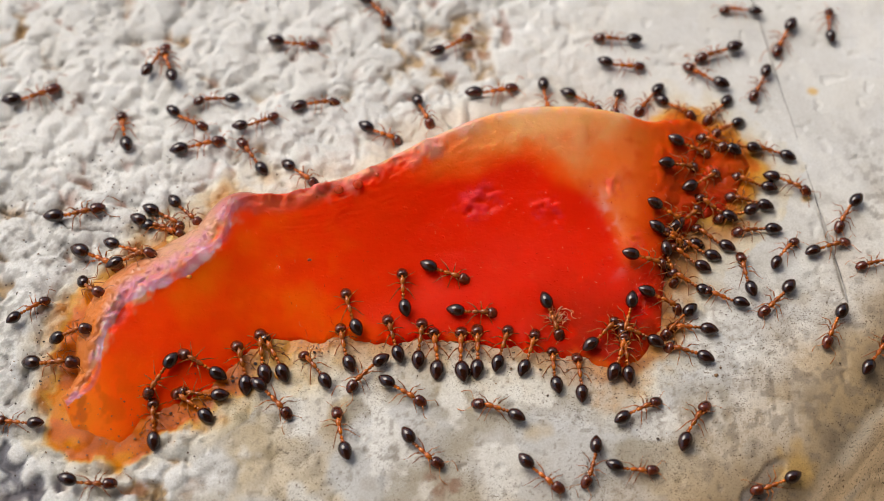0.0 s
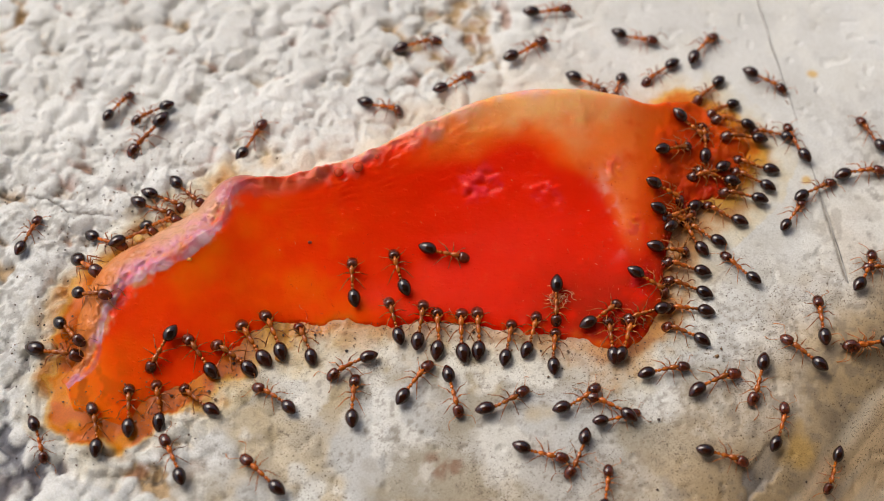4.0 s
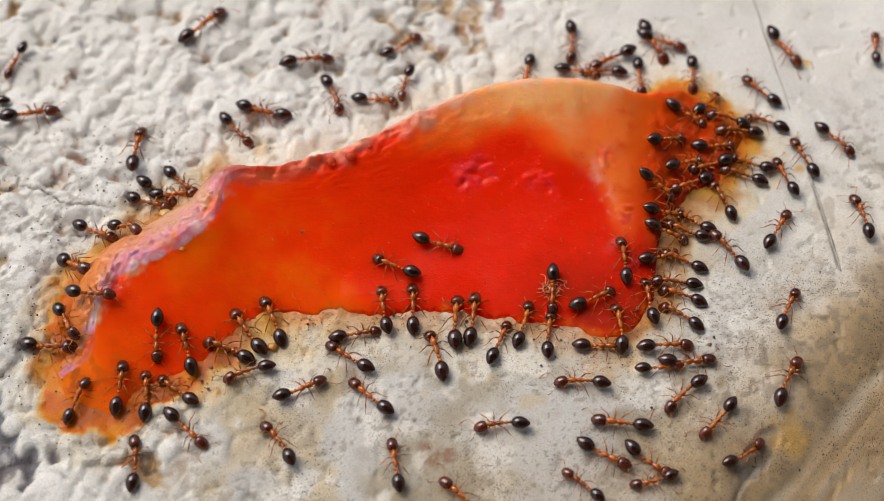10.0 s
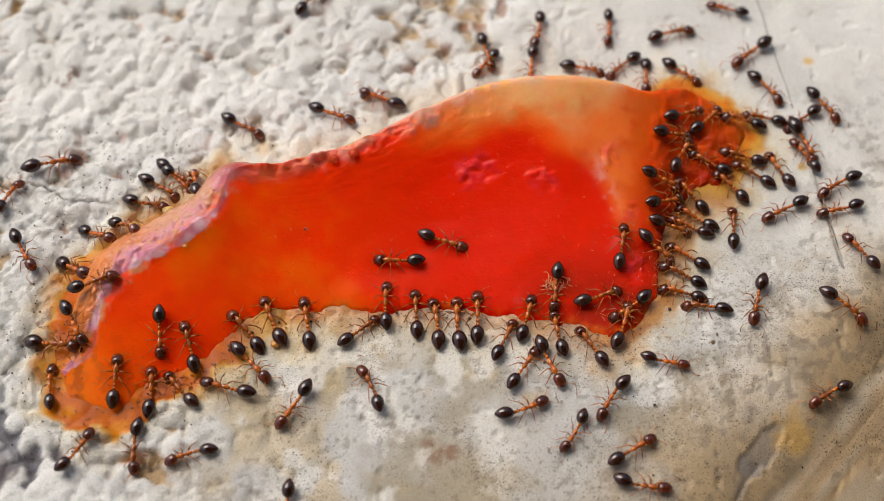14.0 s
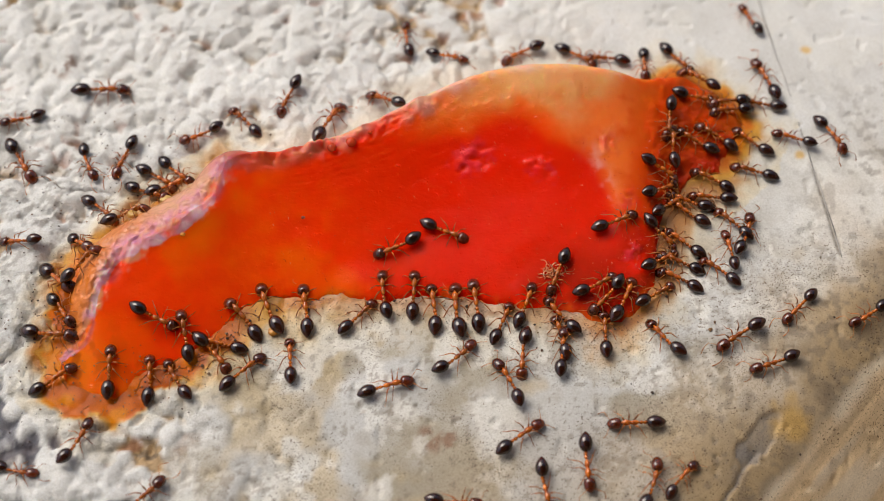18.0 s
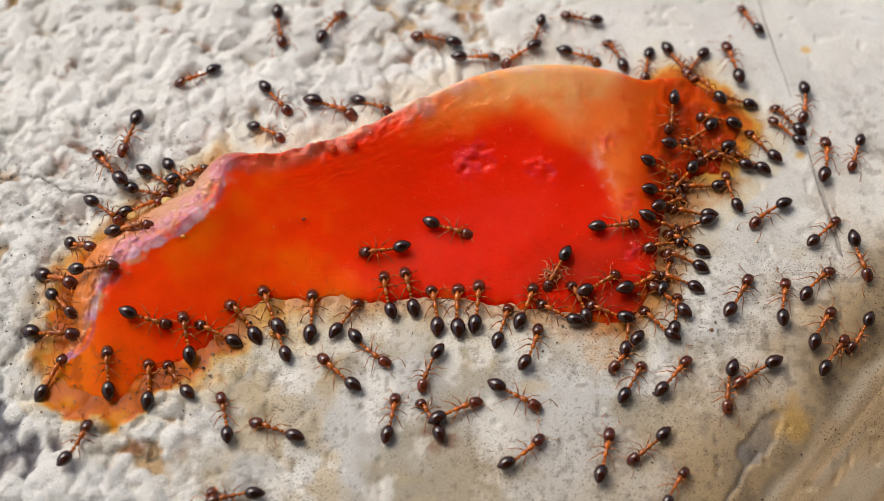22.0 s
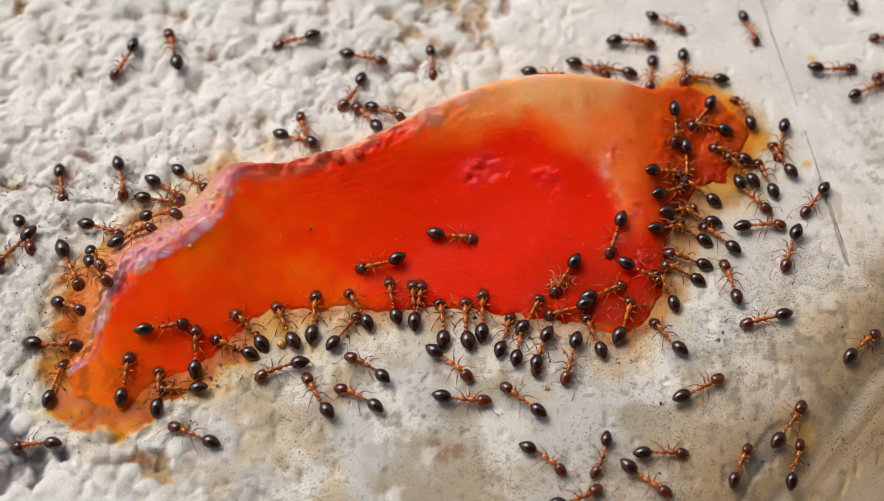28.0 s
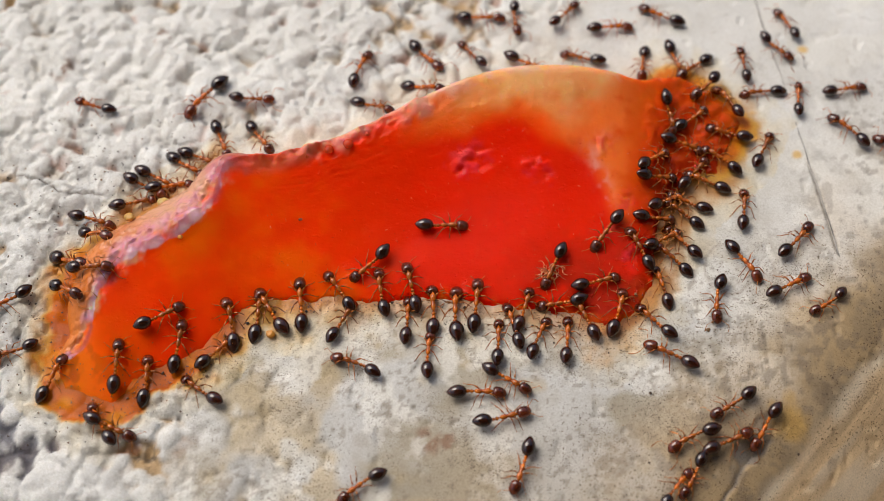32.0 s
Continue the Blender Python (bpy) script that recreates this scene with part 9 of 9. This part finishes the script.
    trail(idlers[18], 0.77, [(0, -0.60, 18.83, -51), (28.5, -0.60, 18.83, -51), (29.7, 4.90, 12.08, -51), (30, 5.15, 11.77, -51), (31, 8.21, 10.95, 8), (32, 8.06, 11.08, 4)])
    trail(walkers[92], 0.82, [(0, 20.71, 18.29, 253), (17.8, 20.61, 17.98, 253), (18.7, 18.53, 11.32, 253), (19, 18.41, 10.94, 253), (20, 15.15, 9.19, 241), (21, 15.48, 8.51, 318), (22, 15.97, 6.65, 260), (22.5, 16.08, 7.33, 313), (23, 16.18, 8.00, 367), (23.5, 15.81, 10.23, 428), (24, 15.43, 12.45, 489), (27, 8.39, 10.80, 536), (27.3333, 8.45, 10.80, 596), (27.6667, 8.52, 10.79, 655), (28, 8.58, 10.78, 715), (29, 8.38, 10.77, 709), (30, 8.38, 10.92, 720), (31, 11.10, 11.02, 721), (31.5, 10.55, 11.40, 796), (32, 10.00, 11.79, 871)])
    trail(idlers[19], 0.71, [(0, 24.61, 10.68, -162), (27.3, 24.61, 10.68, -162), (28.7, 15.01, 7.51, -162), (29, 14.63, 7.39, -162), (30, 14.55, 7.14, -164), (31, 14.44, 7.23, -171), (31.5, 14.05, 8.21, -219), (32, 13.67, 9.18, -266)])
    trail(walkers[93], 0.71, [(0, 22.24, -1.31, 137), (12.5, 22.24, -1.31, 137), (13.7, 15.86, 4.60, 133), (14, 15.56, 4.87, 122), (17, 15.57, 5.34, 141), (18, 15.12, 5.03, 162), (19, 15.34, 4.98, 126), (20, 15.28, 5.27, 120), (21, 15.21, 5.46, 117), (22, 14.87, 5.44, 133), (23, 14.85, 6.66, 140), (24, 14.95, 6.84, 133), (27, 10.64, 9.64, 99), (27.5, 10.40, 10.68, 36), (28, 10.16, 11.71, -27), (29, 13.30, 10.47, -30), (30, 13.80, 10.12, -36), (31, 14.26, 9.96, -36), (31.5, 15.06, 10.76, 40), (32, 15.87, 11.56, 115)])
    trail(idlers[20], 0.71, [(0, 24.17, 9.82, 163), (27.4, 24.17, 9.82, 163), (28.7, 15.19, 12.61, 163), (29, 14.81, 12.73, 163), (29.3333, 14.74, 12.17, 218), (29.6667, 14.67, 11.60, 274), (30, 14.59, 11.04, 330), (31, 15.30, 9.38, 283), (32, 15.36, 9.81, 314)])
    trail(walkers[94], 0.71, [(0, 23.31, 4.31, 154), (10.2, 23.31, 4.31, 154), (10.7, 19.28, 6.30, 154), (11, 18.92, 6.48, 154), (11.5, 18.30, 8.22, 78), (12, 17.67, 9.96, 3), (12.5, 17.30, 11.65, 48), (13, 16.93, 13.34, 92), (14, 12.91, 12.90, 162), (15.5, 13.60, 12.65, 226), (17, 14.29, 12.40, 290), (17.3333, 14.21, 12.21, 231), (17.6667, 14.14, 12.02, 172), (18, 14.06, 11.82, 113), (19, 14.07, 11.83, 110), (20, 14.04, 11.82, 110), (21, 14.09, 11.67, 107), (22, 14.05, 11.77, 115), (23, 14.07, 11.66, 108), (24, 14.19, 11.79, 106), (25.5, 14.11, 12.10, 53), (27, 14.03, 12.42, 1), (28, 13.90, 11.45, -73), (29, 15.27, 9.53, -59), (30, 15.09, 9.10, -77), (31, 16.02, 5.28, -73), (31.5, 15.95, 6.27, 4), (32, 15.89, 7.27, 81)])
    trail(walkers[95], 0.75, [(0, 22.54, 1.76, -156), (10.1, 22.51, 1.75, -156), (10.7, 17.79, -0.36, -147), (11, 17.42, -0.52, -126), (12, 15.03, -1.89, -141), (12.3333, 15.98, -1.93, -88), (12.6667, 16.93, -1.98, -34), (13, 17.88, -2.03, 19), (13.5, 17.57, -0.95, 73), (14, 17.27, 0.12, 126), (15.5, 16.97, -0.91, 170), (17, 16.67, -1.93, 213), (18, 14.38, -3.39, 225), (18.3333, 13.85, -3.28, 167), (18.6667, 13.32, -3.17, 110), (19, 12.78, -3.07, 53), (20, 15.76, -1.28, 16), (21, 16.10, 0.40, 45), (22, 16.10, 0.43, 42), (23, 17.10, 1.09, 25), (23.5, 16.86, 0.68, -52), (24, 16.62, 0.27, -130), (25.5, 15.30, 1.57, -190), (27, 13.98, 2.86, -251), (27.5, 14.71, 2.52, -190), (28, 15.45, 2.17, -129), (28.5, 14.97, 2.40, -81), (29, 14.48, 2.63, -33), (29.5, 15.94, 1.85, 9), (30, 17.39, 1.06, 51), (31, 17.99, 4.62, 46), (32, 18.24, 7.71, 11)])
    trail(walkers[96], 0.81, [(0, 25.11, 14.14, 221), (21.9, 24.94, 13.98, 221), (22.7, 20.16, 9.78, 221), (23, 19.86, 9.52, 221), (24, 17.70, 8.56, 176), (27, 17.68, 10.30, 249), (27.5, 17.60, 9.78, 305), (28, 17.52, 9.26, 362), (29, 17.46, 7.64, 361), (30, 17.67, 4.79, 341), (30.3333, 17.73, 4.63, 398), (30.6667, 17.78, 4.47, 454), (31, 17.84, 4.31, 511), (32, 17.77, 5.61, 494)])
    trail(walkers[97], 0.81, [(0, 12.61, -15.34, 86), (18.5, 12.61, -15.34, 86), (19.7, 13.21, -6.66, 86), (20, 13.24, -6.26, 86), (21, 13.78, -5.51, 99), (22, 15.34, -3.92, 56), (22.3333, 15.52, -3.66, 111), (22.6667, 15.69, -3.40, 166), (23, 15.87, -3.15, 221), (23.3333, 15.59, -3.67, 166), (23.6667, 15.31, -4.19, 111), (24, 15.04, -4.71, 55), (27, 17.22, -2.84, 72), (28, 16.74, -4.13, 39), (29, 17.21, -2.90, 27), (30, 18.65, -0.29, 8), (31, 18.66, 2.69, 50), (31.5, 19.17, 3.70, 103), (32, 19.69, 4.70, 156)])
    trail(walkers[98], 0.84, [(0, 23.20, 4.59, -150), (18, 23.08, 4.52, -149), (18.7, 18.11, 1.61, -136), (19, 17.76, 1.41, -105), (19.5, 17.61, 1.08, -60), (20, 17.45, 0.76, -16), (20.5, 17.91, 1.14, -77), (21, 18.37, 1.53, -139), (22, 17.29, -1.12, -77), (22.5, 16.91, -0.92, -124), (23, 16.53, -0.72, -171), (24, 14.75, -3.03, -115), (25.5, 14.64, -2.30, -185), (27, 14.54, -1.57, -255), (27.5, 14.34, -0.93, -183), (28, 14.14, -0.29, -111), (29, 14.42, -0.52, -122), (30, 14.86, -0.34, -123), (31, 14.77, -0.47, -120), (31.3333, 14.85, -0.32, -65), (31.6667, 14.94, -0.16, -9), (32, 15.02, -0.01, 47)])
    trail(walkers[99], 0.82, [(0, -1.14, -15.38, 417), (16.9, -0.97, -15.12, 416), (18.7, 5.93, -4.59, 381), (18.85, 6.04, -4.42, 339), (19, 6.15, -4.26, 297), (20, 7.75, -5.45, 357), (21, 10.53, -5.09, 367), (22, 13.87, -2.82, 438), (22.5, 13.90, -1.66, 483), (23, 13.93, -0.50, 527), (24, 12.18, -0.97, 532), (25.5, 12.06, -0.47, 604), (27, 11.94, 0.03, 676), (28, 13.30, 1.05, 725), (28.3333, 13.40, 1.03, 668), (28.6667, 13.50, 1.01, 611), (29, 13.60, 1.00, 554), (30, 13.68, 1.54, 518), (30.3333, 13.30, 1.14, 572), (30.6667, 12.93, 0.73, 625), (31, 12.56, 0.32, 678), (32, 12.70, -1.39, 663)])
    trail(walkers[100], 0.80, [(0, 10.90, -15.16, 130), (12, 10.81, -15.06, 130), (12.7, 7.14, -10.61, 130), (13, 6.88, -10.30, 130), (13.5, 7.19, -9.50, 80), (14, 7.50, -8.70, 31), (15, 8.80, -8.75, 86), (16, 10.09, -8.80, 140), (17, 11.38, -8.85, 195), (18, 7.37, -8.25, 182), (18.5, 6.73, -7.91, 133), (19, 6.08, -7.57, 85), (20, 7.07, -6.86, 60), (21, 8.01, -5.89, 15), (22, 9.26, -6.18, 48), (23, 10.86, -5.24, 38), (24, 11.47, -4.26, 62), (25.5, 12.42, -3.24, -4), (27, 13.37, -2.22, -69), (27.5, 12.99, -2.84, -117), (28, 12.60, -3.46, -165), (28.5, 12.44, -3.82, -238), (29, 12.27, -4.18, -311), (30, 13.03, -3.22, -234), (31, 13.12, -2.16, -289), (32, 14.47, -2.22, -333)])
    trail(walkers[101], 0.81, [(0, 16.98, 3.24, -123), (1, 16.39, 2.67, -127), (1.5, 17.04, 1.07, -61), (2, 17.69, -0.53, 6), (3, 17.94, -1.81, 85), (6, 16.66, 2.85, 22), (6.5, 17.14, 2.81, -47), (7, 17.61, 2.76, -116), (8, 17.00, 1.28, -96), (8.5, 17.32, 0.69, -25), (9, 17.64, 0.10, 45), (10, 17.82, 1.98, 103), (10.5, 18.27, 1.81, 60), (11, 18.73, 1.65, 17), (12, 17.81, 4.55, 63), (12.3333, 17.90, 4.01, 5), (12.6667, 17.99, 3.48, -52), (13, 18.09, 2.94, -110), (14, 16.70, 3.14, -149), (17, 16.99, 0.74, -113), (17.3333, 15.59, 0.59, -172), (17.6667, 14.18, 0.45, -231), (18, 12.78, 0.30, -290), (19, 16.11, 2.04, -324), (19.3333, 15.79, 2.34, -380), (19.6667, 15.48, 2.64, -437), (20, 15.17, 2.95, -494), (21, 14.19, 1.21, -528), (22, 13.58, 1.10, -504), (23, 14.21, 1.76, -501), (24, 13.17, 0.95, -534), (27, 12.75, 1.54, -555), (27.5, 12.86, 1.92, -482), (28, 12.98, 2.30, -409), (29, 12.70, 1.92, -429), (29.5, 12.46, 0.98, -475), (30, 12.22, 0.04, -521), (31, 11.16, -2.60, -469), (32, 11.24, -3.18, -460)])
    trail(walkers[102], 0.71, [(0, 4.81, -14.63, 42), (4.9, 4.98, -14.47, 42), (5.7, 9.72, -10.21, 42), (6, 10.01, -9.94, 42), (6.33333, 9.84, -9.98, 100), (6.66667, 9.67, -10.01, 158), (7, 9.49, -10.05, 216), (8, 8.09, -10.07, 201), (8.5, 8.44, -10.10, 142), (9, 8.79, -10.12, 83), (9.5, 8.42, -10.04, 138), (10, 8.06, -9.97, 194), (11, 5.45, -10.41, 160), (12, 4.82, -8.41, 155), (13, 4.36, -9.51, 207), (14, 5.05, -8.27, 238), (15.5, 6.66, -9.42, 309), (17, 8.28, -10.56, 381), (18, 9.29, -10.26, 407), (19, 10.22, -10.89, 389), (19.5, 9.73, -10.89, 467), (20, 9.24, -10.90, 546), (20.5, 9.14, -10.81, 475), (21, 9.04, -10.73, 405), (22, 8.93, -10.58, 417), (23, 10.09, -11.14, 389), (24, 8.98, -10.91, 445), (27, 8.31, -11.51, 442), (28, 11.24, -9.19, 421), (29, 13.78, -7.61, 379), (30, 15.50, -5.74, 411), (31, 16.59, -4.71, 413), (31.3333, 16.30, -4.18, 467), (31.6667, 16.00, -3.64, 520), (32, 15.71, -3.11, 574)])
    trail(walkers[103], 0.84, [(0, 22.15, -1.06, -158), (19.3, 22.15, -1.06, -158), (20.7, 12.82, -4.92, -140), (21, 12.45, -5.08, -98), (22, 12.23, -6.21, -148), (23, 11.75, -7.43, -137), (23.5, 11.65, -6.77, -215), (24, 11.54, -6.11, -292), (25, 11.24, -5.83, -237), (26, 10.93, -5.55, -182), (27, 10.62, -5.27, -127), (27.5, 10.33, -5.81, -50), (28, 10.03, -6.36, 27), (29, 10.71, -6.13, 36), (29.3333, 10.69, -5.84, -23), (29.6667, 10.67, -5.56, -81), (30, 10.65, -5.28, -139), (31, 10.48, -5.23, -124), (31.5, 9.75, -5.27, -165), (32, 9.03, -5.32, -207)])
    trail(walkers[104], 0.78, [(0, 22.13, -2.90, -162), (16.6, 22.13, -2.90, -162), (18.7, 8.50, -7.21, -158), (19, 8.12, -7.33, -147), (20, 8.03, -7.00, -131), (21, 7.95, -7.10, -91), (22, 7.85, -9.29, -142), (22.3333, 8.46, -9.49, -86), (22.6667, 9.06, -9.70, -29), (23, 9.67, -9.91, 28), (23.5, 10.54, -9.09, -51), (24, 11.41, -8.27, -131), (27, 6.29, -9.85, -137), (27.5, 7.35, -9.42, -69), (28, 8.40, -8.99, -1), (29, 10.98, -7.51, 38), (30, 11.37, -7.72, 32), (30.3333, 11.87, -7.78, -26), (30.6667, 12.37, -7.83, -85), (31, 12.87, -7.89, -143), (32, 11.34, -7.53, -148)])
    trail(walkers[105], 0.84, [(0, -1.37, -15.25, 91), (17.9, -1.37, -15.02, 91), (18.7, -1.43, -8.65, 91), (19, -1.43, -8.25, 91), (19.5, -1.26, -8.05, 45), (20, -1.09, -7.85, -0), (21, -0.67, -9.89, -56), (22, 3.05, -7.23, -28), (22.5, 4.17, -6.72, 39), (23, 5.29, -6.20, 106), (23.3333, 5.15, -6.12, 47), (23.6667, 5.02, -6.04, -13), (24, 4.89, -5.96, -72), (27, 4.55, -5.49, -95), (28, 4.79, -5.42, -106), (29, 6.87, -7.09, -78), (29.5, 7.78, -7.67, -28), (30, 8.69, -8.25, 23), (31, 11.26, -8.12, -18), (32, 11.36, -8.78, 25)])
    trail(walkers[106], 0.82, [(0, 2.66, -14.42, 50), (4.8, 2.87, -14.17, 50), (5.7, 7.36, -8.83, 50), (6, 7.62, -8.53, 50), (7, 6.91, -7.15, 68), (7.33333, 6.92, -7.21, 8), (7.66667, 6.93, -7.27, -51), (8, 6.94, -7.33, -111), (8.5, 6.89, -7.84, -46), (9, 6.84, -8.34, 18), (10, 8.20, -9.28, -36), (11, 8.87, -9.48, -15), (11.5, 9.18, -9.76, 30), (12, 9.48, -10.05, 75), (12.5, 9.08, -10.22, 138), (13, 8.68, -10.39, 201), (13.5, 8.26, -10.33, 276), (14, 7.84, -10.27, 351), (15.5, 7.89, -11.14, 396), (17, 7.94, -12.01, 442), (18, 8.15, -10.50, 431), (19, 7.48, -10.69, 406), (20, 8.52, -8.33, 419), (21, 9.03, -7.22, 426), (21.3333, 9.75, -7.14, 371), (21.6667, 10.47, -7.05, 315), (22, 11.19, -6.96, 260), (23, 10.32, -8.13, 254), (24, 8.69, -8.01, 269), (27, 4.31, -11.59, 251), (27.5, 4.67, -11.17, 316), (28, 5.03, -10.75, 381), (29, 5.23, -11.00, 374), (30, 8.36, -10.42, 397), (31, 9.41, -9.92, 414), (31.5, 9.52, -9.39, 490), (32, 9.62, -8.86, 566)])
    trail(walkers[107], 0.77, [(0, 8.38, -15.49, 119), (22.5, 8.38, -15.49, 119), (23.7, 4.19, -7.86, 137), (24, 4.00, -7.51, 179), (27, 3.68, -9.29, 167), (27.5, 3.75, -9.29, 245), (28, 3.83, -9.30, 324), (29, 4.94, -8.50, 364), (30, 5.19, -8.24, 388), (31, 7.31, -10.57, 389), (32, 9.14, -10.58, 409)])
    trail(walkers[108], 0.83, [(0, 9.78, -15.83, 110), (22.5, 9.78, -15.83, 110), (23.7, 6.78, -7.66, 110), (24, 6.64, -7.28, 110), (25.5, 4.78, -7.10, 164), (27, 2.92, -6.91, 219), (27.5, 1.82, -6.90, 287), (28, 0.73, -6.88, 355), (29, 2.63, -8.18, 358), (30, 2.77, -8.03, 368), (31, 2.76, -7.96, 370), (32, 2.68, -7.97, 373)])
    trail(walkers[109], 0.83, [(0, 1.89, -15.58, 113), (19.2, 1.87, -15.53, 113), (20.7, -2.28, -5.61, 113), (21, -2.43, -5.24, 113), (22, -4.24, -6.03, 137), (23, -4.14, -5.39, 167), (23.5, -5.19, -5.09, 228), (24, -6.25, -4.79, 289), (27, -3.88, -7.90, 366), (27.5, -4.58, -7.24, 423), (28, -5.28, -6.58, 480), (28.5, -5.06, -6.21, 412), (29, -4.84, -5.83, 344), (30, -2.41, -7.94, 380), (31, -1.37, -6.25, 400), (32, 1.74, -6.97, 358)])
    trail(walkers[110], 0.79, [(0, -1.54, -5.23, 328), (1, -0.20, -5.07, 391), (1.5, 0.18, -5.48, 441), (2, 0.56, -5.89, 492), (2.33333, 0.32, -5.81, 432), (2.66667, 0.08, -5.73, 372), (3, -0.16, -5.65, 312), (6, 1.60, -7.54, 248), (6.5, 1.64, -7.48, 324), (7, 1.68, -7.42, 401), (7.5, 1.48, -7.27, 323), (8, 1.29, -7.12, 245), (9, -0.39, -8.11, 177), (10, -1.73, -9.13, 100), (11, -3.57, -5.41, 39), (12, -2.38, -5.03, 7), (13, 0.29, -5.81, 22), (14, 3.33, -5.33, 55), (17, 8.89, -6.47, -9), (17.5, 6.87, -5.80, 37), (18, 4.84, -5.13, 83), (19, 4.78, -4.74, 99), (20, 3.17, -5.18, 171), (20.3333, 3.69, -5.18, 114), (20.6667, 4.21, -5.17, 57), (21, 4.72, -5.17, -0), (21.5, 5.96, -5.33, -65), (22, 7.19, -5.48, -129), (23, 7.92, -7.68, -119), (24, 7.66, -6.04, -179), (27, 4.12, -7.81, -178), (28, 2.73, -6.77, -218), (29, 2.68, -6.59, -220), (30, 2.63, -6.35, -215), (31, 2.52, -6.29, -219), (31.3333, 2.64, -6.38, -276), (31.6667, 2.76, -6.46, -333), (32, 2.87, -6.55, -391)])
    trail(walkers[111], 0.78, [(0, 2.79, -14.82, 87), (4.6, 2.79, -14.82, 87), (5.7, 3.20, -6.84, 87), (6, 3.23, -6.44, 87), (7, 3.16, -6.43, 83), (8, 2.28, -6.58, 152), (8.5, 2.17, -7.03, 81), (9, 2.06, -7.49, 11), (9.33333, 2.10, -7.56, 69), (9.66667, 2.15, -7.63, 128), (10, 2.19, -7.70, 186), (11, -1.65, -5.63, 128), (12, -2.30, -5.92, 159), (13, -2.91, -6.43, 124), (14, -2.87, -6.15, 116), (15.5, -0.88, -5.84, 67), (17, 1.12, -5.52, 19), (18, 0.78, -5.50, 39), (19, 0.66, -5.39, 50), (20, 0.59, -5.50, 55), (21, -0.43, -5.86, 131), (21.5, -0.50, -6.01, 190), (22, -0.57, -6.15, 248), (22.3333, -0.52, -5.85, 306), (22.6667, -0.47, -5.56, 363), (23, -0.42, -5.27, 421), (24, 0.37, -5.18, 379), (25.5, -0.25, -5.00, 309), (27, -0.87, -4.81, 238), (27.5, -2.10, -5.09, 193), (28, -3.34, -5.36, 147), (29, -3.25, -5.67, 149), (30, -3.38, -5.72, 166), (31, -3.41, -5.67, 164), (32, -3.43, -5.68, 158)])
    trail(idlers[21], 0.71, [(0, -22.58, 0.49, -37), (28.8, -22.32, 0.30, -38), (29.7, -16.72, -3.85, -73), (29.85, -16.56, -3.97, -115), (30, -16.39, -4.09, -157), (31, -16.65, -4.39, -161), (32, -17.04, -5.11, -164)])
    trail(walkers[112], 0.80, [(0, -6.54, 18.50, -113), (20.2, -6.56, 18.45, -113), (21.7, -10.76, 8.55, -126), (22, -10.92, 8.19, -158), (23, -14.49, 6.43, -164), (24, -18.07, 5.64, -220), (25.5, -17.80, 3.08, -150), (27, -17.53, 0.53, -81), (28, -17.44, 0.50, -65), (29, -17.07, -0.06, -51), (30, -17.77, -2.15, -99), (31, -17.74, -3.15, -142), (32, -17.58, -3.04, -153)])
    trail(idlers[22], 0.72, [(0, -1.41, 18.31, -42), (30.4, -1.41, 18.31, -42), (31.7, 5.63, 12.08, -15), (32, 5.93, 11.81, 48)])


motions()
